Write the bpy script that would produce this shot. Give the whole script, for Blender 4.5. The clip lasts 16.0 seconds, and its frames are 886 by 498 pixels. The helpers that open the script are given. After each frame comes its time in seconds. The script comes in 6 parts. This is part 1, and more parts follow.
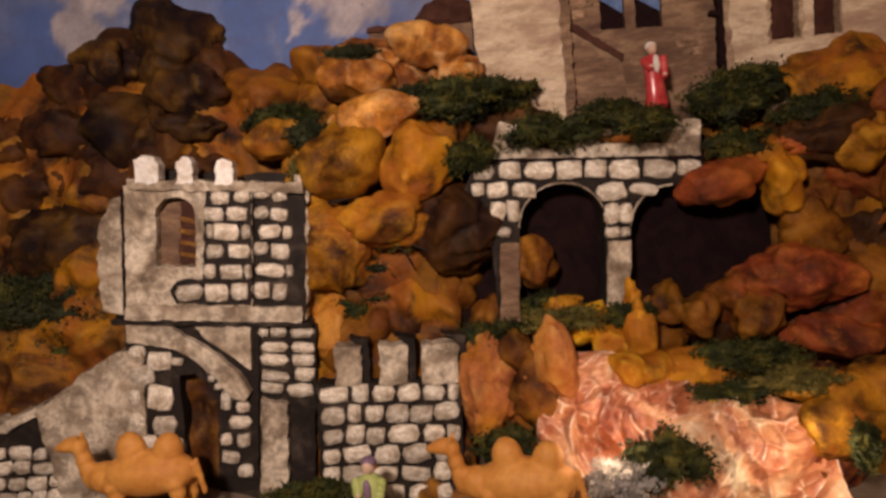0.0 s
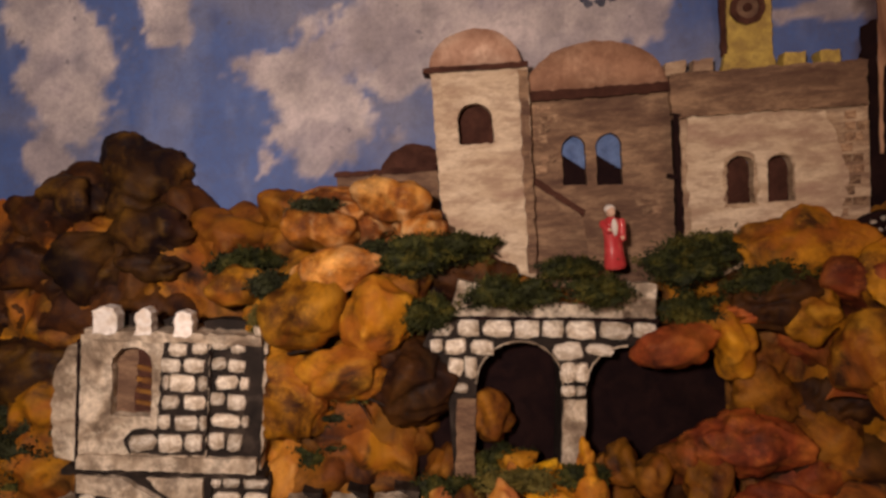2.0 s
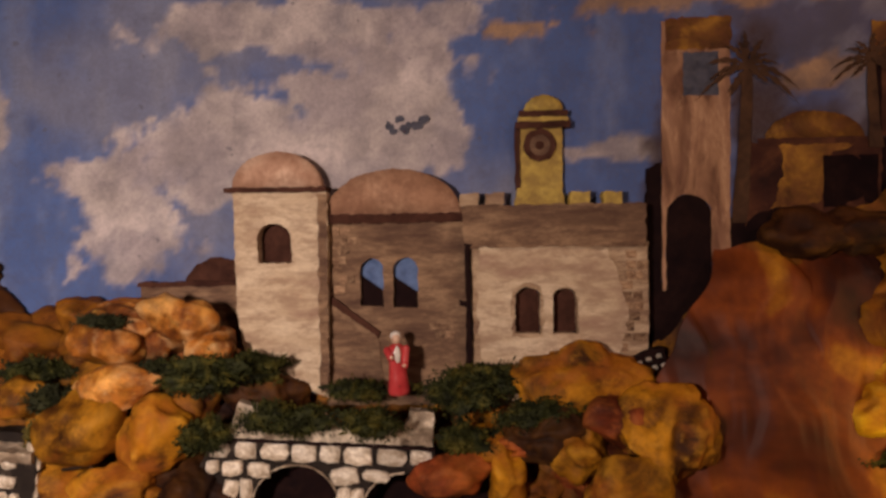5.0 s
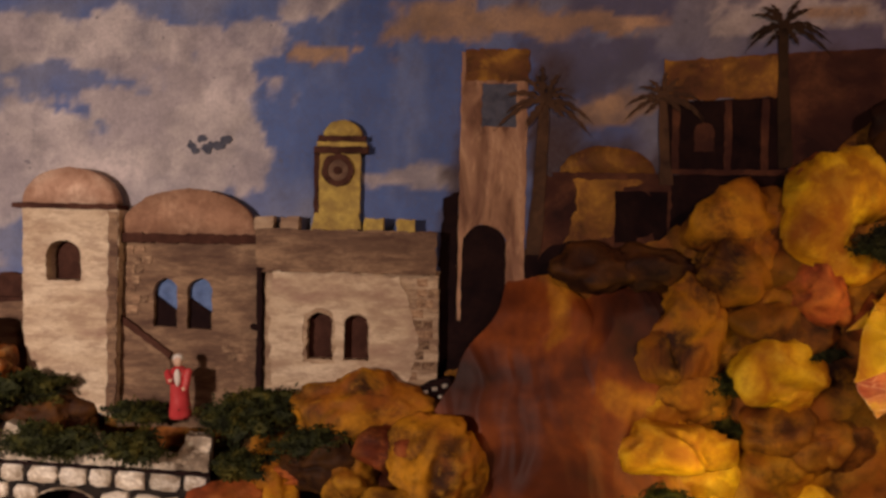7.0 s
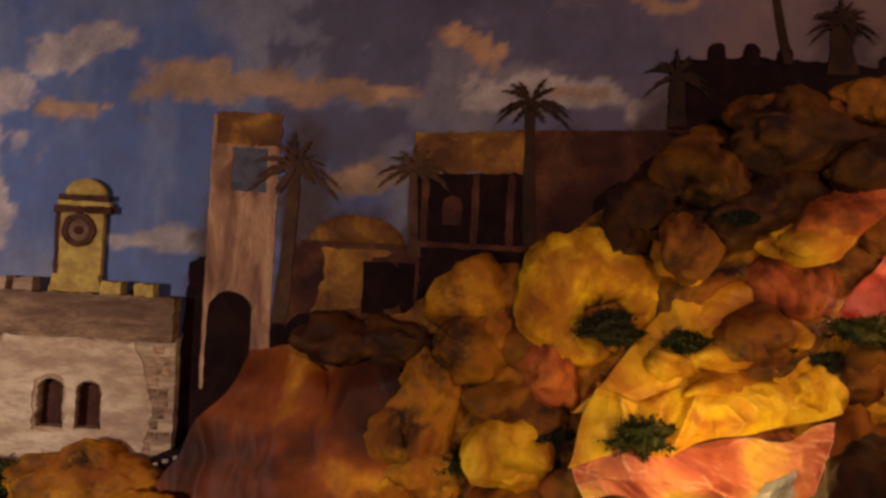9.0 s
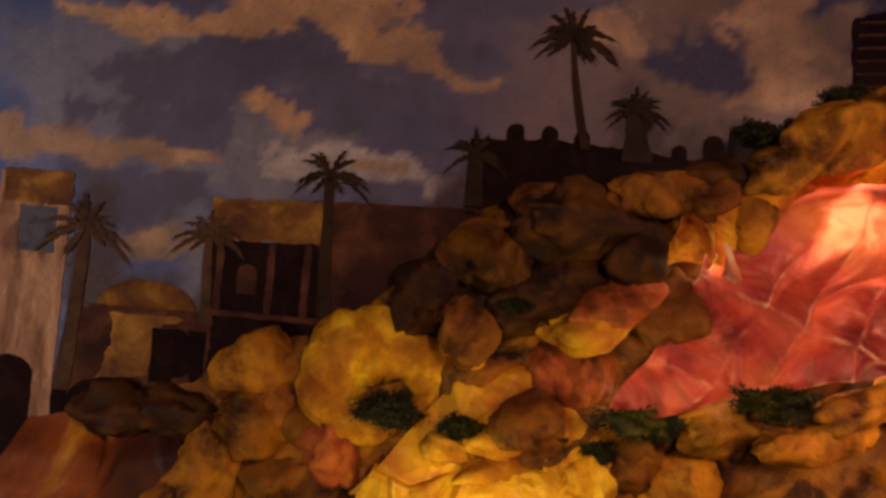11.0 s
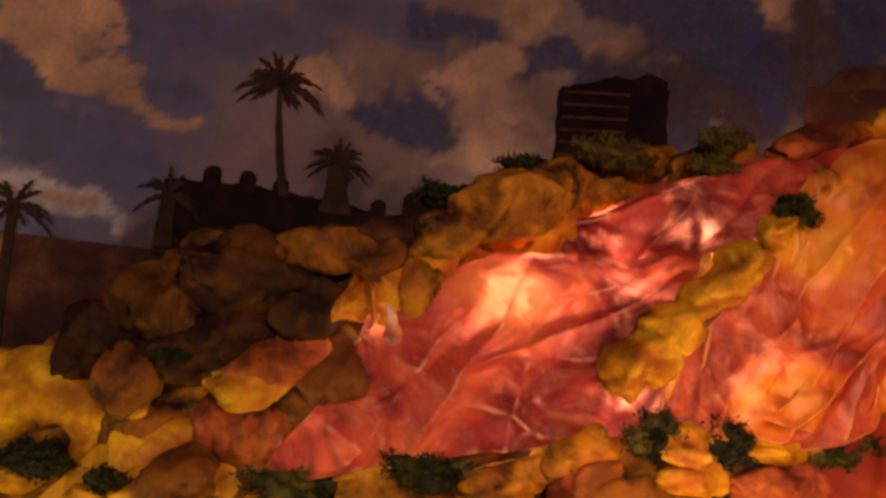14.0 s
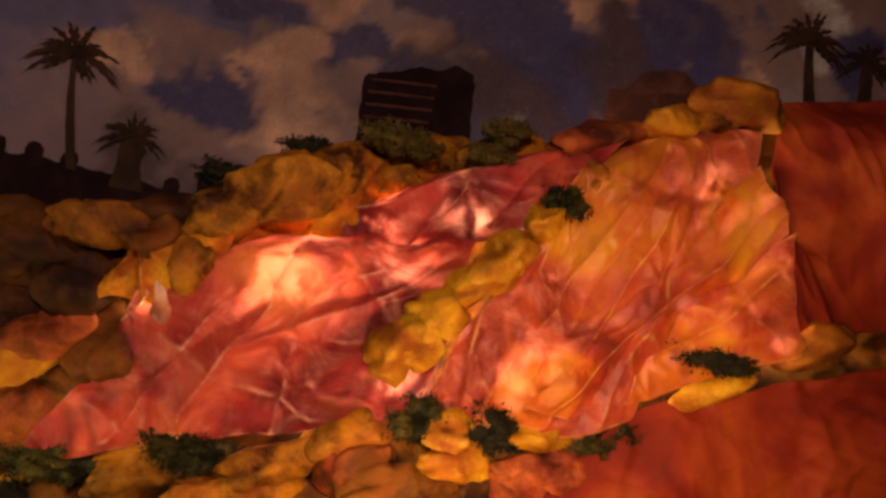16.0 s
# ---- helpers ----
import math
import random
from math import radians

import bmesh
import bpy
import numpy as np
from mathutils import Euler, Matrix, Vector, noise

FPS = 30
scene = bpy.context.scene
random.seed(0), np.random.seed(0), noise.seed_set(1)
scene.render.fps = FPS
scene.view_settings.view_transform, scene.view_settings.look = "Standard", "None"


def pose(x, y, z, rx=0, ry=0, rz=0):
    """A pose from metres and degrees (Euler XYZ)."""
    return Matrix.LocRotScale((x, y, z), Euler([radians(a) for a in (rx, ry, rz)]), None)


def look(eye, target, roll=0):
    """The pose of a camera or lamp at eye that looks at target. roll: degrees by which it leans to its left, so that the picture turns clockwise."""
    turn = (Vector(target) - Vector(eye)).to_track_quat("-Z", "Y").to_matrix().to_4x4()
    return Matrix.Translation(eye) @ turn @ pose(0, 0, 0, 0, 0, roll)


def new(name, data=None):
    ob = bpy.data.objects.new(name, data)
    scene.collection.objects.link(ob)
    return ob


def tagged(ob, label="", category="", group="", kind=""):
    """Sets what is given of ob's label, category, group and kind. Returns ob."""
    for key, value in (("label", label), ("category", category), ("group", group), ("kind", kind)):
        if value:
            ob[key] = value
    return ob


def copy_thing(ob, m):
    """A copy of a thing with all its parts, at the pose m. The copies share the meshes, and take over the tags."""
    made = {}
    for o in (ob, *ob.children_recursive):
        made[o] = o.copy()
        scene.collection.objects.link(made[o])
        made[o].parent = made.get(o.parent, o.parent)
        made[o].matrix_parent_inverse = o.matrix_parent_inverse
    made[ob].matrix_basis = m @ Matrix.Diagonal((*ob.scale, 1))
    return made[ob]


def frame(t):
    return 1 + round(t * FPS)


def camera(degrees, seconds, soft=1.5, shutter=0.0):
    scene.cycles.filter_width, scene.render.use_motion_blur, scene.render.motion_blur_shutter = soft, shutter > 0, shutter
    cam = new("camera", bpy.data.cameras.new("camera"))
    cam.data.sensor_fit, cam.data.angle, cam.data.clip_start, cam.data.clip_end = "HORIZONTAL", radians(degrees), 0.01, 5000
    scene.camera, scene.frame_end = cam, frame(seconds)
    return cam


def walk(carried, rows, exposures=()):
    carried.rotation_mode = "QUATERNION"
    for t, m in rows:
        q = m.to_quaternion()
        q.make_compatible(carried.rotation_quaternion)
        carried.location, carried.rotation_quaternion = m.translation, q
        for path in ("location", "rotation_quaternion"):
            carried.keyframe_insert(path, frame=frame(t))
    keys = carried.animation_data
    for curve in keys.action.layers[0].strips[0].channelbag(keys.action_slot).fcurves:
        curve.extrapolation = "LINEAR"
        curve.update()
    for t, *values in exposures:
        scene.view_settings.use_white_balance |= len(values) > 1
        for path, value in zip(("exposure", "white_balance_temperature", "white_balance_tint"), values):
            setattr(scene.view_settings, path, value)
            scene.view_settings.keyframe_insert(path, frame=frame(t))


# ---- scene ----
cam = camera(67.2, 16.0, soft=3.0)
PATH = [
    (0, (-0.261, 0.232, 0.176), (-0.406, 2.216, -0.03), -5.4),
    (0.5, (-0.247, 0.234, 0.214), (-0.371, 2.22, 0.011), -5.2),
    (1, (-0.237, 0.236, 0.253), (-0.374, 2.224, 0.08), -5.0),
    (1.5, (-0.236, 0.237, 0.286), (-0.357, 2.228, 0.137), -4.1),
    (2, (-0.221, 0.238, 0.313), (-0.319, 2.232, 0.189), -3.4),
    (2.5, (-0.193, 0.238, 0.348), (-0.272, 2.234, 0.248), -3.1),
    (3, (-0.165, 0.233, 0.358), (-0.225, 2.232, 0.32), -2.6),
    (5.5, (0.057, 0.234, 0.423), (0.017, 2.233, 0.376), -0.7),
    (6, (0.106, 0.236, 0.402), (0.077, 2.235, 0.374), -0.6),
    (6.5, (0.145, 0.237, 0.422), (0.163, 2.237, 0.379), 0.8),
    (7, (0.224, 0.239, 0.441), (0.244, 2.239, 0.413), 1.1),
    (7.5, (0.294, 0.241, 0.458), (0.35, 2.24, 0.428), 1.3),
    (8, (0.363, 0.243, 0.469), (0.437, 2.241, 0.459), 1.6),
    (8.5, (0.418, 0.242, 0.49), (0.521, 2.239, 0.499), 2.2),
    (9, (0.478, 0.244, 0.511), (0.597, 2.24, 0.536), 2.9),
    (11.5, (0.718, 0.233, 0.621), (0.96, 2.217, 0.689), 5.7),
    (12, (0.775, 0.228, 0.641), (1.023, 2.21, 0.737), 6.6),
    (12.5, (0.819, 0.223, 0.66), (1.091, 2.202, 0.758), 7.0),
    (13, (0.86, 0.22, 0.667), (1.163, 2.193, 0.777), 7.6),
    (13.5, (0.908, 0.215, 0.671), (1.227, 2.186, 0.792), 7.8),
    (14, (0.95, 0.211, 0.668), (1.291, 2.177, 0.794), 8.6),
    (14.5, (0.984, 0.205, 0.685), (1.363, 2.163, 0.827), 9.2),
    (15, (1.037, 0.192, 0.703), (1.441, 2.144, 0.861), 9.7),
    (15.5, (1.083, 0.183, 0.69), (1.522, 2.125, 0.876), 10.2),
    (16, (1.126, 0.175, 0.674), (1.588, 2.113, 0.842), 10.5),
]
walk(cam, [(t, look(eye, target, roll)) for t, eye, target, roll in PATH])


# ---- light ----
world = bpy.data.worlds.new("dim_room")
scene.world = world
world.use_nodes = True
world.node_tree.nodes["Background"].inputs["Color"].default_value = (0.9, 0.5, 0.5, 1)
world.node_tree.nodes["Background"].inputs["Strength"].default_value = 0.032


def lamp(name, kind, place, colour, watts, size=0.02, target=None):
    data = bpy.data.lights.new(name, kind)
    data.energy, data.color = watts, colour
    ob = new(name, data)
    if kind == "AREA":
        data.shape, data.size = "DISK", size
        ob.matrix_world = look(place, target)
    else:
        data.shadow_soft_size = size
        ob.location = place
    return ob


# the warm lamp before the scenery, small coloured bulbs among and under the paper rocks, and added fills
lamp("front_lamp", "AREA", (-0.42, 0.00, 0.48), (1.0, 0.76, 0.655), 7.2, 0.09, (-0.46, 1.0, 0.15)).data.spread = radians(150)
# added fill out of view, brightening the right-hand sky and sheets
lamp("side_lamp", "AREA", (1.02, -0.20, 1.05), (1.0, 0.57, 0.45), 5.0, 0.10, (0.98, 0.92, 0.85))
lamp("bulb_pink", "POINT", (0.022, 0.827, -0.106), (1.0, 0.72, 0.52), 0.25, 0.006)
lamp("bulb_rose", "POINT", (-0.168, 0.842, -0.082), (1.0, 0.70, 0.50), 0.17, 0.006)
lamp("bulb_yellow", "POINT", (0.765, 0.800, 0.335), (1.0, 0.74, 0.26), 0.60, 0.012)
lamp("bulb_gold", "POINT", (0.500, 0.868, 0.205), (1.0, 0.78, 0.28), 0.24, 0.010)
# added fill in front of the upper yellow rocks
lamp("bulb_gold_upper", "POINT", (0.945, 0.820, 0.505), (1.0, 0.66, 0.26), 0.14, 0.010)
# two added fills in the air before the paper sheets
lamp("bulb_amber", "POINT", (1.262, 0.650, 0.490), (1.0, 0.51, 0.28), 1.5, 0.015)
lamp("bulb_ridge", "POINT", (1.470, 0.560, 0.630), (1.0, 0.50, 0.28), 1.3, 0.015)
lamp("bulb_hidden", "POINT", (1.190, 0.858, 0.690), (1.0, 0.72, 0.56), 0.28, 0.010)
lamp("bulb_hidden", "POINT", (1.252, 0.836, 0.700), (1.0, 0.72, 0.56), 0.26, 0.010)
lamp("bulb_hidden", "POINT", (1.105, 0.893, 0.690), (1.0, 0.72, 0.56), 0.42, 0.010)
lamp("bulb_hidden", "POINT", (1.150, 0.872, 0.670), (1.0, 0.72, 0.56), 0.40, 0.010)
lamp("bulb_hidden", "POINT", (1.238, 0.850, 0.756), (1.0, 0.72, 0.56), 0.32, 0.010)
lamp("bulb_hidden", "POINT", (1.300, 0.822, 0.768), (1.0, 0.72, 0.56), 0.22, 0.010)
lamp("bulb_hidden", "POINT", (1.272, 0.842, 0.590), (1.0, 0.72, 0.56), 0.17, 0.010)
lamp("bulb_hidden", "POINT", (1.381, 0.824, 0.634), (1.0, 0.72, 0.56), 0.34, 0.010)
lamp("bulb_hidden", "POINT", (1.430, 0.806, 0.650), (1.0, 0.72, 0.56), 0.26, 0.010)
lamp("bulb_hidden", "POINT", (1.585, 0.772, 0.715), (1.0, 0.72, 0.56), 0.30, 0.010)
lamp("bulb_hidden", "POINT", (1.613, 0.776, 0.785), (1.0, 0.72, 0.56), 0.26, 0.010)
lamp("bulb_hidden", "POINT", (1.530, 0.790, 0.830), (1.0, 0.72, 0.56), 0.16, 0.010)
lamp("bulb_hidden", "POINT", (1.010, 0.874, 0.624), (1.0, 0.66, 0.34), 0.07, 0.010)
lamp("bulb_hidden", "POINT", (1.088, 0.898, 0.520), (1.0, 0.72, 0.56), 0.16, 0.010)
lamp("bulb_hidden", "POINT", (0.950, 0.925, 0.480), (1.0, 0.72, 0.56), 0.05, 0.010)
lamp("bulb_hidden", "POINT", (1.180, 0.868, 0.575), (1.0, 0.72, 0.56), 0.05, 0.010)


# ---- materials ----
def nodes_of(name):
    m = bpy.data.materials.new(name)
    m.use_nodes = True
    tree = m.node_tree
    return m, tree, tree.nodes["Principled BSDF"], tree.nodes["Material Output"]


def noise_node(tree, vec, scale, detail=6, rough=0.6, distort=0.0):
    n = tree.nodes.new("ShaderNodeTexNoise")
    n.inputs["Scale"].default_value, n.inputs["Detail"].default_value = scale, detail
    n.inputs["Roughness"].default_value, n.inputs["Distortion"].default_value = rough, distort
    tree.links.new(vec, n.inputs["Vector"])
    return n.outputs["Fac"]


def ramp_node(tree, fac, stops):
    r = tree.nodes.new("ShaderNodeValToRGB")
    e = r.color_ramp.elements
    while len(e) < len(stops):
        e.new(0.5)
    for el, (pos, col) in zip(e, stops):
        el.position, el.color = pos, (*col, 1)
    tree.links.new(fac, r.inputs["Fac"])
    return r.outputs["Color"]


def mix_node(tree, fac, a, b, blend="MIX"):
    n = tree.nodes.new("ShaderNodeMix")
    n.data_type, n.blend_type = "RGBA", blend
    for sock, v in ((n.inputs[0], fac), (n.inputs[6], a), (n.inputs[7], b)):
        if isinstance(v, (int, float)):
            sock.default_value = v
        elif isinstance(v, tuple):
            sock.default_value = (*v, 1)
        else:
            tree.links.new(v, sock)
    return n.outputs[2]


def coords(tree, stretch=(1, 1, 1), varied=True):
    """Object coordinates, shifted for each object by its own random number."""
    c = tree.nodes.new("ShaderNodeTexCoord")
    m = tree.nodes.new("ShaderNodeMapping")
    m.inputs["Scale"].default_value = stretch
    tree.links.new(c.outputs["Object"], m.inputs["Vector"])
    if varied:
        info = tree.nodes.new("ShaderNodeObjectInfo")
        k = tree.nodes.new("ShaderNodeVectorMath")
        k.operation = "SCALE"
        k.inputs[0].default_value = (7.3, 3.1, 5.7)
        tree.links.new(info.outputs["Random"], k.inputs["Scale"])
        tree.links.new(k.outputs["Vector"], m.inputs["Location"])
    return m.outputs["Vector"]


def surface(name, stops, fine, scale=22.0, fine_scale=160.0, fine_amount=0.5, rough=0.75, bump=0.4, stretch=(1, 1, 1), gloss=0.2, translucent=0.0, random_tint=0.0, cracks=0.0, distort=0.6, detail=5, wash=0.0, flowing=False, worn=None, blend=0.0, edge=0.6, crest=(0.51, 0.57)):
    """Painted papier-mache, plaster and the like: blotches by a ramp, a second finer paint over it, and relief."""
    m, tree, bsdf, out = nodes_of(name)
    vec = coords(tree, stretch)
    whole = vec
    if flowing:
        place = tree.nodes.new("ShaderNodeNewGeometry")
        whole = place.outputs["Position"]
    big = noise_node(tree, whole, scale, detail, 0.55, distort)
    col = ramp_node(tree, big, stops)
    small = noise_node(tree, vec, fine_scale, 8, 0.7)
    spots = ramp_node(tree, small, [(0.42, (0, 0, 0)), (0.68, (fine_amount,) * 3)])
    col = mix_node(tree, spots, col, fine)
    if wash:
        stain = noise_node(tree, vec, scale * 2.3, 9, 0.72, 0.2)
        col = mix_node(tree, ramp_node(tree, stain, [(0.46, (0, 0, 0)), (0.58, (wash,) * 3)]), col, fine)
        pale = noise_node(tree, vec, scale * 3.1, 10, 0.78, 0.1)
        col = mix_node(tree, ramp_node(tree, pale, [(0.56, (0, 0, 0)), (0.66, (wash * 0.7,) * 3)]), col, tuple(min(0.85, 1.25 * v) for v in stops[-1][1]))
    if blend:
        place = tree.nodes.new("ShaderNodeNewGeometry")
        warm = noise_node(tree, place.outputs["Position"], 13, 5, 0.6, 0.8)
        col = mix_node(tree, ramp_node(tree, warm, [(0.48, (0, 0, 0)), (0.62, (blend,) * 3)]), col, (0.68, 0.29, 0.007))
        rust = noise_node(tree, place.outputs["Position"], 10, 6, 0.6, 1.1)
        col = mix_node(tree, ramp_node(tree, rust, [(0.49, (0, 0, 0)), (0.60, (min(0.8, blend * 1.4),) * 3)]), col, (0.32, 0.095, 0.012))
    if worn:
        spot = tree.nodes.new("ShaderNodeNewGeometry")
        patchy = ramp_node(tree, noise_node(tree, vec, 30, 5, 0.7), [(0.45, (0, 0, 0)), (0.62, (1, 1, 1))])
        high = mix_node(tree, 1.0, ramp_node(tree, spot.outputs["Pointiness"], [(crest[0], (0, 0, 0)), (crest[1], (edge,) * 3)]), patchy, "MULTIPLY")
        col = mix_node(tree, high, col, worn)
        # besides the worn crests, concave creases are darkened in colour like shade in folds
        col = mix_node(tree, ramp_node(tree, spot.outputs["Pointiness"], [(0.43, (0.7,) * 3), (0.488, (0, 0, 0))]), col, tuple(0.45 * v for v in stops[0][1]))
    if cracks:
        line = noise_node(tree, vec, scale * 1.3, 4, 0.55, 1.2)
        off = tree.nodes.new("ShaderNodeMath")
        off.operation = "SUBTRACT"
        off.inputs[1].default_value = 0.5
        tree.links.new(line, off.inputs[0])
        size = tree.nodes.new("ShaderNodeMath")
        size.operation = "ABSOLUTE"
        tree.links.new(off.outputs["Value"], size.inputs[0])
        col = mix_node(tree, ramp_node(tree, size.outputs["Value"], [(0.004, (cracks,) * 3), (0.035, (0, 0, 0))]), col, fine)
    if random_tint:
        info = tree.nodes.new("ShaderNodeObjectInfo")
        hsv = tree.nodes.new("ShaderNodeHueSaturation")
        spread = tree.nodes.new("ShaderNodeMapRange")
        spread.inputs["To Min"].default_value, spread.inputs["To Max"].default_value = 1 - random_tint, 1 + random_tint
        tree.links.new(info.outputs["Random"], spread.inputs["Value"])
        tree.links.new(spread.outputs["Result"], hsv.inputs["Value"])
        tree.links.new(col, hsv.inputs["Color"])
        col = hsv.outputs["Color"]
    tree.links.new(col, bsdf.inputs["Base Color"])
    bsdf.inputs["Roughness"].default_value = rough
    bsdf.inputs["Specular IOR Level"].default_value = gloss
    b = tree.nodes.new("ShaderNodeBump")
    b.inputs["Strength"].default_value, b.inputs["Distance"].default_value = bump, 0.004
    total = tree.nodes.new("ShaderNodeMath")
    total.operation = "MULTIPLY_ADD"
    total.inputs[1].default_value = 0.35
    tree.links.new(small, total.inputs[0])
    tree.links.new(big, total.inputs[2])
    tree.links.new(total.outputs["Value"], b.inputs["Height"])
    tree.links.new(b.outputs["Normal"], bsdf.inputs["Normal"])
    if translucent:
        tr = tree.nodes.new("ShaderNodeBsdfTranslucent")
        tree.links.new(mix_node(tree, 0.6, col, (0.95, 0.66, 0.52)), tr.inputs["Color"])
        mx = tree.nodes.new("ShaderNodeMixShader")
        where = tree.nodes.new("ShaderNodeNewGeometry")
        thin = ramp_node(tree, noise_node(tree, where.outputs["Position"], 15, 5, 0.62, 1.6), [(0.40, (translucent * 0.12,) * 3), (0.52, (translucent * 0.7,) * 3), (0.64, (min(0.95, translucent * 2.0),) * 3)])
        tree.links.new(thin, mx.inputs["Fac"])
        tree.links.new(bsdf.outputs["BSDF"], mx.inputs[1])
        tree.links.new(tr.outputs["BSDF"], mx.inputs[2])
        tree.links.new(mx.outputs["Shader"], out.inputs["Surface"])
    return m


def rock_paint(name, a, b, c, dark, **kw):
    kw = {"cracks": 0.12, "flowing": True, "wash": 0.5, "gloss": 0.12, "scale": 15, "fine_scale": 120, "bump": 0.45, "fine_amount": 0.35, "rough": 0.62, **kw}
    return surface(name, [(0.37, dark), (0.475, a), (0.555, b), (0.67, c)], dark, **kw)


DARK = (0.018, 0.007, 0.005)
ROCK = [
    rock_paint("rock_ochre", (0.16, 0.060, 0.006), (0.37, 0.160, 0.010), (0.58, 0.265, 0.020), (0.036, 0.013, 0.005), random_tint=0.25, blend=0.45, worn=(0.68, 0.34, 0.03)),
    rock_paint("rock_yellow", (0.50, 0.23, 0.006), (0.72, 0.42, 0.010), (0.84, 0.55, 0.03), (0.24, 0.075, 0.006), fine_amount=0.2, random_tint=0.12, blend=0.4, worn=(0.86, 0.56, 0.05)),
    rock_paint("rock_brown", (0.070, 0.022, 0.006), (0.15, 0.050, 0.009), (0.25, 0.095, 0.012), DARK, random_tint=0.25, blend=0.2, worn=(0.34, 0.154, 0.018)),
    rock_paint("rock_umber", (0.030, 0.011, 0.005), (0.055, 0.020, 0.006), (0.09, 0.036, 0.007), (0.013, 0.006, 0.005), random_tint=0.25, blend=0.05, worn=(0.13, 0.054, 0.011)),
    rock_paint("rock_rust", (0.17, 0.034, 0.012), (0.33, 0.068, 0.020), (0.46, 0.135, 0.026), (0.045, 0.011, 0.006), random_tint=0.25, blend=0.10, worn=(0.56, 0.18, 0.04)),
    rock_paint("rock_rose", (0.38, 0.125, 0.040), (0.5, 0.182, 0.055), (0.60, 0.290, 0.075), (0.16, 0.048, 0.012), random_tint=0.15, blend=0.4, worn=(0.74, 0.42, 0.12)),
    rock_paint("rock_olive", (0.020, 0.009, 0.005), (0.046, 0.021, 0.006), (0.13, 0.064, 0.009), (0.009, 0.005, 0.006), random_tint=0.3, blend=0.03, worn=(0.17, 0.09, 0.014)),
    rock_paint("rock_peach", (0.22, 0.066, 0.012), (0.48, 0.18, 0.028), (0.80, 0.42, 0.11), (0.045, 0.017, 0.007), random_tint=0.15, blend=0.2, worn=(0.92, 0.62, 0.28)),
    rock_paint("rock_sienna", (0.095, 0.030, 0.006), (0.24, 0.090, 0.008), (0.44, 0.200, 0.012), (0.030, 0.010, 0.005), random_tint=0.2, blend=0.35, worn=(0.46, 0.21, 0.02)),
]
HILL = rock_paint("hillside_paint", (0.10, 0.038, 0.010), (0.19, 0.08, 0.014), (0.30, 0.14, 0.02), DARK, scale=14, blend=0.45, worn=(0.42, 0.20, 0.04))
PAPER_PINK = surface("crumpled_paper_rose", [(0.40, (0.17, 0.010, 0.014)), (0.49, (0.42, 0.038, 0.032)), (0.58, (0.66, 0.115, 0.055)), (0.70, (0.76, 0.26, 0.05))], (0.52, 0.07, 0.04), scale=6, fine_amount=0.2, rough=0.45, bump=0.12, gloss=0.3, translucent=0.42, worn=(0.93, 0.54, 0.34), flowing=True, distort=0.9, edge=0.75, crest=(0.503, 0.535))
PAPER_ORANGE = surface("crumpled_paper_orange", [(0.38, (0.28, 0.020, 0.016)), (0.49, (0.50, 0.062, 0.020)), (0.57, (0.68, 0.20, 0.014)), (0.68, (0.80, 0.40, 0.018))], (0.70, 0.30, 0.02), scale=8, fine_amount=0.25, rough=0.44, bump=0.12, gloss=0.5, translucent=0.38, worn=(0.92, 0.54, 0.15), flowing=True, distort=1.1, edge=0.7, crest=(0.503, 0.535))
# the ramp's whitish end and pale crests paint in the lamp's highlights
PAPER_PEACH = surface("crumpled_paper_peach", [(0.36, (0.24, 0.052, 0.022)), (0.47, (0.50, 0.17, 0.075)), (0.57, (0.74, 0.40, 0.20)), (0.67, (0.92, 0.74, 0.46))], (0.56, 0.20, 0.06), scale=15, fine_amount=0.35, rough=0.4, bump=0.25, gloss=0.5, translucent=0.25, worn=(0.97, 0.86, 0.66), edge=0.85, distort=0.8, crest=(0.503, 0.535))
PAPER_RED = surface("smooth_paper_red", [(0.36, (0.12, 0.012, 0.006)), (0.5, (0.23, 0.027, 0.009)), (0.66, (0.40, 0.085, 0.013))], (0.26, 0.035, 0.012), scale=8, fine_amount=0.25, rough=0.6, bump=0.15, gloss=0.1, flowing=True, distort=0.8)
PAPER_OCHRE = surface("crumpled_paper_ochre", [(0.38, (0.30, 0.055, 0.010)), (0.49, (0.52, 0.155, 0.010)), (0.60, (0.68, 0.29, 0.010)), (0.70, (0.78, 0.42, 0.016))], (0.30, 0.08, 0.010), scale=12, fine_amount=0.4, rough=0.6, bump=0.3, gloss=0.12, flowing=True, distort=0.8, wash=0.3, worn=(0.84, 0.52, 0.08), edge=0.7)
PAPER_BROWN = surface("paper_drape_brown", [(0.36, (0.026, 0.008, 0.005)), (0.46, (0.095, 0.021, 0.006)), (0.55, (0.24, 0.058, 0.010)), (0.64, (0.52, 0.22, 0.018))], (0.08, 0.022, 0.01), scale=5, distort=0.5, detail=4, fine_amount=0.3, rough=0.55, bump=0.2, gloss=0.2, flowing=True)
PAPER_GOLD = surface("crumpled_paper_gold", [(0.34, (0.42, 0.13, 0.010)), (0.45, (0.66, 0.34, 0.008)), (0.58, (0.80, 0.49, 0.012)), (0.70, (0.86, 0.60, 0.03))], (0.50, 0.17, 0.012), scale=14, fine_amount=0.25, rough=0.5, bump=0.2, gloss=0.2, flowing=True, distort=0.7, wash=0.2, worn=(0.88, 0.62, 0.10), edge=0.6, crest=(0.503, 0.535))
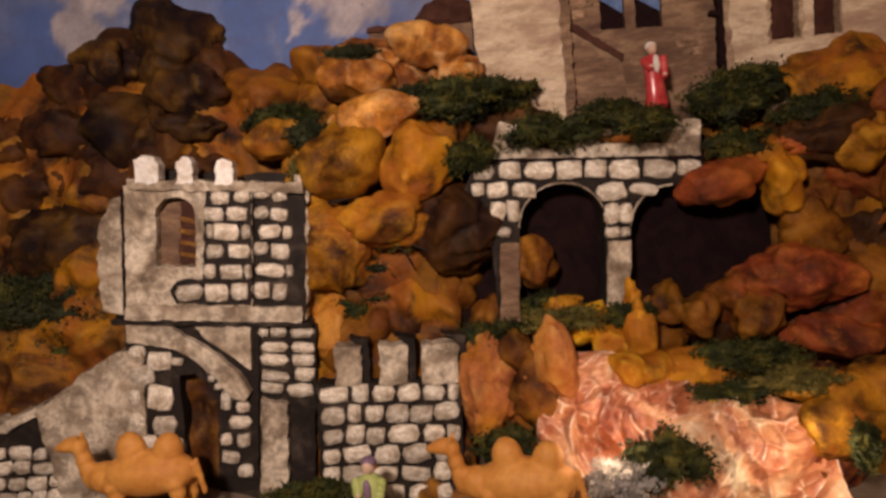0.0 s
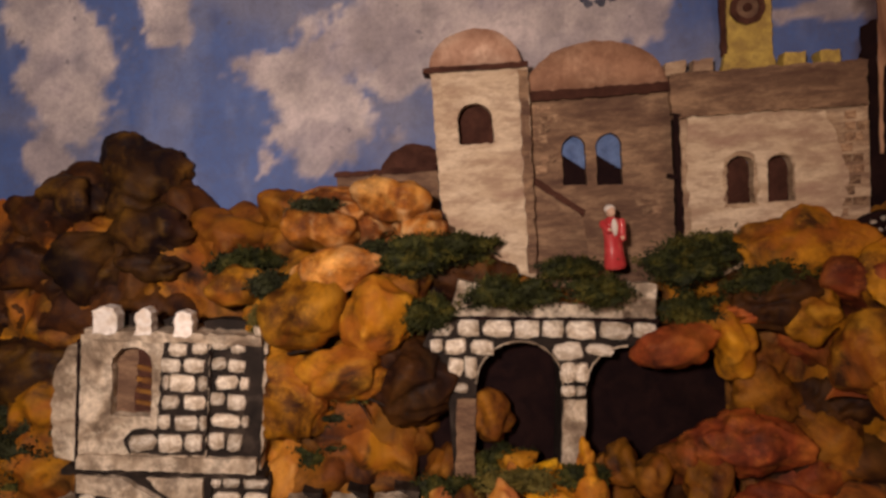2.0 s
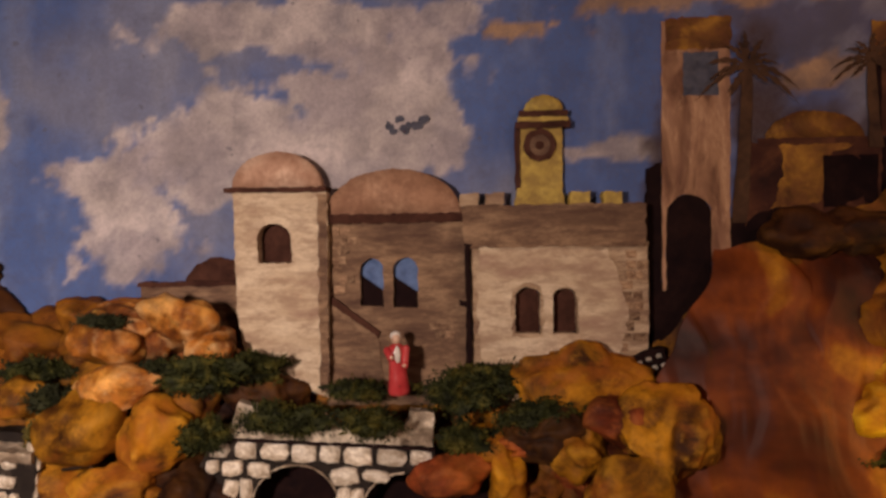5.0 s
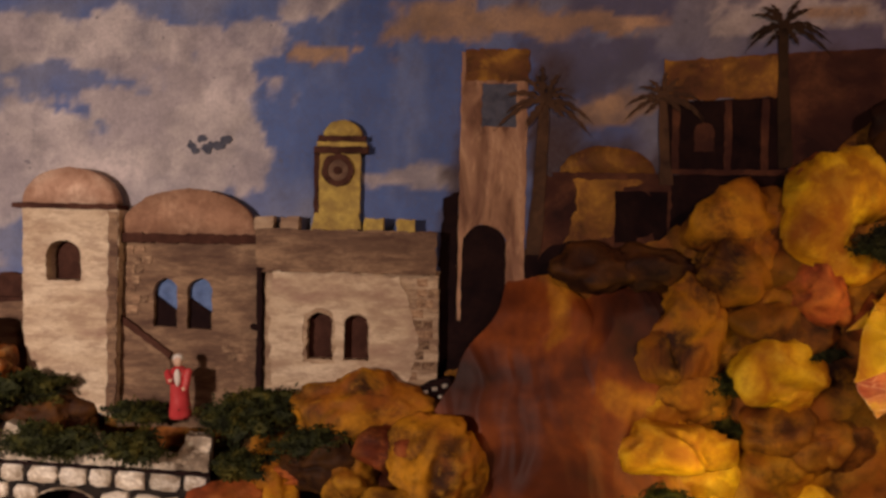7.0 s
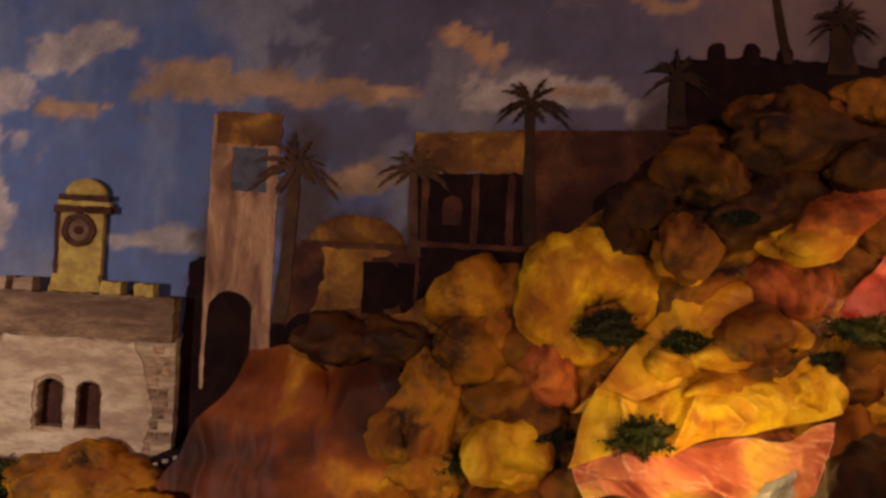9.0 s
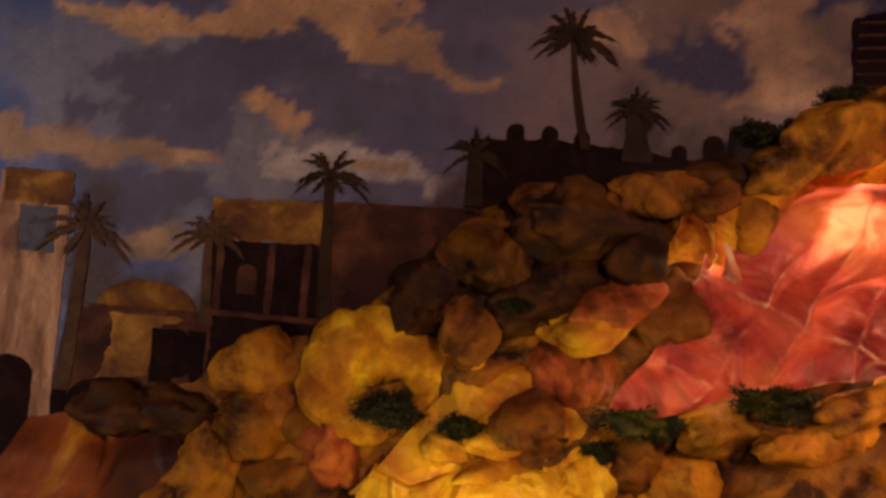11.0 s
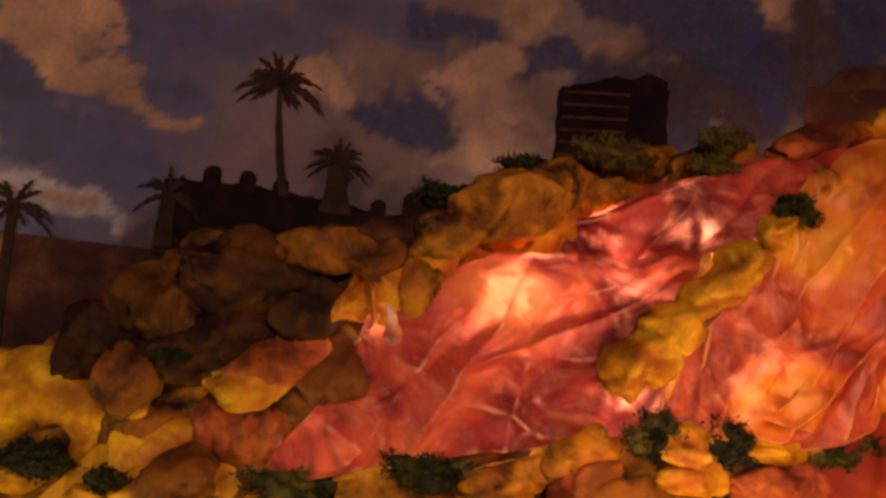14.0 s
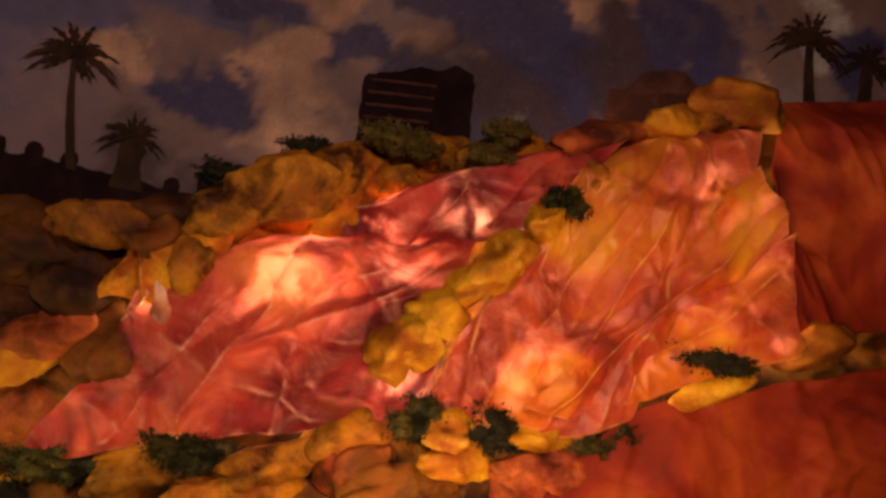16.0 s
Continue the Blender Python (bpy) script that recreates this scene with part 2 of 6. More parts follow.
PAPER_ROSE = surface("crumpled_paper_old_rose", [(0.36, (0.34, 0.060, 0.035)), (0.48, (0.58, 0.15, 0.07)), (0.58, (0.72, 0.27, 0.10)), (0.68, (0.82, 0.46, 0.06))], (0.36, 0.07, 0.03), scale=14, fine_amount=0.25, rough=0.5, bump=0.2, gloss=0.25, flowing=True, distort=0.8, worn=(0.90, 0.56, 0.34), edge=0.7, crest=(0.503, 0.535))
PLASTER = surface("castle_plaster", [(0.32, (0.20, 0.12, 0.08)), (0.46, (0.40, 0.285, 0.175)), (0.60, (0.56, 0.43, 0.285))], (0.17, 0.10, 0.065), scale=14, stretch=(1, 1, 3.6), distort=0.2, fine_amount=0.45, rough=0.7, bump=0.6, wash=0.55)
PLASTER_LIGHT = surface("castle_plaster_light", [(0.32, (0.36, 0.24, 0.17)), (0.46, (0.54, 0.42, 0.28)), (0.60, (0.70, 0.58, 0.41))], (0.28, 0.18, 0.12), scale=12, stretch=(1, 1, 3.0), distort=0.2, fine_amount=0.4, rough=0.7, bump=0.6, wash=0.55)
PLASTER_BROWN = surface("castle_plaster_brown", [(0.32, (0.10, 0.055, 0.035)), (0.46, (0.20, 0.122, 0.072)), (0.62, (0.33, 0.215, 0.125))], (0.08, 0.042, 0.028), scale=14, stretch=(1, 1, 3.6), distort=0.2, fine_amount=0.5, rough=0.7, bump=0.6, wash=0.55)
DOME_PAINT = surface("dome_paint", [(0.3, (0.27, 0.14, 0.085)), (0.5, (0.40, 0.23, 0.14)), (0.68, (0.48, 0.30, 0.19))], (0.2, 0.1, 0.06), scale=16, rough=0.75, wash=0.5)
DOME_ROSE = surface("rosy_dome_paint", [(0.32, (0.36, 0.20, 0.13)), (0.47, (0.55, 0.35, 0.24)), (0.62, (0.72, 0.52, 0.38))], (0.30, 0.15, 0.09), scale=14, rough=0.65, wash=0.5, bump=0.5)
BRICK_PAINT = surface("painted_brick", [(0.32, (0.11, 0.060, 0.038)), (0.48, (0.25, 0.155, 0.092)), (0.64, (0.44, 0.30, 0.18))], (0.09, 0.048, 0.03), scale=0.9, fine_scale=4.0, fine_amount=0.4, rough=0.75, bump=0.4, random_tint=0.30, wash=0.3)
YELLOW_PAINT = surface("yellow_ochre_paint", [(0.3, (0.30, 0.20, 0.05)), (0.5, (0.48, 0.35, 0.08)), (0.68, (0.56, 0.42, 0.10))], (0.22, 0.14, 0.05), scale=30, wash=0.5)
ROOF_DARK = surface("dark_brown_paint", [(0.3, (0.035, 0.014, 0.010)), (0.6, (0.085, 0.036, 0.024))], (0.02, 0.009, 0.007), scale=30, gloss=0.1, rough=0.85)
# also covers the boards that stand in for shade behind bridge and tower openings
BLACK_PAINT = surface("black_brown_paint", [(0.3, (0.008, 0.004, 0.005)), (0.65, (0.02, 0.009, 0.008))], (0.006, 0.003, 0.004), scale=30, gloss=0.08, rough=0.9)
SKY_BLUE = surface("window_blue_paint", [(0.3, (0.07, 0.12, 0.26)), (0.6, (0.14, 0.22, 0.42))], (0.05, 0.07, 0.14), scale=40)
SKY_SLATE = surface("slate_blue_paint", [(0.3, (0.03, 0.032, 0.05)), (0.6, (0.075, 0.08, 0.11))], (0.12, 0.12, 0.14), scale=60)
STONE = surface("whitewashed_stone", [(0.30, (0.48, 0.39, 0.30)), (0.42, (0.84, 0.76, 0.64)), (0.54, (0.96, 0.93, 0.86))], (0.46, 0.38, 0.29), scale=70, fine_scale=240, fine_amount=0.3, rough=0.5, bump=1.0, random_tint=0.14, wash=0.3, gloss=0.35)
STONE_PIECE = surface("whitewashed_stone_piece", [(0.32, (0.30, 0.24, 0.17)), (0.45, (0.56, 0.48, 0.36)), (0.60, (0.88, 0.82, 0.69))], (0.30, 0.235, 0.165), scale=1.1, fine_scale=4.0, fine_amount=0.5, rough=0.5, bump=0.6, random_tint=0.24, wash=0.45, gloss=0.35)
MORTAR = surface("dark_mortar", [(0.34, (0.008, 0.006, 0.005)), (0.55, (0.024, 0.017, 0.013)), (0.72, (0.085, 0.066, 0.050))], (0.010, 0.007, 0.006), scale=35, fine_amount=0.5, wash=0.25)
RENDER_GREY = surface("grey_render", [(0.34, (0.17, 0.125, 0.085)), (0.45, (0.40, 0.32, 0.225)), (0.58, (0.74, 0.64, 0.49))], (0.10, 0.072, 0.05), scale=22, fine_amount=0.45, wash=0.6, bump=0.9)
MOSS = surface("green_moss", [(0.36, (0.012, 0.015, 0.005)), (0.5, (0.034, 0.039, 0.008)), (0.66, (0.110, 0.094, 0.014))], (0.014, 0.018, 0.006), scale=45)
MOSS_DARK = surface("dark_moss", [(0.3, (0.014, 0.016, 0.008)), (0.6, (0.035, 0.04, 0.014))], (0.012, 0.012, 0.006), scale=60)
MOSS_YELLOW = surface("olive_moss", [(0.3, (0.06, 0.055, 0.012)), (0.6, (0.15, 0.12, 0.025))], (0.04, 0.03, 0.01), scale=60)
MOSS_GREY = surface("grey_lichen", [(0.3, (0.22, 0.20, 0.17)), (0.6, (0.42, 0.39, 0.34))], (0.16, 0.14, 0.12), scale=60)
GROUND = surface("sandy_ground_paint", [(0.3, (0.10, 0.07, 0.05)), (0.5, (0.20, 0.15, 0.11)), (0.7, (0.28, 0.22, 0.16))], (0.08, 0.05, 0.035), scale=12)
ROOM = surface("dark_room_paint", [(0.3, (0.035, 0.026, 0.02)), (0.7, (0.055, 0.04, 0.03))], (0.03, 0.02, 0.016), scale=2)
GATE_PAINT = surface("gate_paint", [(0.36, (0.12, 0.056, 0.032)), (0.48, (0.33, 0.185, 0.105)), (0.62, (0.58, 0.37, 0.22))], (0.22, 0.11, 0.07), scale=12, stretch=(2.5, 1, 0.7), fine_amount=0.35, rough=0.7, bump=0.15, wash=0.5)
OCHRE_PAINT = surface("ochre_wall_paint", [(0.36, (0.06, 0.025, 0.010)), (0.50, (0.16, 0.072, 0.014)), (0.66, (0.38, 0.19, 0.028))], (0.14, 0.05, 0.02), scale=22, fine_amount=0.4, bump=0.15, wash=0.5)
RUSSET_PAINT = surface("russet_wall_paint", [(0.34, (0.024, 0.010, 0.009)), (0.48, (0.055, 0.021, 0.014)), (0.64, (0.125, 0.050, 0.024))], (0.04, 0.014, 0.011), scale=16, gloss=0.1, fine_amount=0.4, bump=0.15, wash=0.5)
PALM_PAINT = surface("palm_paint", [(0.3, (0.014, 0.008, 0.006)), (0.6, (0.04, 0.021, 0.011))], (0.025, 0.016, 0.009), scale=40, bump=0.1, gloss=0.1)
PALM_FADED = surface("faded_palm_paint", [(0.3, (0.030, 0.016, 0.012)), (0.6, (0.085, 0.044, 0.024))], (0.05, 0.03, 0.018), scale=40, bump=0.1, gloss=0.1)
PLASTIC_ORANGE = surface("orange_plastic", [(0.3, (0.50, 0.20, 0.035)), (0.6, (0.62, 0.29, 0.06))], (0.36, 0.12, 0.03), scale=40, fine_amount=0.45, rough=0.6, bump=0.4, gloss=0.3)
PLASTIC_RED = surface("red_plastic", [(0.3, (0.40, 0.03, 0.035)), (0.6, (0.50, 0.06, 0.06))], (0.3, 0.02, 0.02), scale=60, fine_amount=0.2, rough=0.25, bump=0.1, gloss=0.6)
SKIN = surface("painted_skin", [(0.3, (0.55, 0.36, 0.25)), (0.6, (0.62, 0.44, 0.32))], (0.5, 0.3, 0.2), scale=60, fine_amount=0.2, rough=0.4)
PLASTIC_GREEN = surface("lime_plastic", [(0.3, (0.36, 0.42, 0.12)), (0.6, (0.44, 0.50, 0.18))], (0.3, 0.34, 0.1), scale=60, fine_amount=0.2, rough=0.4)
PLASTIC_PURPLE = surface("purple_plastic", [(0.3, (0.16, 0.10, 0.16)), (0.6, (0.24, 0.16, 0.22))], (0.12, 0.08, 0.12), scale=60, fine_amount=0.2, rough=0.4)
PLASTIC_WHITE = surface("white_plastic", [(0.3, (0.6, 0.55, 0.48)), (0.6, (0.7, 0.66, 0.6))], (0.5, 0.44, 0.36), scale=60, fine_amount=0.2, rough=0.4)


# ---- building helpers ----
def mesh_of(name, bm, materials, smooth=False):
    me = bpy.data.meshes.new(name)
    bm.normal_update()
    bm.to_mesh(me)
    bm.free()
    for m in materials if isinstance(materials, (list, tuple)) else [materials]:
        me.materials.append(m)
    if smooth:
        me.polygons.foreach_set("use_smooth", [True] * len(me.polygons))
    return me


def part(name, bm, material, parent, label="", smooth=False, local=False):
    """One mesh under a thing or a part. local: its mesh lies in the thing's own frame."""
    ob = new(name, mesh_of(name, bm, material, smooth))
    ob.parent = parent
    if not local and parent.parent is None:
        ob.matrix_parent_inverse = parent.matrix_basis.inverted()
    return tagged(ob, label)


def thing(name, place, label, category, group="", kind=""):
    ob = new(name)
    ob.empty_display_size = 0.02
    ob.matrix_basis = place if isinstance(place, Matrix) else Matrix.Translation(place)
    return tagged(ob, label, category, group, kind)


BACK_X = [-1.4, -0.06, 0.25, 0.47, 0.62, 0.78, 0.9, 1.2, 1.6, 2.4]
BACK_Y = [1.06, 1.055, 1.035, 1.02, 1.0, 0.974, 0.96, 0.92, 0.868, 0.755]


def back(x):
    """The painted backdrop's place in depth, at x."""
    return float(np.interp(x, BACK_X, BACK_Y))


def on_back(x, z, d):
    return Vector((x, back(x) - d, z))


def flat(x, z, d):
    return Vector((x, -d, z))


def rect(x0, x1, z0, z1):
    return [(x0, z0), (x1, z0), (x1, z1), (x0, z1)]


def arch(x0, x1, z0, z1, n=9, rise=None):
    """An upright opening with a round head."""
    r = rise or min((x1 - x0) / 2, z1 - z0)
    c = (x0 + x1) / 2
    return [(x0, z0), (x1, z0)] + [(c + (x1 - x0) / 2 * math.cos(math.pi * i / n), z1 - r + r * math.sin(math.pi * i / n)) for i in range(n + 1)]


def dome(x0, x1, z0, h, n=14):
    c = (x0 + x1) / 2
    return [(c + (x1 - x0) / 2 * math.cos(math.pi * i / n), z0 + h * math.sin(math.pi * i / n)) for i in range(n + 1)]


BRUSH = 0.9


def rough(outline, amp=0.0012, step=0.009, seed=0):
    """The outline cut by hand: more corners, each a little off."""
    rnd, out = random.Random(seed), []
    amp, step = amp * BRUSH, step * 0.8
    for (ax, az), (bx, bz) in zip(outline, outline[1:] + outline[:1]):
        n = max(1, int(math.hypot(bx - ax, bz - az) / step))
        for i in range(n):
            f = i / n
            out.append((ax + (bx - ax) * f + rnd.uniform(-amp, amp), az + (bz - az) * f + rnd.uniform(-amp, amp)))
    return out


def panel(outlines, d0, d1, place=on_back, bm=None):
    """A board of the first outline with the other outlines cut through it, from depth d0 to its face at d1."""
    bm = bm or bmesh.new()
    edges = []
    for o in outlines:
        vs = [bm.verts.new((x, 0, z)) for x, z in o]
        edges += [bm.edges.new((vs[i], vs[(i + 1) % len(vs)])) for i in range(len(vs))]
    faces = [g for g in bmesh.ops.triangle_fill(bm, use_beauty=True, edges=edges)["geom"] if isinstance(g, bmesh.types.BMFace)]
    front = {v for f in faces for v in f.verts}
    moved = bmesh.ops.extrude_face_region(bm, geom=faces)["geom"]
    rear = [g for g in moved if isinstance(g, bmesh.types.BMVert)]
    for v in front:
        v.co = place(v.co.x, v.co.z, d1)
    for v in rear:
        v.co = place(v.co.x, v.co.z, d0)
    bmesh.ops.recalc_face_normals(bm, faces=bm.faces)
    return bm


def block(x0, x1, y0, y1, z0, z1, bevel=0.0):
    bm = bmesh.new()
    bmesh.ops.create_cube(bm, size=1, matrix=Matrix.LocRotScale(((x0 + x1) / 2, (y0 + y1) / 2, (z0 + z1) / 2), None, (x1 - x0, y1 - y0, z1 - z0)))
    if bevel:
        bmesh.ops.bevel(bm, geom=bm.edges[:], offset=bevel, segments=2, affect="EDGES")
    return bm


def ball(bm, place, size, turn=0.0, axis="Y", level=2, index=0):
    """Adds an ellipsoid to a figure's mesh."""
    m = Matrix.Translation(place) @ Matrix.Rotation(radians(turn), 4, axis) @ Matrix.Diagonal((*size, 1))
    vs = bmesh.ops.create_icosphere(bm, subdivisions=level, radius=1, matrix=m)["verts"]
    for f in {f for v in vs for f in v.link_faces}:
        f.material_index = index


def bell(bm, rings, n=14, index=0, lean=0.0):
    """A turned shape from (height, radius) pairs, closed at both ends."""
    loops = [[bm.verts.new((r * math.cos(2 * math.pi * i / n) + lean * z, 0.8 * r * math.sin(2 * math.pi * i / n), z)) for i in range(n)] for z, r in rings]
    made = [bm.faces.new((a[i], a[(i + 1) % n], b[(i + 1) % n], b[i])) for a, b in zip(loops, loops[1:]) for i in range(n)]
    made += [bm.faces.new(loops[0][::-1]), bm.faces.new(loops[-1])]
    for f in made:
        f.material_index = index


# ---- room and base ----
def wall(name, x0, x1, y0, y1, z0, z1, label, cat="wall"):
    ob = new(name, mesh_of(name, block(x0, x1, y0, y1, z0, z1), ROOM))
    return tagged(ob, label, cat, kind="structure")


wall("floor", -2.6, 3.2, -2.4, 1.6, -1.0, -0.95, "dark plain room floor under the scenery", "floor")
wall("ceiling", -2.6, 3.2, -2.4, 1.6, 2.2, 2.25, "dark plain room ceiling", "ceiling")
wall("wall_south", -2.6, 3.2, -2.45, -2.4, -0.95, 2.2, "dark plain room wall facing the scenery")
wall("wall_west", -2.65, -2.6, -2.4, 1.6, -0.95, 2.2, "dark plain side wall of the room")
wall("wall_east", 3.2, 3.25, -2.4, 1.6, -0.95, 2.2, "dark plain side wall of the room")
wall("wall_north", -2.6, 3.2, 1.6, 1.65, -0.95, 2.2, "dark plain wall behind the painted backdrop")


# ---- painted backdrop ----
SKY_A = [
    (-0.021, 0.683, 0.097, 0.038, 0),
    (-0.057, 0.622, 0.097, 0.052, 0),
    (-0.114, 0.575, 0.098, 0.045, 0),
    (-0.300, 0.537, 0.106, 0.039, 0),
    (-0.057, 0.601, 0.056, 0.056, 0),
    (-0.714, 0.531, 0.059, 0.115, 0),
    (-0.588, 0.580, 0.031, 0.052, 0),
    (-0.394, 0.481, 0.079, 0.045, 0),
    (-0.303, 0.504, 0.096, 0.059, 0),
    (-0.137, 0.530, 0.110, 0.058, 0),
    (-0.020, 0.551, 0.051, 0.058, 0),
    (-0.134, 0.591, 0.144, 0.021, 0),
    (-0.756, 0.408, 0.028, 0.045, 0),
    (-0.403, 0.412, 0.071, 0.064, 0),
    (-0.212, 0.669, 0.175, 0.042, 0),
    (-0.050, 0.636, 0.090, 0.045, 0),
]
SKY_A_B = [
    (-0.446, 0.490, 0.071, 0.028, 0),
]
SKY_B = [
    (0.090, 0.666, 0.026, 0.010, 2),
    (0.198, 0.670, 0.047, 0.015, 2),
    (0.182, 0.518, 0.054, 0.017, 0),
    (0.294, 0.688, 0.133, 0.020, 2),
    (0.242, 0.672, 0.066, 0.020, 2),
    (0.092, 0.741, 0.053, 0.030, 0),
    (0.091, 0.667, 0.026, 0.007, 2),
    (0.553, 0.744, 0.050, 0.013, 2),
    (0.650, 0.691, 0.109, 0.026, 0),
]
SKY_G = [
    (0.473, 0.785, 0.134, 0.051, 5),
    (0.568, 0.810, 0.090, 0.035, 5),
    (0.424, 0.721, 0.096, 0.038, 5),
    (0.661, 0.766, 0.090, 0.035, 5),
    (0.732, 0.752, 0.064, 0.023, 5),
    (0.400, 0.647, 0.083, 0.029, 5),
    (0.751, 0.921, 0.134, 0.029, 5),
    (0.852, 0.915, 0.095, 0.025, 5),
    (0.444, 0.902, 0.089, 0.013, 5),
    (0.435, 0.868, 0.105, 0.016, 6),
    (0.544, 0.868, 0.083, 0.022, 6),
    (0.638, 0.864, 0.071, 0.032, 6),
    (0.710, 0.836, 0.055, 0.019, 6),
    (0.621, 0.907, 0.061, 0.029, 6),
    (0.762, 0.820, 0.042, 0.013, 2),
    (0.551, 0.746, 0.035, 0.010, 6),
]
SKY_G_B = [
    (0.682, 0.691, 0.036, 0.013, 2),
    (0.415, 0.688, 0.070, 0.012, 2),
    (0.435, 0.600, 0.055, 0.019, 2),
    (0.771, 0.853, 0.038, 0.019, 1),
    (1.017, 0.860, 0.047, 0.031, 1),
    (1.006, 0.946, 0.062, 0.022, 1),
    (1.154, 0.930, 0.043, 0.031, 1),
]
SKY_C = [
    (1.080, 0.882, 0.075, 0.050, 2),
    (1.112, 0.824, 0.062, 0.028, 2),
    (1.280, 0.962, 0.080, 0.011, 2),
    (1.324, 1.015, 0.046, 0.018, 2),
]
SKY_D = [
    (1.022, 0.950, 0.053, 0.028, 1),
    (1.012, 0.855, 0.050, 0.030, 1),
    (1.147, 0.930, 0.043, 0.034, 1),
    (1.378, 0.948, 0.081, 0.056, 1),
    (1.412, 0.988, 0.069, 0.047, 1),
    (1.563, 1.045, 0.041, 0.028, 1),
    (1.718, 1.098, 0.035, 0.041, 3),
    (1.766, 1.075, 0.029, 0.051, 1),
    (1.510, 1.051, 0.063, 0.032, 2),
    (1.626, 1.027, 0.029, 0.032, 2),
]
SKY_F = [
    (0.983, 0.950, 0.092, 0.031, 5),
    (1.043, 0.956, 0.040, 0.022, 1),
    (0.825, 0.930, 0.067, 0.024, 5),
    (0.768, 0.850, 0.040, 0.024, 5),
    (1.017, 0.860, 0.046, 0.040, 1),
    (1.135, 0.925, 0.034, 0.031, 1),
    (1.171, 0.938, 0.028, 0.028, 1),
    (1.221, 1.013, 0.069, 0.028, 1),
    (1.299, 0.994, 0.056, 0.028, 1),
    (1.407, 0.976, 0.082, 0.054, 1),
    (1.117, 0.990, 0.040, 0.040, 2),
    (1.095, 0.910, 0.037, 0.037, 2),
    (0.913, 0.873, 0.061, 0.021, 2),
    (1.307, 0.954, 0.047, 0.008, 2),
    (1.406, 1.046, 0.032, 0.013, 2),
    (1.260, 0.915, 0.075, 0.056, 4),
]
SKY_F_B = [
    (1.411, 0.951, 0.095, 0.057, 4),
    (1.390, 0.968, 0.090, 0.055, 1),
    (1.300, 1.012, 0.055, 0.028, 1),
    (1.480, 1.010, 0.070, 0.045, 1),
]
SKY_E = [
    (0.355, 0.540, 0.050, 0.126, 4),
    (0.238, 0.476, 0.023, 0.111, 4),
    (0.357, 0.420, 0.073, 0.040, 4),
    (0.494, 0.470, 0.071, 0.097, 4),
    (0.378, 0.486, 0.085, 0.085, 4),
    (0.693, 0.573, 0.124, 0.085, 4),
    (0.551, 0.494, 0.098, 0.052, 4),
    (0.806, 0.668, 0.097, 0.065, 4),
    (0.856, 0.703, 0.127, 0.038, 4),
    (0.952, 0.773, 0.041, 0.047, 4),
    (1.049, 0.741, 0.078, 0.037, 4),
    (1.289, 0.899, 0.098, 0.052, 1),
    (1.482, 0.987, 0.041, 0.063, 1),
    (1.471, 1.003, 0.063, 0.070, 4),
    (1.327, 0.924, 0.094, 0.047, 4),
    (1.569, 1.052, 0.076, 0.048, 1),
]
SKY_E_B = [
    (1.353, 1.033, 0.050, 0.019, 1),
]


def lattice(x, z, freq, seed):
    """Smooth value noise on a grid, 0 to 1."""
    table = np.random.RandomState(seed).rand(64, 64)
    u, w = x * freq + 31.7, z * freq + 17.3
    i, j = np.floor(u).astype(int), np.floor(w).astype(int)
    f, g = u - i, w - j
    f, g = f * f * (3 - 2 * f), g * g * (3 - 2 * g)
    p = lambda a, b: table[a % 64, b % 64]
    return (p(i, j) * (1 - f) + p(i + 1, j) * f) * (1 - g) + (p(i, j + 1) * (1 - f) + p(i + 1, j + 1) * f) * g


def fractal(x, z, freq, seed, octaves=4, keep=0.55):
    total, amp, norm = 0.0, 1.0, 0.0
    for k in range(octaves):
        total = total + amp * lattice(x, z, freq * 2 ** k, seed + k)
        norm, amp = norm + amp, amp * keep
    return total / norm


def step_up(v, a, b):
    t = np.clip((v - a) / (b - a), 0, 1)
    return t * t * (3 - 2 * t)


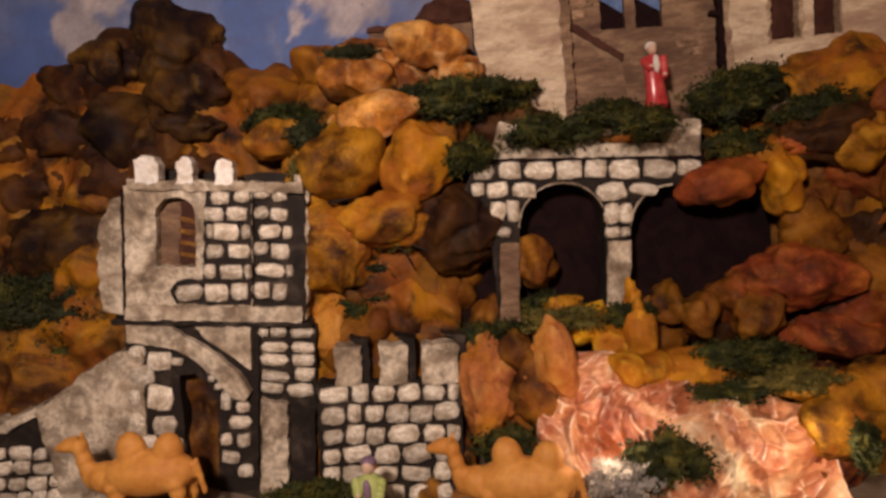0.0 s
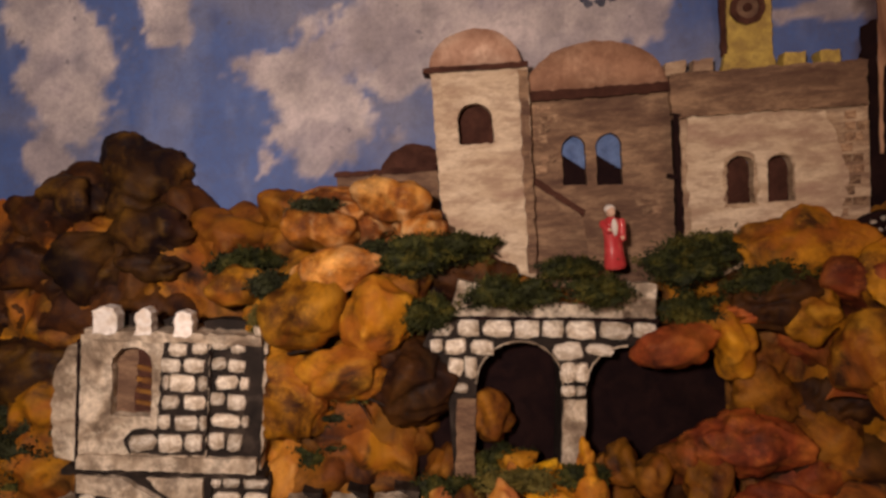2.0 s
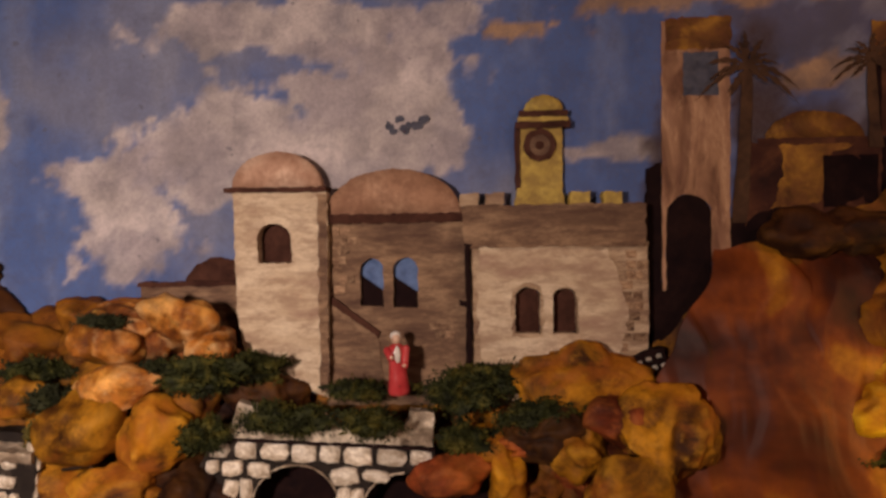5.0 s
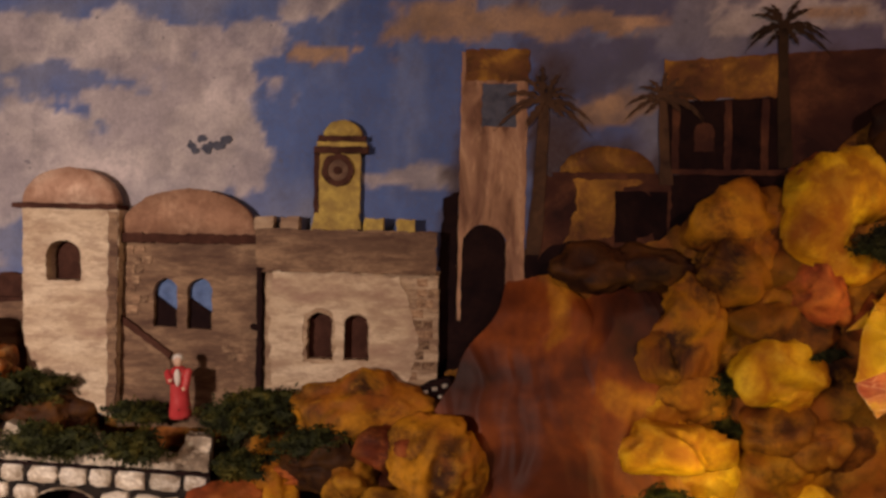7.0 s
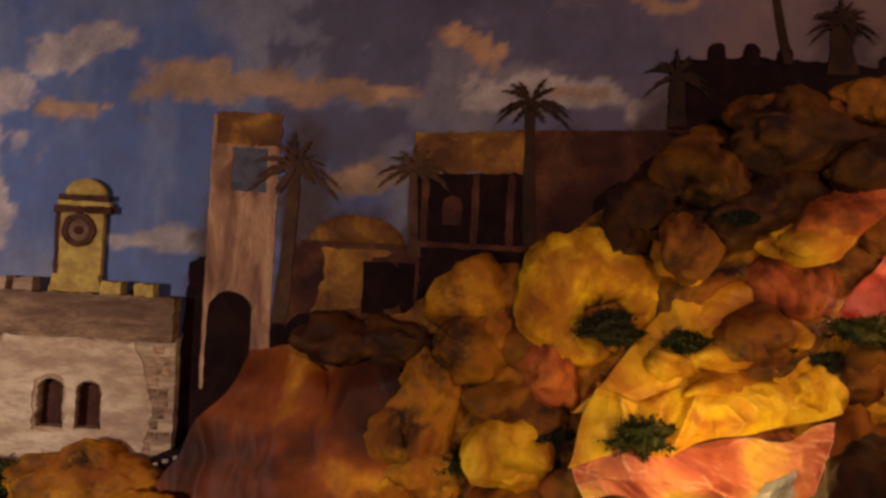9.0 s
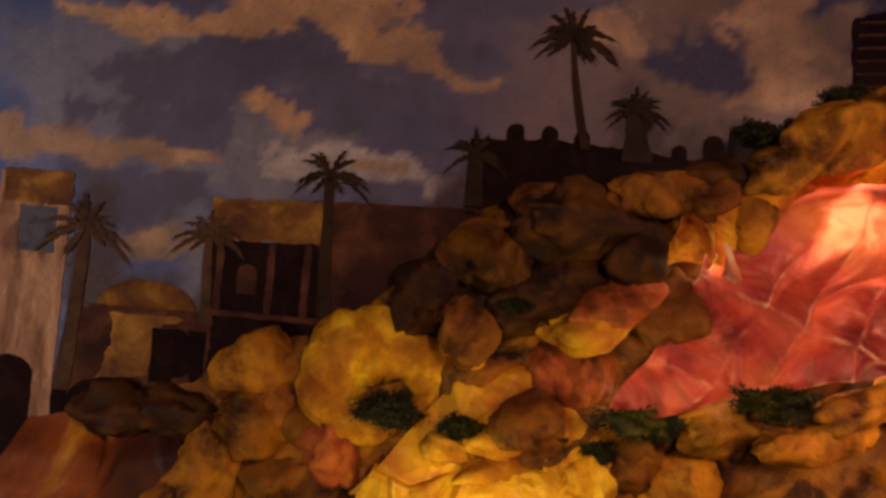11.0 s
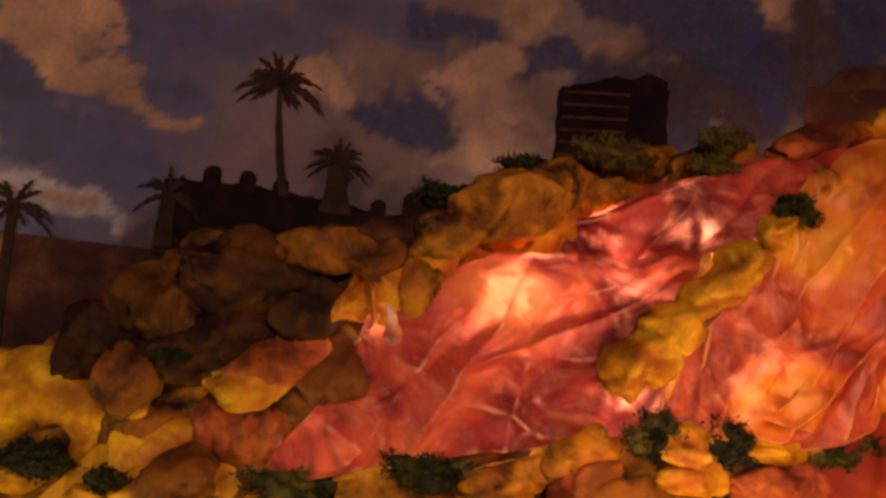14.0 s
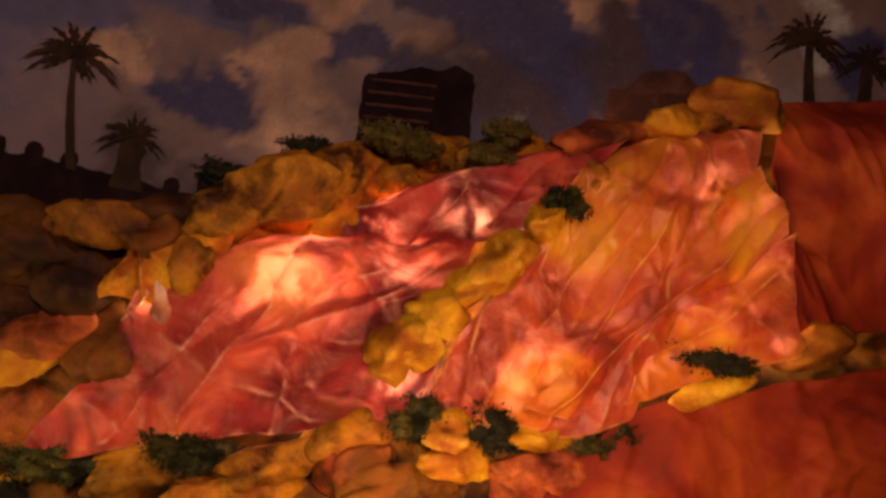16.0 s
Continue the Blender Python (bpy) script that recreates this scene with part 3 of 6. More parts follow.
def painted_sky(x, z):
    """The pigments of the sky: blue wash, cream and buff clouds, slate patches."""
    soft, fine = fractal(x, z, 9, 3, 5), fractal(x, z, 34, 11, 4)
    blue = np.stack([0.052 + 0.045 * soft, 0.098 + 0.075 * soft, 0.28 + 0.15 * soft], -1)
    slate = np.stack([0.085 + 0.06 * soft, 0.08 + 0.05 * soft, 0.16 + 0.07 * soft], -1)
    streak = step_up(fractal(x + 0.01 * fine, z * 0.3, 22, 150, 4, 0.6), 0.50, 0.75)[..., None] * 0.35
    blue = blue * (1 - streak) + np.array([0.26, 0.31, 0.46]) * streak
    far = step_up(x + 0.25 * (soft - 0.5), 0.15, 0.7)[..., None]
    col = blue * (1 - far) + slate * far
    deep = step_up(x + 0.3 * (soft - 0.5), 0.70, 1.05)[..., None] * 0.85
    col = col * (1 - deep) + (np.array([0.20, 0.132, 0.090]) * (0.6 + 0.8 * soft)[..., None]) * deep
    haze = step_up(fractal(x, z, 6, 40, 4), 0.50, 0.72)[..., None] * 0.42
    col = col * (1 - haze) + np.array([0.34, 0.32, 0.30]) * haze
    inks = [(0.60, 0.535, 0.515), (0.032, 0.032, 0.10), (0.50, 0.32, 0.19), (0.5, 0.48, 0.42), (0.055, 0.030, 0.032), (0.10, 0.102, 0.19), (0.66, 0.40, 0.21)]
    wx = x + 0.10 * (fractal(x, z, 8, 60, 5, 0.6) - 0.5)
    wz = z + 0.10 * (fractal(x, z, 8, 70, 5, 0.6) - 0.5)
    edge = fractal(x, z, 26, 90, 5, 0.65)
    shade = (0.55 * step_up(fractal(x + 0.02 * fine, z * 1.3, 13, 130, 5, 0.6), 0.44, 0.66))[..., None]
    for bx, bz, rx, rz, ink in SKY_A + SKY_A_B + SKY_B + SKY_G + SKY_G_B + SKY_C + SKY_D + SKY_F + SKY_F_B + SKY_E + SKY_E_B:
        r = np.sqrt(((wx - bx) / rx) ** 2 + ((wz - bz) / rz) ** 2)
        a = (step_up(1.15 - r + 1.35 * (edge - 0.5), 0.0, 0.7 if ink == 4 else 0.40 if ink in (1, 2) else 0.26) * (0.74 + 0.4 * fine))[..., None]
        if ink in (0, 2, 3, 6):
            tone = np.array(inks[ink]) * (1 - shade) + np.array([0.27, 0.265, 0.31]) * np.array(inks[ink]) * 2.0 * shade
        else:
            tone = np.array(inks[ink])
        tone = tone * (0.62 + 0.55 * soft + 0.45 * (fine - 0.5))[..., None]
        col = col * (1 - np.clip(a, 0, 1)) + tone * np.clip(a, 0, 1)
    return col * (0.9 + 0.25 * (fine - 0.5))[..., None]


def build_backdrop():
    nx, nz = 620, 330
    gx, gz = np.meshgrid(np.linspace(-1.4, 2.4, nx), np.linspace(-0.5, 1.5, nz))
    gy = np.interp(gx, BACK_X, BACK_Y)
    co = np.stack([gx, gy, gz], -1).reshape(-1, 3)
    i = (np.arange(nz - 1)[:, None] * nx + np.arange(nx - 1)[None, :]).reshape(-1)
    faces = np.stack([i, i + 1, i + nx + 1, i + nx], -1)
    me = bpy.data.meshes.new("backdrop")
    me.from_pydata(co.tolist(), [], faces.tolist())
    paint = me.color_attributes.new("pigment", "FLOAT_COLOR", "POINT")
    rgba = np.ones((nx * nz, 4), np.float32)
    rgba[:, :3] = painted_sky(gx, gz).reshape(-1, 3)
    paint.data.foreach_set("color", rgba.ravel())
    m, tree, bsdf, out = nodes_of("painted_canvas")
    at = tree.nodes.new("ShaderNodeAttribute")
    at.attribute_name = "pigment"
    vec = coords(tree, (1, 1, 1), False)
    grain = noise_node(tree, vec, 240, 6, 0.7)
    col = mix_node(tree, ramp_node(tree, grain, [(0.4, (0, 0, 0)), (0.75, (0.35,) * 3)]), at.outputs["Color"], (0.10, 0.09, 0.10))
    mottle = ramp_node(tree, noise_node(tree, vec, 42, 8, 0.75, 0.4), [(0.44, (0, 0, 0)), (0.66, (0.32,) * 3)])
    col = mix_node(tree, mottle, col, (0.07, 0.065, 0.10))
    pale = ramp_node(tree, noise_node(tree, vec, 55, 8, 0.75, 0.3), [(0.54, (0, 0, 0)), (0.72, (0.06,) * 3)])
    col = mix_node(tree, pale, col, (0.46, 0.42, 0.40))
    chips = ramp_node(tree, noise_node(tree, vec, 75, 3, 0.5), [(0.70, (0, 0, 0)), (0.74, (0.55,) * 3)])
    col = mix_node(tree, chips, col, (0.09, 0.09, 0.12))
    tree.links.new(col, bsdf.inputs["Base Color"])
    bsdf.inputs["Roughness"].default_value = 0.6
    bsdf.inputs["Specular IOR Level"].default_value = 0.25
    b = tree.nodes.new("ShaderNodeBump")
    b.inputs["Strength"].default_value, b.inputs["Distance"].default_value = 0.25, 0.003
    tree.links.new(noise_node(tree, vec, 60, 6, 0.65), b.inputs["Height"])
    tree.links.new(b.outputs["Normal"], bsdf.inputs["Normal"])
    me.materials.append(m)
    ob = new("backdrop", me)
    board = ob.modifiers.new("board", "SOLIDIFY")
    board.thickness, board.offset = 0.012, -1
    return tagged(ob, "painted canvas backdrop of blue sky with cream and buff clouds", "backdrop", kind="structure")


build_backdrop()


def build_daub():
    d = thing("painted_daub", on_back(-0.06, 0.548, 0.002), "small dark blue daub of paint on the cloud", "paint daub")
    rnd = random.Random(12)
    bm = bmesh.new()
    for _ in range(16):
        x, z = -0.060 + rnd.gauss(0, 0.011), 0.548 + rnd.gauss(0, 0.006)
        r = rnd.uniform(0.0015, 0.0055)
        panel([rough([(x + 1.4 * r * math.cos(k * math.pi / 5), z + r * math.sin(k * math.pi / 5)) for k in range(10)], r * 0.2, 0.003, _)], 0.0, 0.0012 + 0.00006 * _, bm=bm)
    part("paint", bm, SKY_SLATE, d)


build_daub()

# ---- hillside ----
HILL_X = [-1.2, -0.76, -0.69, -0.6, -0.52, -0.48, -0.38, -0.29, -0.22, -0.08, 0.08, 0.22, 0.27, 0.35, 0.44, 0.528, 0.625, 0.713, 0.772, 0.852, 0.951, 1.082, 1.142, 1.193, 1.322, 1.496, 1.666, 1.785, 2.245]
HILL_Z = [0.33, 0.35, 0.38, 0.385, 0.305, 0.3, 0.325, 0.28, 0.227, 0.21, 0.218, 0.26, 0.312, 0.38, 0.41, 0.48, 0.51, 0.585, 0.63, 0.675, 0.7, 0.73, 0.79, 0.81, 0.822, 0.911, 0.975, 0.986, 1.026]


def slope(x):
    """How far the hillside stands out from the backdrop at its foot, at x."""
    return float(np.interp(x, [0.2, 0.5, 0.95, 1.3], [0.115, 0.030, 0.040, 0.075]))


def lumps(p, size, seed):
    """Boulder-like relief: rounded lumps with creases between them."""
    d = noise.voronoi((p + Vector((seed, 0, 0))) / size)[0]
    return 0.5 - d[0]


def build_hillside():
    nx, nv = 560, 150
    verts = []
    for j in range(nv):
        v = j / (nv - 1)
        for i in range(nx):
            x = -1.2 + 3.4 * i / (nx - 1)
            top = float(np.interp(x, HILL_X, HILL_Z))
            z = top - 0.62 * v
            d = 0.004 + slope(x) * v
            p = Vector((x, 0, z))
            grow = min(1.0, v * 9) * (1.0 if x < 0.3 else 0.55)
            d += grow * (0.034 * lumps(p, 0.075, 3) + 0.016 * lumps(p, 0.03, 9) + 0.012 * noise.noise(p * 14))
            w = p + 0.012 * Vector((noise.noise(p * 21), 0, noise.noise(p * 21 + Vector((9, 0, 0)))))
            cell = noise.voronoi(w * 26)[0]
            d += grow * (0.022 + 0.009 * (1 - 2.4 * abs(noise.noise(w * 22))) + 0.010 * (0.38 - min(cell[1] - cell[0], 0.6)))
            if -0.30 < x < 0.07 and z < 0.185:
                d = min(d, 0.008)
            z += (1 - grow) * 0.014 * noise.noise(p * 40)
            verts.append((x, back(x) - d, z))
    faces = [(j * nx + i, (j + 1) * nx + i, (j + 1) * nx + i + 1, j * nx + i + 1) for j in range(nv - 1) for i in range(nx - 1)]
    me = bpy.data.meshes.new("hillside")
    me.from_pydata(verts, [], faces)
    me.materials.append(HILL)
    me.polygons.foreach_set("use_smooth", [True] * len(me.polygons))
    return tagged(new("hillside", me), "dark brown papier-mache hillside under the rocks", "hillside", kind="structure")


build_hillside()


def build_ground():
    bm = bmesh.new()
    bmesh.ops.create_grid(bm, x_segments=160, y_segments=60, size=0.5)
    for v in bm.verts:
        x, y = v.co.x * 3.4 + 0.4, v.co.y * 0.75 + 0.68
        z = -0.174 + 0.006 * noise.noise(Vector((x * 18, y * 18, 0))) + max(0.0, x - 0.15) * 0.30 + 0.030 * math.exp(-((x + 0.64) / 0.11) ** 4)
        v.co = (x, y, z)
    ob = new("ground", mesh_of("ground", bm, GROUND, True))
    ob.modifiers.new("board", "SOLIDIFY").thickness = 0.02
    return tagged(ob, "sandy grey-brown modelled ground before the walls", "ground", kind="structure")


build_ground()


# ---- castle in low relief on the backdrop ----
def brick_mesh(seed):
    bm = bmesh.new()
    bmesh.ops.create_cube(bm, size=2)
    rnd = random.Random(seed)
    for v in bm.verts:
        v.co += Vector((rnd.uniform(-1, 1), rnd.uniform(-0.3, 0.3), rnd.uniform(-1, 1))) * 0.14
    return mesh_of("brick", bm, BRICK_PAINT)


BRICKS = [brick_mesh(s) for s in range(5)]


def lay_bricks(parent, x0, x1, z0, z1, rows, length, d, seed):
    """Courses of thin bricks showing through the plaster, with ragged ends and gaps."""
    rnd = random.Random(seed)
    h = (z1 - z0) / rows
    for r in range(rows):
        x = x0 + rnd.uniform(-0.4, 0.4) * length
        while x < x1 - 0.3 * length:
            w = length * rnd.uniform(0.6, 1.2)
            if x > x0 - 0.004 and x + w < x1 + 0.003 and rnd.random() < 0.85:
                ob = new("brick", rnd.choice(BRICKS))
                ob.parent = parent
                ob.matrix_basis = Matrix.LocRotScale((x + w / 2, back(x) - d, z0 + (r + 0.5) * h), Euler((0, radians(rnd.uniform(-3, 3)), 0)), (w * 0.45, 0.0012, h * 0.38))
            x += w


def build_castle():
    c = thing("castle", (-0.02, 1.02, 0.23), "pale plaster castle in low relief with domes and arched windows", "castle")
    # low wing with a small dome behind it
    part("wing_dome", panel([rough(dome(-0.332, -0.245, 0.352, 0.040), seed=1)], 0.002, 0.008), ROOF_DARK, c, "dark small dome", True)
    part("wing_wall", panel([rough(rect(-0.384, -0.262, 0.25, 0.362), seed=2)], 0.002, 0.012), PLASTER_BROWN, c)
    part("wing_coping", panel([rough(rect(-0.386, -0.262, 0.357, 0.363), seed=3)], 0.008, 0.016), ROOF_DARK, c)
    # hall
    win = [arch(-0.113, -0.085, 0.330, 0.388), arch(-0.073, -0.043, 0.328, 0.389)]
    hall = part("hall_wall", panel([rough(rect(-0.155, 0.022, 0.21, 0.440), seed=4)] + [rough(w, 0.0008, 0.006, 5) for w in win], 0.004, 0.016), PLASTER_BROWN, c)
    for k, w in enumerate(win):
        part("window_pane", panel([[(x, z) for x, z in w]], 0.002, 0.0065), SKY_BLUE, hall, "blue painted window opening")
        x0, x1, z0 = w[0][0], w[1][0], w[0][1]
        part("window_shade", panel([[(x0, z0), (x1, z0), (x1, z0 + 0.018), (x0, z0 + 0.038)]], 0.0065, 0.0085), BLACK_PAINT, hall)
    part("hall_roof", panel([rough(dome(-0.153, 0.012, 0.440, 0.056), seed=6)], 0.004, 0.020), DOME_PAINT, c, "brown plaster dome", True)
    part("hall_eave", panel([rough(rect(-0.155, 0.020, 0.431, 0.442), 0.0015, 0.007, 7)], 0.010, 0.024), ROOF_DARK, c)
    part("stair_rail", panel([rough([(-0.150, 0.335), (-0.148, 0.344), (-0.090, 0.300), (-0.092, 0.293)], 0.001, 0.006, 8)], 0.012, 0.021), ROOF_DARK, c)
    part("stair_flank", panel([rough([(-0.150, 0.225), (-0.085, 0.225), (-0.092, 0.293), (-0.150, 0.335)], 0.001, 0.008, 9)], 0.010, 0.018), PLASTER_BROWN, c)
    lay_bricks(hall, -0.146, -0.118, 0.345, 0.428, 7, 0.0160, 0.016, 61)
    lay_bricks(hall, -0.040, 0.008, 0.290, 0.322, 3, 0.0160, 0.016, 62)
    # keep
    win = [arch(0.073, 0.103, 0.297, 0.353), arch(0.115, 0.146, 0.297, 0.351)]
    keep = part("keep_wall", panel([rough(rect(0.022, 0.228, 0.21, 0.404), seed=10)] + [rough(w, 0.0012, 0.005, 11) for w in win], 0.004, 0.020), PLASTER, c)
    lay_bricks(keep, 0.198, 0.226, 0.262, 0.396, 11, 0.0150, 0.020, 63)
    lime = [(0.036, 0.245), (0.075, 0.240), (0.15, 0.250), (0.195, 0.275), (0.207, 0.32), (0.195, 0.365), (0.180, 0.395), (0.11, 0.401), (0.03, 0.400), (0.027, 0.33)]
    part("limewash_patch", panel([rough(lime, 0.003, 0.008, 12)] + [rough([(0.088 + 1.25 * (x - 0.088), 0.325 + 1.15 * (z - 0.325)) for x, z in arch(0.073, 0.103, 0.297, 0.353)], 0.002, 0.006, 13)] + [rough([(0.1305 + 1.2 * (x - 0.1305), 0.324 + 1.15 * (z - 0.324)) for x, z in arch(0.1195, 0.1445, 0.299, 0.349)], 0.001, 0.006, 14)], 0.019, 0.0215), PLASTER_LIGHT, keep, "lighter limewashed patch")
    for w in win:
        part("window_pane", panel([w], 0.003, 0.0065), ROOF_DARK, keep, "dark brown window recess")
    part("parapet", panel([rough(rect(0.012, 0.224, 0.400, 0.450), 0.0016, 0.008, 15)], 0.004, 0.026), PLASTER_BROWN, c, "darker brown parapet")
    for k, x in enumerate((0.020, 0.050, 0.150, 0.188)):
        part("merlon", panel([rough(rect(x - 0.011, x + 0.011, 0.449, 0.464), 0.0015, 0.006, 16 + k)], 0.004, 0.022), YELLOW_PAINT if k > 1 else PLASTER, c)
    part("downpipe", panel([rough([(0.0135, 0.245), (0.0215, 0.245), (0.0195, 0.400), (0.0225, 0.404), (0.0135, 0.406), (0.0145, 0.335), (0.0065, 0.336), (0.0065, 0.331), (0.0145, 0.329)], 0.0010, 0.007, 21)], 0.010, 0.027), BLACK_PAINT, c, "dark brown corner pilaster")
    # minaret
    win = arch(-0.234, -0.193, 0.385, 0.433)
    body = part("minaret_wall", panel([rough([(-0.250, 0.262), (-0.152, 0.222), (-0.149, 0.470), (-0.262, 0.470), (-0.260, 0.33)], 0.0012, 0.008, 22), rough(win, 0.0014, 0.005, 23)], 0.004, 0.030), PLASTER_LIGHT, c, "pale plaster minaret shaft")
    part("window_pane", panel([win], 0.003, 0.010), ROOF_DARK, body, "dark brown window recess")
    # shaded right edge of the shaft, put in as a browner strip
    part("minaret_shade_strip", panel([rough(rect(-0.1605, -0.150, 0.228, 0.465), 0.0018, 0.008, 24)], 0.028, 0.0315), PLASTER_BROWN, body, "brown edge strip painted as the shaft's shade")
    part("minaret_ledge", panel([rough(rect(-0.271, -0.149, 0.469, 0.475), 0.001, 0.007, 25)], 0.004, 0.036), ROOF_DARK, c)
    part("minaret_dome", panel([rough(dome(-0.263, -0.156, 0.475, 0.043), 0.0008, 0.008, 26)], 0.004, 0.028), DOME_ROSE, c, "rosy plaster dome", True)
    # clock turret
    base = part("turret_base", panel([rough([(0.074, 0.449), (0.135, 0.449), (0.131, 0.470), (0.079, 0.470)], 0.001, 0.006, 27)], 0.002, 0.012), YELLOW_PAINT, c)
    body = part("turret_wall", panel([rough(rect(0.083, 0.132, 0.469, 0.545), 0.0008, 0.006, 28)], 0.002, 0.009), YELLOW_PAINT, c, "yellow ochre clock turret")
    part("turret_side", panel([rough(rect(0.076, 0.084, 0.469, 0.545), 0.0008, 0.006, 29)], 0.002, 0.007), ROOF_DARK, c)
    disc = lambda r, k: [(0.105 + r * math.cos(a * math.pi / 10), 0.521 + r * math.sin(a * math.pi / 10)) for a in range(20)]
    ring = part("clock_ring", panel([rough(disc(0.0195, 0), 0.0008, 0.004, 30), disc(0.0125, 0)], 0.008, 0.0125), ROOF_DARK, body, "dark round clock frame")
    part("clock_face", panel([disc(0.0125, 0)], 0.007, 0.0105), PLASTER_BROWN, body)
    part("clock_boss", panel([disc(0.005, 0)], 0.010, 0.0125), ROOF_DARK, body)
    part("turret_cornice", panel([rough(rect(0.077, 0.141, 0.541, 0.549), 0.0008, 0.006, 31)], 0.002, 0.014), ROOF_DARK, c)
    part("turret_cornice", panel([rough(rect(0.080, 0.139, 0.549, 0.555), 0.0008, 0.006, 32)], 0.002, 0.011), YELLOW_PAINT, c)
    part("turret_cornice", panel([rough(rect(0.081, 0.138, 0.555, 0.562), 0.0008, 0.006, 33)], 0.002, 0.013), ROOF_DARK, c)
    part("turret_dome", panel([rough(dome(0.087, 0.133, 0.562, 0.019), 0.0006, 0.006, 34)], 0.002, 0.010), YELLOW_PAINT, c, "yellow dome cap", True)
    return c


build_castle()


# ---- town painted on the backdrop ----
def painted(name, place, label, category):
    return thing(name, on_back(place[0], place[1], 0.003), label, category, "buildings painted on the backdrop")


BRUSH = 0.8


def daub(outlines, d0, d1):
    """A flat painted shape, hardly proud of the canvas."""
    return panel(outlines, d0 * 0.3, d1 * 0.3)


def build_gate():
    g = painted("painted_gate_tower", (0.29, 0.36), "tall rosy gate tower with an arched doorway painted on the backdrop", "tower")
    opening, door = rect(0.275, 0.316, 0.576, 0.627), arch(0.254, 0.307, 0.345, 0.460)
    part("shaft", daub([rough([(0.250, 0.345)] + door[:1] + door[:1:-1] + [(0.307, 0.345), (0.328, 0.345), (0.329, 0.664), (0.250, 0.664)], 0.0010, 0.012, 40), rough(opening, 0.001, 0.006, 41)], 0.001, 0.004), GATE_PAINT, g)
    part("belfry_opening", daub([opening], 0.0005, 0.002), SKY_SLATE, g, "blue sky seen through the belfry")
    part("belfry_band", daub([rough(rect(0.256, 0.330, 0.630, 0.668), 0.002, 0.007, 43)], 0.003, 0.0055), OCHRE_PAINT, g)
    part("doorway", daub([door], 0.0005, 0.002), BLACK_PAINT, g, "dark arched doorway")
    part("base_shadow", daub([rough([(0.222, 0.20), (0.37, 0.20), (0.365, 0.435), (0.326, 0.43), (0.322, 0.352), (0.30, 0.352), (0.25, 0.352), (0.225, 0.33)], 0.002, 0.01, 45)], 0.0004, 0.0024), BLACK_PAINT, g, "dark foot of the tower")
    part("side_shadow", daub([rough([(0.222, 0.30), (0.252, 0.30), (0.250, 0.50), (0.232, 0.49)], 0.003, 0.008, 44)], 0.0005, 0.0028), BLACK_PAINT, g, "dark painted side of the tower")


def build_dome_house():
    h = painted("painted_domed_house", (0.42, 0.43), "ochre domed house with a black doorway painted on the backdrop", "house")
    part("wall", daub([rough([(0.345, 0.42), (0.497, 0.40), (0.497, 0.519), (0.345, 0.519)], 0.002, 0.008, 50)], 0.001, 0.003), RUSSET_PAINT, h)
    part("lit_wall", daub([rough([(0.375, 0.44), (0.432, 0.448), (0.440, 0.505), (0.470, 0.515), (0.385, 0.515), (0.388, 0.48)], 0.003, 0.007, 51)], 0.002, 0.0042), OCHRE_PAINT, h)
    part("dome", daub([rough(dome(0.368, 0.478, 0.522, 0.033), 0.0015, 0.007, 52)], 0.001, 0.0042), OCHRE_PAINT, h, "ochre dome", True)
    part("eave", daub([rough(rect(0.360, 0.482, 0.516, 0.523), 0.001, 0.007, 53)], 0.002, 0.0055), RUSSET_PAINT, h)
    part("doorway", daub([rough(rect(0.433, 0.493, 0.442, 0.502), 0.001, 0.007, 54)], 0.002, 0.005), BLACK_PAINT, h, "black doorway")
    part("ground_shadow", daub([rough(dome(0.345, 0.44, 0.415, 0.028), 0.002, 0.007, 55)], 0.001, 0.0052), BLACK_PAINT, h)


def build_hut():
    h = painted("painted_flat_roofed_house", (0.6, 0.55), "dark flat-roofed house with an ochre front painted on the backdrop", "house")
    part("long_wall", daub([rough([(0.60, 0.53), (0.80, 0.54), (0.80, 0.668), (0.60, 0.661)], 0.0015, 0.01, 60)], 0.001, 0.0028), RUSSET_PAINT, h, "dark russet wall")
    part("front_band", daub([rough([(0.484, 0.607), (0.620, 0.612), (0.619, 0.660), (0.486, 0.655)], 0.002, 0.008, 61)], 0.002, 0.0045), OCHRE_PAINT, h, "ochre lit roof band")
    part("porch_dark", daub([rough([(0.487, 0.525), (0.622, 0.527), (0.620, 0.612), (0.490, 0.607)], 0.001, 0.008, 62)], 0.001, 0.0036), BLACK_PAINT, h, "dark open porch")
    part("porch_light", daub([rough(arch(0.521, 0.543, 0.549, 0.583), 0.001, 0.005, 63)], 0.003, 0.0052), RUSSET_PAINT, h)
    for x in (0.500, 0.558, 0.598):
        part("porch_post", daub([rough(rect(x - 0.004, x + 0.004, 0.525, 0.609), 0.001, 0.008, int(x * 1000))], 0.003, 0.0056), RUSSET_PAINT, h)
    part("sill", daub([rough(rect(0.487, 0.622, 0.522, 0.528), 0.001, 0.008, 64)], 0.002, 0.006), RUSSET_PAINT, h)
    part("under_shadow", daub([rough([(0.48, 0.44), (0.64, 0.47), (0.66, 0.53), (0.49, 0.522)], 0.002, 0.008, 65)], 0.0005, 0.0022), BLACK_PAINT, h)


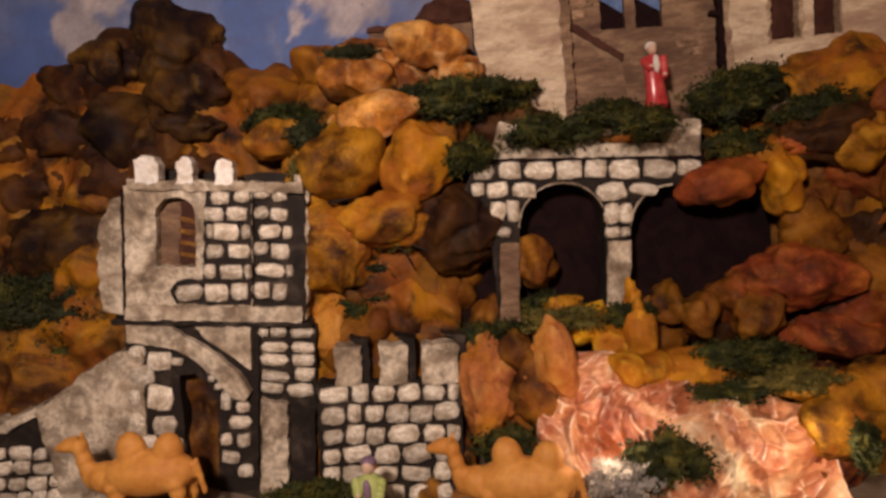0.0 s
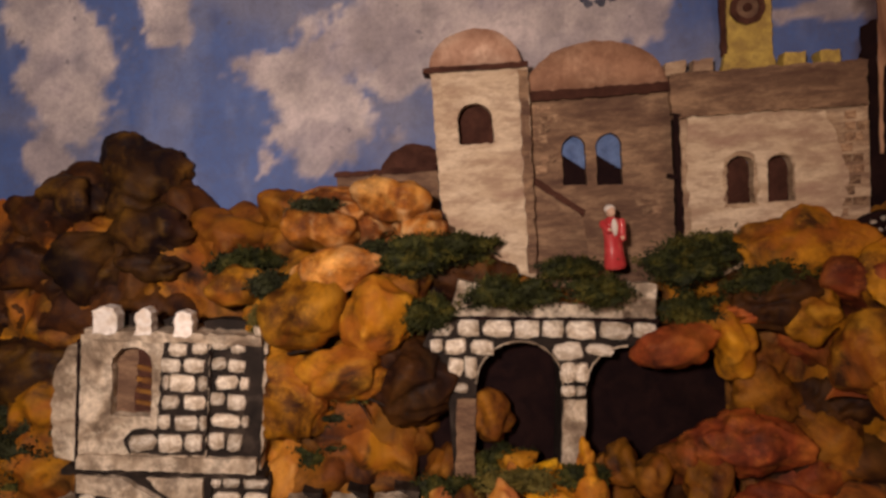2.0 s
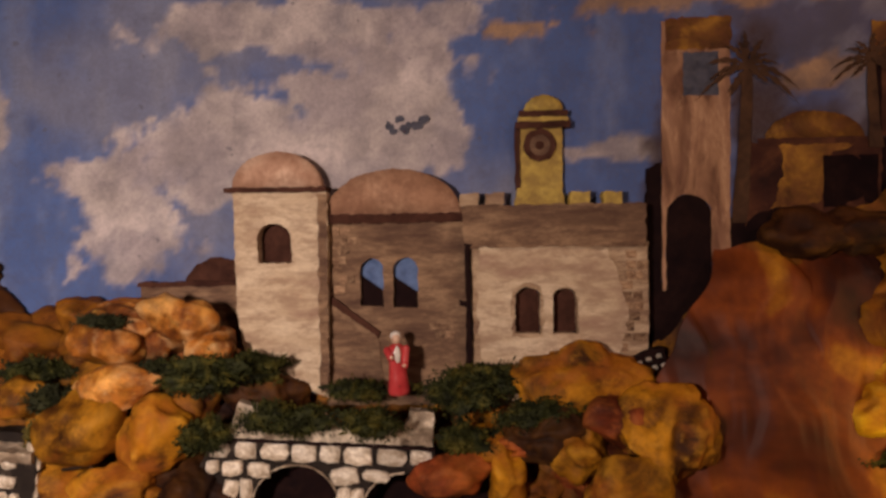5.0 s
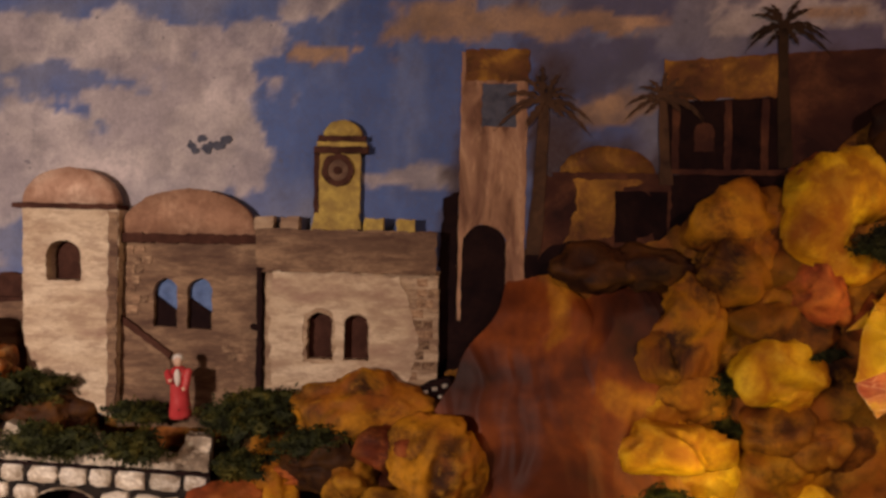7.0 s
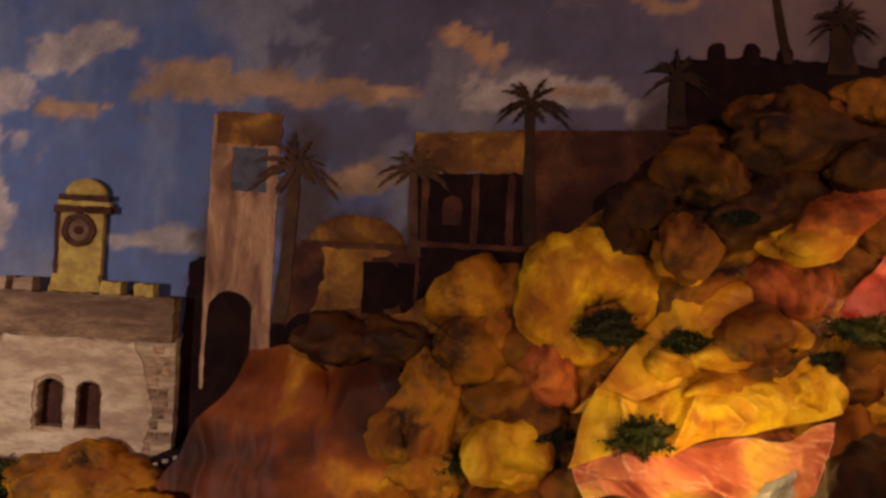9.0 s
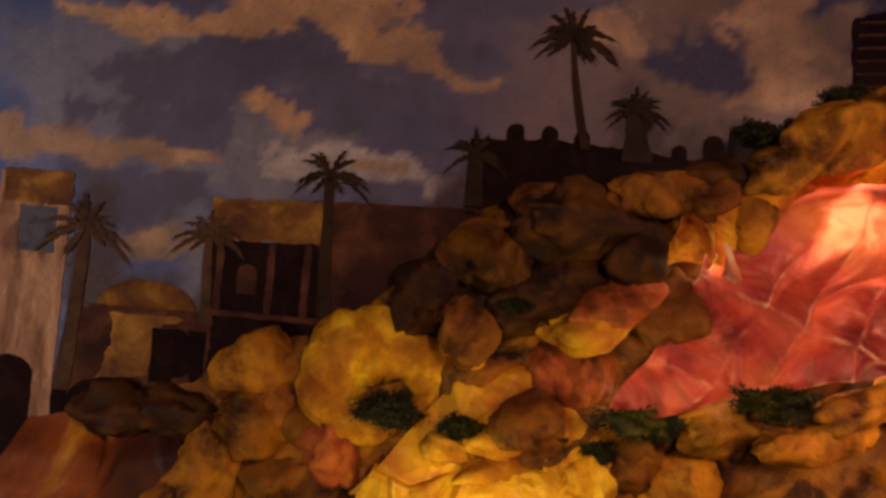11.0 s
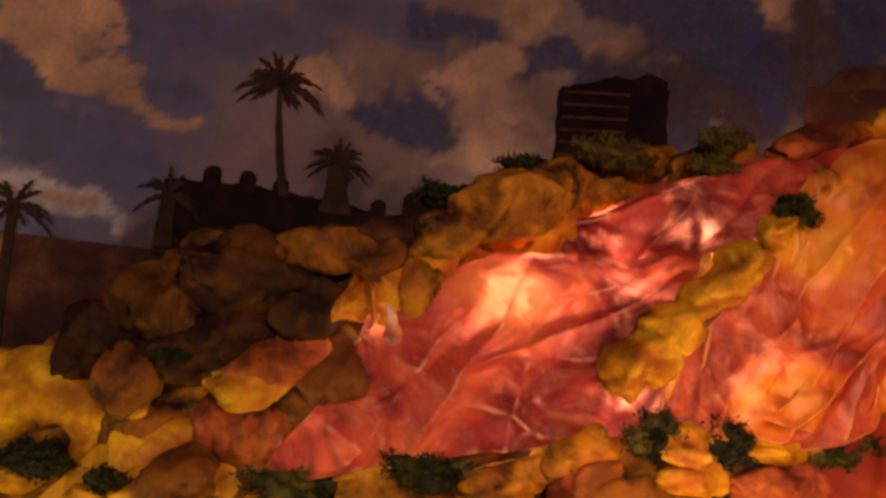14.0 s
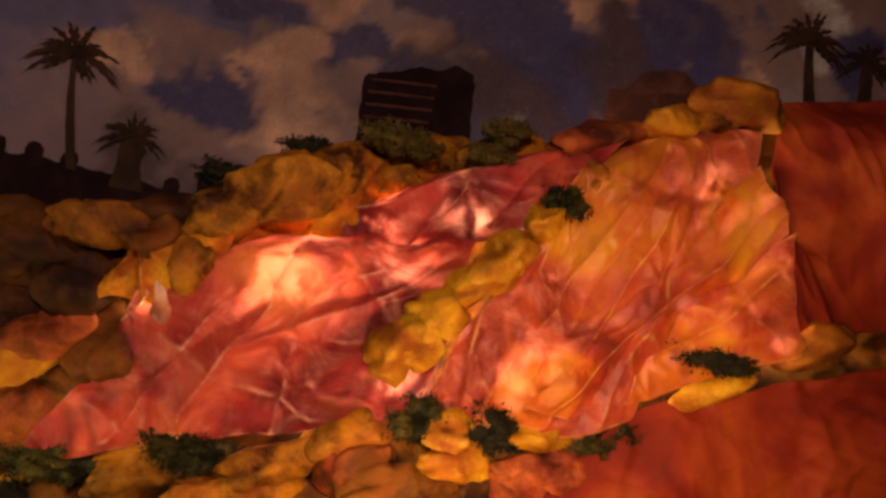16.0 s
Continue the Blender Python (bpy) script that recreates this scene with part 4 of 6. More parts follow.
def build_dark_wall():
    w = painted("painted_battlement", (0.921, 0.720), "black battlemented wall painted before the sky on the backdrop", "wall")
    part("wall", daub([rough([(0.767, 0.660), (1.112, 0.690), (1.153, 0.800), (1.092, 0.768), (1.011, 0.742), (0.951, 0.748), (0.852, 0.752), (0.767, 0.745)], 0.002, 0.008, 70)], 0.0008, 0.0025), BLACK_PAINT, w)
    for k, (x, z, s) in enumerate(((0.817, 0.752, 0.020), (0.855, 0.754, 0.018), (0.891, 0.752, 0.017), (0.999, 0.744, 0.018), (1.036, 0.756, 0.022), (1.065, 0.766, 0.026), (1.090, 0.778, 0.016), (1.117, 0.789, 0.014), (1.140, 0.802, 0.012))):
        part("merlon", daub([rough(arch(x - s * 0.5, x + s * 0.5, z - 0.012, z + s * 0.75), 0.0008, 0.005, 71 + k)], 0.0012, 0.0032), BLACK_PAINT, w)


def build_dark_tower():
    w = painted("painted_brick_tower", (1.230, 0.842), "dark brick tower with rounded top painted on the backdrop", "tower")
    part("wall", daub([rough([(1.183, 0.820), (1.309, 0.836), (1.302, 0.931), (1.289, 0.943), (1.272, 0.946), (1.257, 0.938), (1.239, 0.940), (1.217, 0.929), (1.177, 0.915)], 0.0015, 0.007, 85)], 0.0008, 0.0025), BLACK_PAINT, w)
    part("shaded_side", daub([rough([(1.259, 0.824), (1.305, 0.836), (1.300, 0.941), (1.274, 0.950), (1.261, 0.934)], 0.0015, 0.007, 86)], 0.0012, 0.0034), BLACK_PAINT, w)
    for k in range(6):
        z = 0.838 + 0.0145 * k
        part("course", daub([rough([(1.185, z), (1.259, z + 0.008), (1.259, z + 0.011), (1.185, z + 0.003)], 0.0006, 0.006, 87 + k)], 0.002, 0.0032), ROOF_DARK, w)
    far = painted("painted_far_house", (1.485, 0.936), "dark brown house half hidden behind the ridge, painted", "house")
    part("wall", daub([rough([(1.462, 0.900), (1.585, 0.925), (1.576, 0.985), (1.460, 0.962)], 0.002, 0.008, 95)], 0.0008, 0.0025), RUSSET_PAINT, far)
    part("roof", daub([rough([(1.474, 0.960), (1.578, 0.982), (1.545, 1.003), (1.500, 0.994)], 0.002, 0.007, 96)], 0.001, 0.0036), ROOF_DARK, far)


for build in (build_gate, build_dome_house, build_hut, build_dark_wall, build_dark_tower):
    build()


def build_palm(x, z, base, r, fronds, seed, label, lean=0.0, trunk_w=0.006, paint=PALM_PAINT):
    """A palm painted flat: a slim trunk and drooping feathered fronds."""
    rnd = random.Random(seed)
    p = thing("painted_palm_tree", on_back(x + lean, base, 0.006), label, "palm tree", "palms painted on the backdrop")
    w = trunk_w
    left, right = [], []
    for i in range(9):
        f = i / 8
        cx = x + lean * (1 - f) ** 1.5
        ww = w * (1.15 - 0.45 * f) * (1 + 0.12 * rnd.uniform(-1, 1))
        left.append((cx - ww, base + (z - base) * f))
        right.append((cx + ww, base + (z - base) * f))
    part("trunk", panel([right + left[::-1]], 0.0008, 0.0022), paint, p)
    bm = bmesh.new()
    for k in range(fronds):
        hang = k % 4 == 3
        a = radians(rnd.choice((-40, 220)) + rnd.uniform(-22, 22)) if hang else radians(-8 + 196 * k / (fronds - 1) + rnd.uniform(-8, 8))
        length = r * (rnd.uniform(0.6, 0.85) if hang else rnd.uniform(0.95, 1.25))
        droop = r * (0.1 if hang else 0.18 + 0.42 * abs(math.cos(a)))
        top, low, n = [], [], 9
        for i in range(n + 1):
            f = i / n
            px, pz = x + math.cos(a) * length * f * 0.95, z + math.sin(a) * length * f * 0.85 - droop * f ** 2.2
            nx, nz = -math.sin(a), math.cos(a)
            wide = r * 0.058 * math.sin(math.pi * min(1, f * 0.93 + 0.09)) * (1.4 if i % 2 else 0.5)
            top.append((px + nx * wide, pz + nz * wide))
            low.append((px - nx * wide, pz - nz * wide))
        vs = [bm.verts.new(on_back(*q, 0.0022 + 0.00012 * k)) for q in top + low[::-1]]
        m = len(vs)
        for i in range(n):
            bm.faces.new((vs[i], vs[i + 1], vs[m - 2 - i], vs[m - 1 - i]))
    moved = bmesh.ops.extrude_face_region(bm, geom=bm.faces[:])["geom"]
    bmesh.ops.translate(bm, verts=[g for g in moved if isinstance(g, bmesh.types.BMVert)], vec=(0, -0.0006, 0))
    bmesh.ops.recalc_face_normals(bm, faces=bm.faces)
    part("crown", bm, paint, p)


build_palm(0.348, 0.607, 0.425, 0.052, 17, 1, "brown shaded palm painted beside the gate tower", -0.010, 0.008, PALM_FADED)
build_palm(0.485, 0.612, 0.510, 0.044, 13, 2, "brown palm painted before the flat-roofed house", 0.006, 0.006, PALM_FADED)
build_palm(0.615, 0.692, 0.530, 0.045, 15, 3, "dark palm with spiky fronds painted on the backdrop", 0.006, 0.007)
build_palm(0.775, 0.728, 0.670, 0.040, 13, 4, "short dark palm painted at the end of the battlement", 0.002, 0.010)
build_palm(0.873, 0.868, 0.745, 0.050, 21, 5, "tall slender palm with full crown painted on the backdrop", 0.022, 0.0042)
build_palm(0.949, 0.792, 0.735, 0.038, 19, 6, "low bushy dark palm painted behind the battlement", 0.004, 0.014)
build_palm(1.698, 1.076, 0.985, 0.056, 19, 7, "green-brown palm painted behind the ridge", 0.012, 0.007)
build_palm(1.776, 1.064, 0.985, 0.046, 15, 8, "low dark palm painted behind the ridge", 0.004, 0.010)
BRUSH = 1.2


# ---- rocks ----
ROCKS_LEFT = [
    (-0.629, 1.050, 0.364, 0.061, 0.048, 0, 6),
    (-0.700, 1.023, 0.351, 0.037, 0.029, 0, 6),
    (-0.578, 1.048, 0.338, 0.040, 0.026, -32, 3),
    (-0.676, 1.007, 0.277, 0.041, 0.044, 0, 6),
    (-0.595, 1.007, 0.302, 0.046, 0.027, -5, 6),
    (-0.596, 0.997, 0.266, 0.035, 0.013, 0, 6),
    (-0.521, 1.022, 0.292, 0.042, 0.029, 0, 2),
    (-0.766, 1.013, 0.276, 0.048, 0.027, 0, 3),
    (-0.692, 1.020, 0.216, 0.067, 0.036, 0, 3),
    (-0.768, 1.010, 0.142, 0.066, 0.045, 0, 6),
    (-0.490, 0.974, 0.240, 0.031, 0.020, -5, 0),
    (-0.734, 1.003, 0.072, 0.048, 0.027, 0, 3),
    (-0.823, 1.027, 0.210, 0.043, 0.037, 0, 3),
    (-0.443, 1.030, 0.286, 0.024, 0.036, 0, 2),
]
ROCKS_MID = [
    (-0.379, 1.011, 0.312, 0.069, 0.036, -2, 7),
    (-0.314, 0.986, 0.324, 0.035, 0.021, -12, 7),
    (-0.399, 0.981, 0.298, 0.035, 0.022, -2, 7),
    (-0.367, 0.971, 0.253, 0.044, 0.021, 7, 7),
    (-0.284, 0.996, 0.282, 0.028, 0.029, 17, 7),
    (-0.449, 1.022, 0.322, 0.027, 0.027, -2, 2),
    (-0.413, 0.967, 0.203, 0.038, 0.044, -12, 0),
    (-0.339, 0.961, 0.194, 0.041, 0.036, -2, 0),
    (-0.371, 0.956, 0.137, 0.044, 0.024, 7, 0),
    (-0.452, 0.987, 0.180, 0.032, 0.042, -2, 0),
    (-0.441, 0.982, 0.121, 0.061, 0.052, -2, 0),
    (-0.299, 0.981, 0.124, 0.051, 0.048, -2, 3),
    (-0.383, 0.996, 0.061, 0.075, 0.043, -2, 2),
    (-0.490, 1.007, 0.097, 0.040, 0.053, -2, 2),
]
ROCKS_MID_B = [
    (-0.324, 1.006, 0.211, 0.049, 0.040, -2, 2),
    (-0.237, 1.026, 0.231, 0.067, 0.030, -2, 3),
]
ROCKS_BRIDGE = [
    (-0.006, 0.982, 0.143, 0.044, 0.026, 5, 4),
    (0.115, 0.979, 0.178, 0.068, 0.013, -6, 4),
    (0.036, 0.990, 0.179, 0.025, 0.016, 0, 0),
    (0.057, 0.979, 0.145, 0.020, 0.032, 0, 0),
    (0.156, 0.996, 0.140, 0.033, 0.028, 0, 4),
    (0.060, 0.964, 0.036, 0.058, 0.033, -4, 4),
    (0.093, 0.948, -0.026, 0.045, 0.022, 0, 4),
    (0.094, 0.990, 0.082, 0.035, 0.028, 0, 2),
    (0.160, 0.995, 0.077, 0.034, 0.025, 0, 3),
    (0.160, 0.976, 0.020, 0.027, 0.038, 0, 2),
    (-0.017, 0.986, -0.013, 0.025, 0.031, 0, 3),
    (-0.088, 0.982, -0.003, 0.020, 0.028, 15, 2),
    (-0.114, 0.969, 0.012, 0.011, 0.028, 0, 0),
    (-0.215, 0.985, 0.072, 0.024, 0.025, 0, 2),
]
ROCKS_BRIDGE_B = [
    (-0.113, 0.940, -0.009, 0.014, 0.033, 5, 0),
    (-0.268, 0.956, -0.062, 0.041, 0.053, -4, 5),
    (-0.452, 0.987, 0.017, 0.030, 0.043, -4, 5),
    (-0.382, 1.011, 0.019, 0.061, 0.051, -4, 2),
    (-0.318, 1.016, 0.055, 0.037, 0.034, -4, 2),
    (0.077, 0.896, -0.096, 0.048, 0.036, -4, 0),
    (0.052, 0.918, -0.157, 0.038, 0.035, -4, 4),
    (-0.219, 0.936, -0.059, 0.027, 0.039, 5, 2),
    (-0.071, 0.930, -0.049, 0.062, 0.020, 0, 0),
    (0.141, 0.962, 0.174, 0.027, 0.027, -4, 0),
]
ROCKS_SLOPE = [
    (0.147, 1.002, 0.242, 0.072, 0.039, -10, 0),
    (0.106, 0.984, 0.195, 0.051, 0.035, 0, 3),
    (0.612, 0.992, 0.338, 0.058, 0.042, 15, 2),
    (0.413, 1.012, 0.409, 0.049, 0.029, -14, 3),
    (0.471, 1.009, 0.414, 0.045, 0.029, -7, 3),
    (0.623, 0.981, 0.285, 0.050, 0.036, 2, 1),
]
ROCKS_SLOPE_B = [
    (0.539, 1.000, 0.255, 0.042, 0.029, 2, 0),
    (0.658, 0.977, 0.520, 0.040, 0.019, 2, 4),
    (0.640, 0.985, 0.400, 0.040, 0.036, 20, 4),
]
ROCKS_GLOW = [
    (0.782, 0.953, 0.523, 0.023, 0.031, 18, 1),
    # the next two lumps lie in shade, which their darker sienna tint carries
    (0.568, 0.994, 0.424, 0.045, 0.048, 0, 8),
    (0.513, 0.998, 0.338, 0.038, 0.060, -8, 8),
    (0.604, 0.982, 0.352, 0.046, 0.030, 10, 2),
    (0.606, 0.973, 0.293, 0.046, 0.040, 0, 1),
    (0.898, 0.926, 0.557, 0.042, 0.023, -4, 1),
    (0.946, 0.922, 0.620, 0.030, 0.027, 0, 0),
    (0.806, 0.957, 0.626, 0.040, 0.036, 15, 2),
    (0.885, 0.935, 0.491, 0.034, 0.032, 20, 4),
    (0.827, 0.930, 0.428, 0.045, 0.025, 10, 1),
    (0.872, 0.917, 0.440, 0.030, 0.019, 12, 1),
    (0.822, 0.924, 0.392, 0.050, 0.022, 5, 1),
    (0.904, 0.912, 0.392, 0.034, 0.022, 10, 1),
    (0.776, 0.937, 0.408, 0.028, 0.020, 0, 1),
]
ROCKS_GLOW_B = [
    (0.842, 0.927, 0.329, 0.056, 0.027, 7, 5),
    (0.854, 0.924, 0.438, 0.041, 0.034, 2, 2),
    (0.480, 0.956, 0.217, 0.062, 0.028, -4, 1),
]
# most tints here are set darker for the shade these rocks lie in
ROCKS_DARK = [
    (0.793, 0.932, 0.611, 0.047, 0.035, 2, 2),
    (0.886, 0.908, 0.655, 0.064, 0.038, 2, 3),
    (0.840, 0.921, 0.678, 0.028, 0.017, -7, 2),
    (0.841, 0.941, 0.574, 0.060, 0.039, 2, 3),
    (0.746, 0.963, 0.585, 0.046, 0.028, 2, 3),
    (0.947, 0.896, 0.626, 0.034, 0.027, 7, 3),
    (0.964, 0.895, 0.692, 0.055, 0.025, 7, 2),
    (1.024, 0.893, 0.714, 0.041, 0.019, 7, 3),
    (1.020, 0.882, 0.684, 0.025, 0.022, 7, 2),
    (0.903, 0.900, 0.549, 0.046, 0.018, 17, 1),
    (0.929, 0.899, 0.580, 0.043, 0.020, 27, 4),
    (0.869, 0.928, 0.593, 0.056, 0.036, 7, 3),
    (0.779, 0.931, 0.531, 0.026, 0.032, 27, 2),
    (0.796, 0.947, 0.559, 0.044, 0.021, 7, 3),
]
ROCKS_DARK_B = [
    (0.983, 0.897, 0.575, 0.038, 0.034, 37, 2),
]
ROCKS_RIDGE = [
    (1.134, 0.858, 0.771, 0.068, 0.032, 27, 0),
    (1.175, 0.876, 0.797, 0.038, 0.023, 17, 0),
    (1.236, 0.874, 0.792, 0.045, 0.024, 17, 0),
    (1.075, 0.869, 0.725, 0.043, 0.026, 32, 0),
    (1.048, 0.878, 0.670, 0.035, 0.026, 27, 0),
    (1.249, 0.805, 0.624, 0.023, 0.030, -4, 1),
    (1.268, 0.801, 0.639, 0.024, 0.022, 30, 1),
    (1.284, 0.796, 0.664, 0.024, 0.020, 35, 1),
    (1.329, 0.786, 0.719, 0.027, 0.021, 40, 1),
    (1.311, 0.791, 0.697, 0.032, 0.019, 35, 1),
    (1.342, 0.786, 0.738, 0.025, 0.022, 40, 1),
    (1.364, 0.782, 0.772, 0.024, 0.016, 20, 1),
    (1.414, 0.790, 0.824, 0.014, 0.017, 40, 0),
    (1.548, 0.762, 0.930, 0.047, 0.023, 5, 0),
]
ROCKS_RIDGE_B = [
    (1.481, 0.775, 0.904, 0.029, 0.016, 20, 1),
    (1.326, 0.852, 0.838, 0.052, 0.018, 22, 0),
    (1.416, 0.801, 0.873, 0.050, 0.015, 20, 4),
    (1.268, 0.878, 0.828, 0.040, 0.022, 15, 0),
    (1.225, 0.888, 0.818, 0.035, 0.020, 10, 2),
]
ROCKS_FOOT = [
    (1.319, 0.805, 0.555, 0.031, 0.019, 10, 1),
    (1.331, 0.805, 0.526, 0.031, 0.016, 10, 1),
    (1.405, 0.794, 0.562, 0.025, 0.013, 10, 1),
    (1.226, 0.844, 0.535, 0.050, 0.022, 35, 0),
    (1.158, 0.854, 0.494, 0.047, 0.019, 20, 0),
    (1.034, 0.880, 0.461, 0.043, 0.025, 10, 0),
    (1.243, 0.840, 0.505, 0.034, 0.027, 10, 4),
    (1.574, 0.767, 0.644, 0.040, 0.014, 25, 1),
    (1.666, 0.749, 0.705, 0.043, 0.022, 20, 0),
    (1.428, 0.796, 0.526, 0.062, 0.026, 10, 4),
    (1.278, 0.829, 0.494, 0.055, 0.022, 10, 2),
    (1.125, 0.861, 0.461, 0.055, 0.022, 10, 0),
]
ROCKS_FRONT = [
    (0.866, 0.745, 0.322, 0.060, 0.060, 20, 3),
]
ROCKS_RUBBLE = [
    (-0.204, 0.916, -0.022, 0.017, 0.031, 3, 5),
    (-0.075, 0.970, 0.016, 0.019, 0.019, -4, 2),
    (-0.043, 0.964, 0.003, 0.017, 0.022, -4, 2),
    (-0.108, 0.920, -0.037, 0.020, 0.015, -4, 0),
    (-0.239, 0.956, -0.022, 0.022, 0.019, -4, 2),
    (-0.132, 0.915, -0.037, 0.017, 0.016, -4, 1),
    (-0.008, 0.966, 0.024, 0.019, 0.022, -4, 4),
    (0.014, 0.951, 0.001, 0.024, 0.024, -4, 2),
    (-0.285, 0.971, -0.032, 0.023, 0.023, -4, 2),
    (0.040, 0.909, -0.062, 0.035, 0.017, -4, 0),
    (0.119, 0.913, -0.070, 0.032, 0.026, -4, 0),
    (-0.056, 0.910, -0.080, 0.035, 0.017, 5, 1),
]
ROCKS_UNDER_BRIDGE = [
    (-0.164, 0.967, 0.001, 0.033, 0.019, 8, 1),
    (-0.141, 0.950, -0.019, 0.019, 0.015, 0, 1),
    (-0.200, 0.952, -0.011, 0.016, 0.030, -8, 7),
    (-0.186, 0.975, 0.023, 0.022, 0.013, 0, 0),
    (-0.226, 0.950, -0.058, 0.025, 0.038, 0, 5),
    (-0.261, 0.989, 0.017, 0.029, 0.023, 0, 2),
    (-0.097, 0.977, -0.026, 0.034, 0.020, 10, 2),
    (-0.089, 0.945, -0.068, 0.032, 0.014, -8, 4),
    (0.081, 0.917, -0.094, 0.036, 0.015, -6, 1),
]
ROCKS_DRAPE = [
    (0.226, 0.946, 0.197, 0.051, 0.046, 7, 0),
    (0.178, 0.924, 0.139, 0.043, 0.040, -2, 0),
    (0.201, 0.908, 0.100, 0.044, 0.036, -2, 0),
    (0.184, 0.959, 0.208, 0.034, 0.025, -2, 4),
]

ROCK_WORDS = ["ochre", "bright yellow", "brown", "dark umber", "rust red", "rose", "dark olive-brown", "peach-orange", "brown and gold"]


def build_rock(x, y, z, sx, sz, turn, tint, seed):
    """A soft crumpled lump: blunt facets, deep folds that run on from rock to rock, fine wrinkles."""
    bm = bmesh.new()
    bmesh.ops.create_icosphere(bm, subdivisions=5 if max(sx, sz) > 0.05 else 4, radius=1)
    rnd = random.Random(seed)
    here = Vector((x, y, z))
    cuts = []
    for _ in range(8):
        n = Vector((rnd.gauss(0, 1), rnd.gauss(-0.3, 0.8), rnd.gauss(0, 1))).normalized()
        cuts.append((n, rnd.uniform(0.42, 0.85)))
    depth = 0.62 * min(sx, sz) + 0.008
    turned = Matrix.Rotation(radians(-turn), 4, "Y") @ Matrix.Diagonal((sx, depth, sz, 1))
    mean = math.sqrt(sx * sz)
    flat_cut = 0.46 if min(sx, sz) > 0.5 * max(sx, sz) else 0.36
    for v in bm.verts:
        p = v.co.copy()
        for n, h in cuts:
            over = p.dot(n) - h
            if over > 0:
                p -= n * over * flat_cut
        w = here + turned @ v.co
        bent = w + 0.012 * Vector((noise.noise(w * 21), noise.noise(w * 21 + Vector((9, 0, 0))), noise.noise(w * 21 + Vector((0, 9, 0)))))
        fold = 1 - abs(noise.noise(bent * 24)) * 2.4
        fine = 1 - abs(noise.noise(bent * 62)) * 2.2
        cell = noise.voronoi(bent * 30)[0]
        crumple = 0.38 - min(cell[1] - cell[0], 0.6)
        crease = max(0.0, 1 - abs(noise.noise(bent * 17 + Vector((3, 5, 0)))) * 9) + 0.5 * max(0.0, 1 - abs(noise.noise(bent * 38 + Vector((8, 1, 0)))) * 7)
        grow = 1 - min(0.22, 0.0060 * crease / mean) + 0.22 * noise.noise(v.co * 1.2 + here * 40) + (0.0060 * max(-0.7, fold) + 0.0018 * max(-0.8, fine) + 0.0040 * crumple) / mean + 0.03 * noise.noise(v.co * 8 + here * 31) + 0.02 * noise.noise(v.co * 17 + here * 13)
        v.co = p * grow * 1.13
    bm.transform(turned)
    ob = new("rock", mesh_of("rock", bm, ROCK[tint], True))
    ob.location = (x, y, z)
    size = "large" if max(sx, sz) > 0.055 else "small" if max(sx, sz) < 0.03 else "rounded"
    return tagged(ob, f"{size} {ROCK_WORDS[tint]} painted papier-mache rock on the hillside", "rock", "rocks on the hillside")


ALL_ROCKS = ROCKS_LEFT + ROCKS_MID + ROCKS_MID_B + ROCKS_BRIDGE + ROCKS_BRIDGE_B + ROCKS_SLOPE + ROCKS_SLOPE_B + ROCKS_GLOW + ROCKS_GLOW_B + ROCKS_DARK + ROCKS_DARK_B + ROCKS_RIDGE + ROCKS_RIDGE_B + ROCKS_FOOT + ROCKS_FRONT + ROCKS_RUBBLE + ROCKS_UNDER_BRIDGE + ROCKS_DRAPE
for n, row in enumerate(ALL_ROCKS):
    build_rock(*row, 100 + n)


def build_ring_rock(x, y, z, wide, high, thick, tint, seed):
    """A crumpled ring of rock round a dark hollow, thinner where it opens downhill."""
    bm = bmesh.new()
    nu, nv = 72, 28
    grid = []
    for i in range(nu):
        a = 2 * math.pi * i / nu
        lean = 0.5 + 0.5 * math.cos(a - radians(125))
        r = thick * (0.55 + 0.75 * lean) * (1 + 0.22 * noise.noise(Vector((2.2 * math.cos(a), 2.2 * math.sin(a), seed))))
        reach = 1 + 0.16 * noise.noise(Vector((1.7 * math.cos(a), 1.7 * math.sin(a), seed + 5)))
        row = []
        for k in range(nv):
            b = 2 * math.pi * k / nv
            p = Vector((math.cos(a) * (wide * reach + r * math.cos(b)), -0.8 * r * math.sin(b), math.sin(a) * (high * reach + r * math.cos(b))))
            w = p + Vector((x, y, z))
            p *= 1 + 0.10 * noise.noise(w * 26) - 0.05 * max(0.0, 1 - abs(noise.noise(w * 30 + Vector((3, 5, 0)))) * 6) + 0.03 * noise.noise(w * 70)
            row.append(bm.verts.new(p))
        grid.append(row)
    for i in range(nu):
        for k in range(nv):
            bm.faces.new((grid[i][k], grid[i][(k + 1) % nv], grid[(i + 1) % nu][(k + 1) % nv], grid[(i + 1) % nu][k]))
    bmesh.ops.recalc_face_normals(bm, faces=bm.faces)
    ob = new("rock", mesh_of("rock", bm, ROCK[tint], True))
    ob.location = (x, y, z)
    return tagged(ob, f"{ROCK_WORDS[tint]} papier-mache rock curled round a dark hollow", "rock", "rocks on the hillside")


build_ring_rock(0.690, 0.968, 0.462, 0.052, 0.046, 0.034, 1, 4)


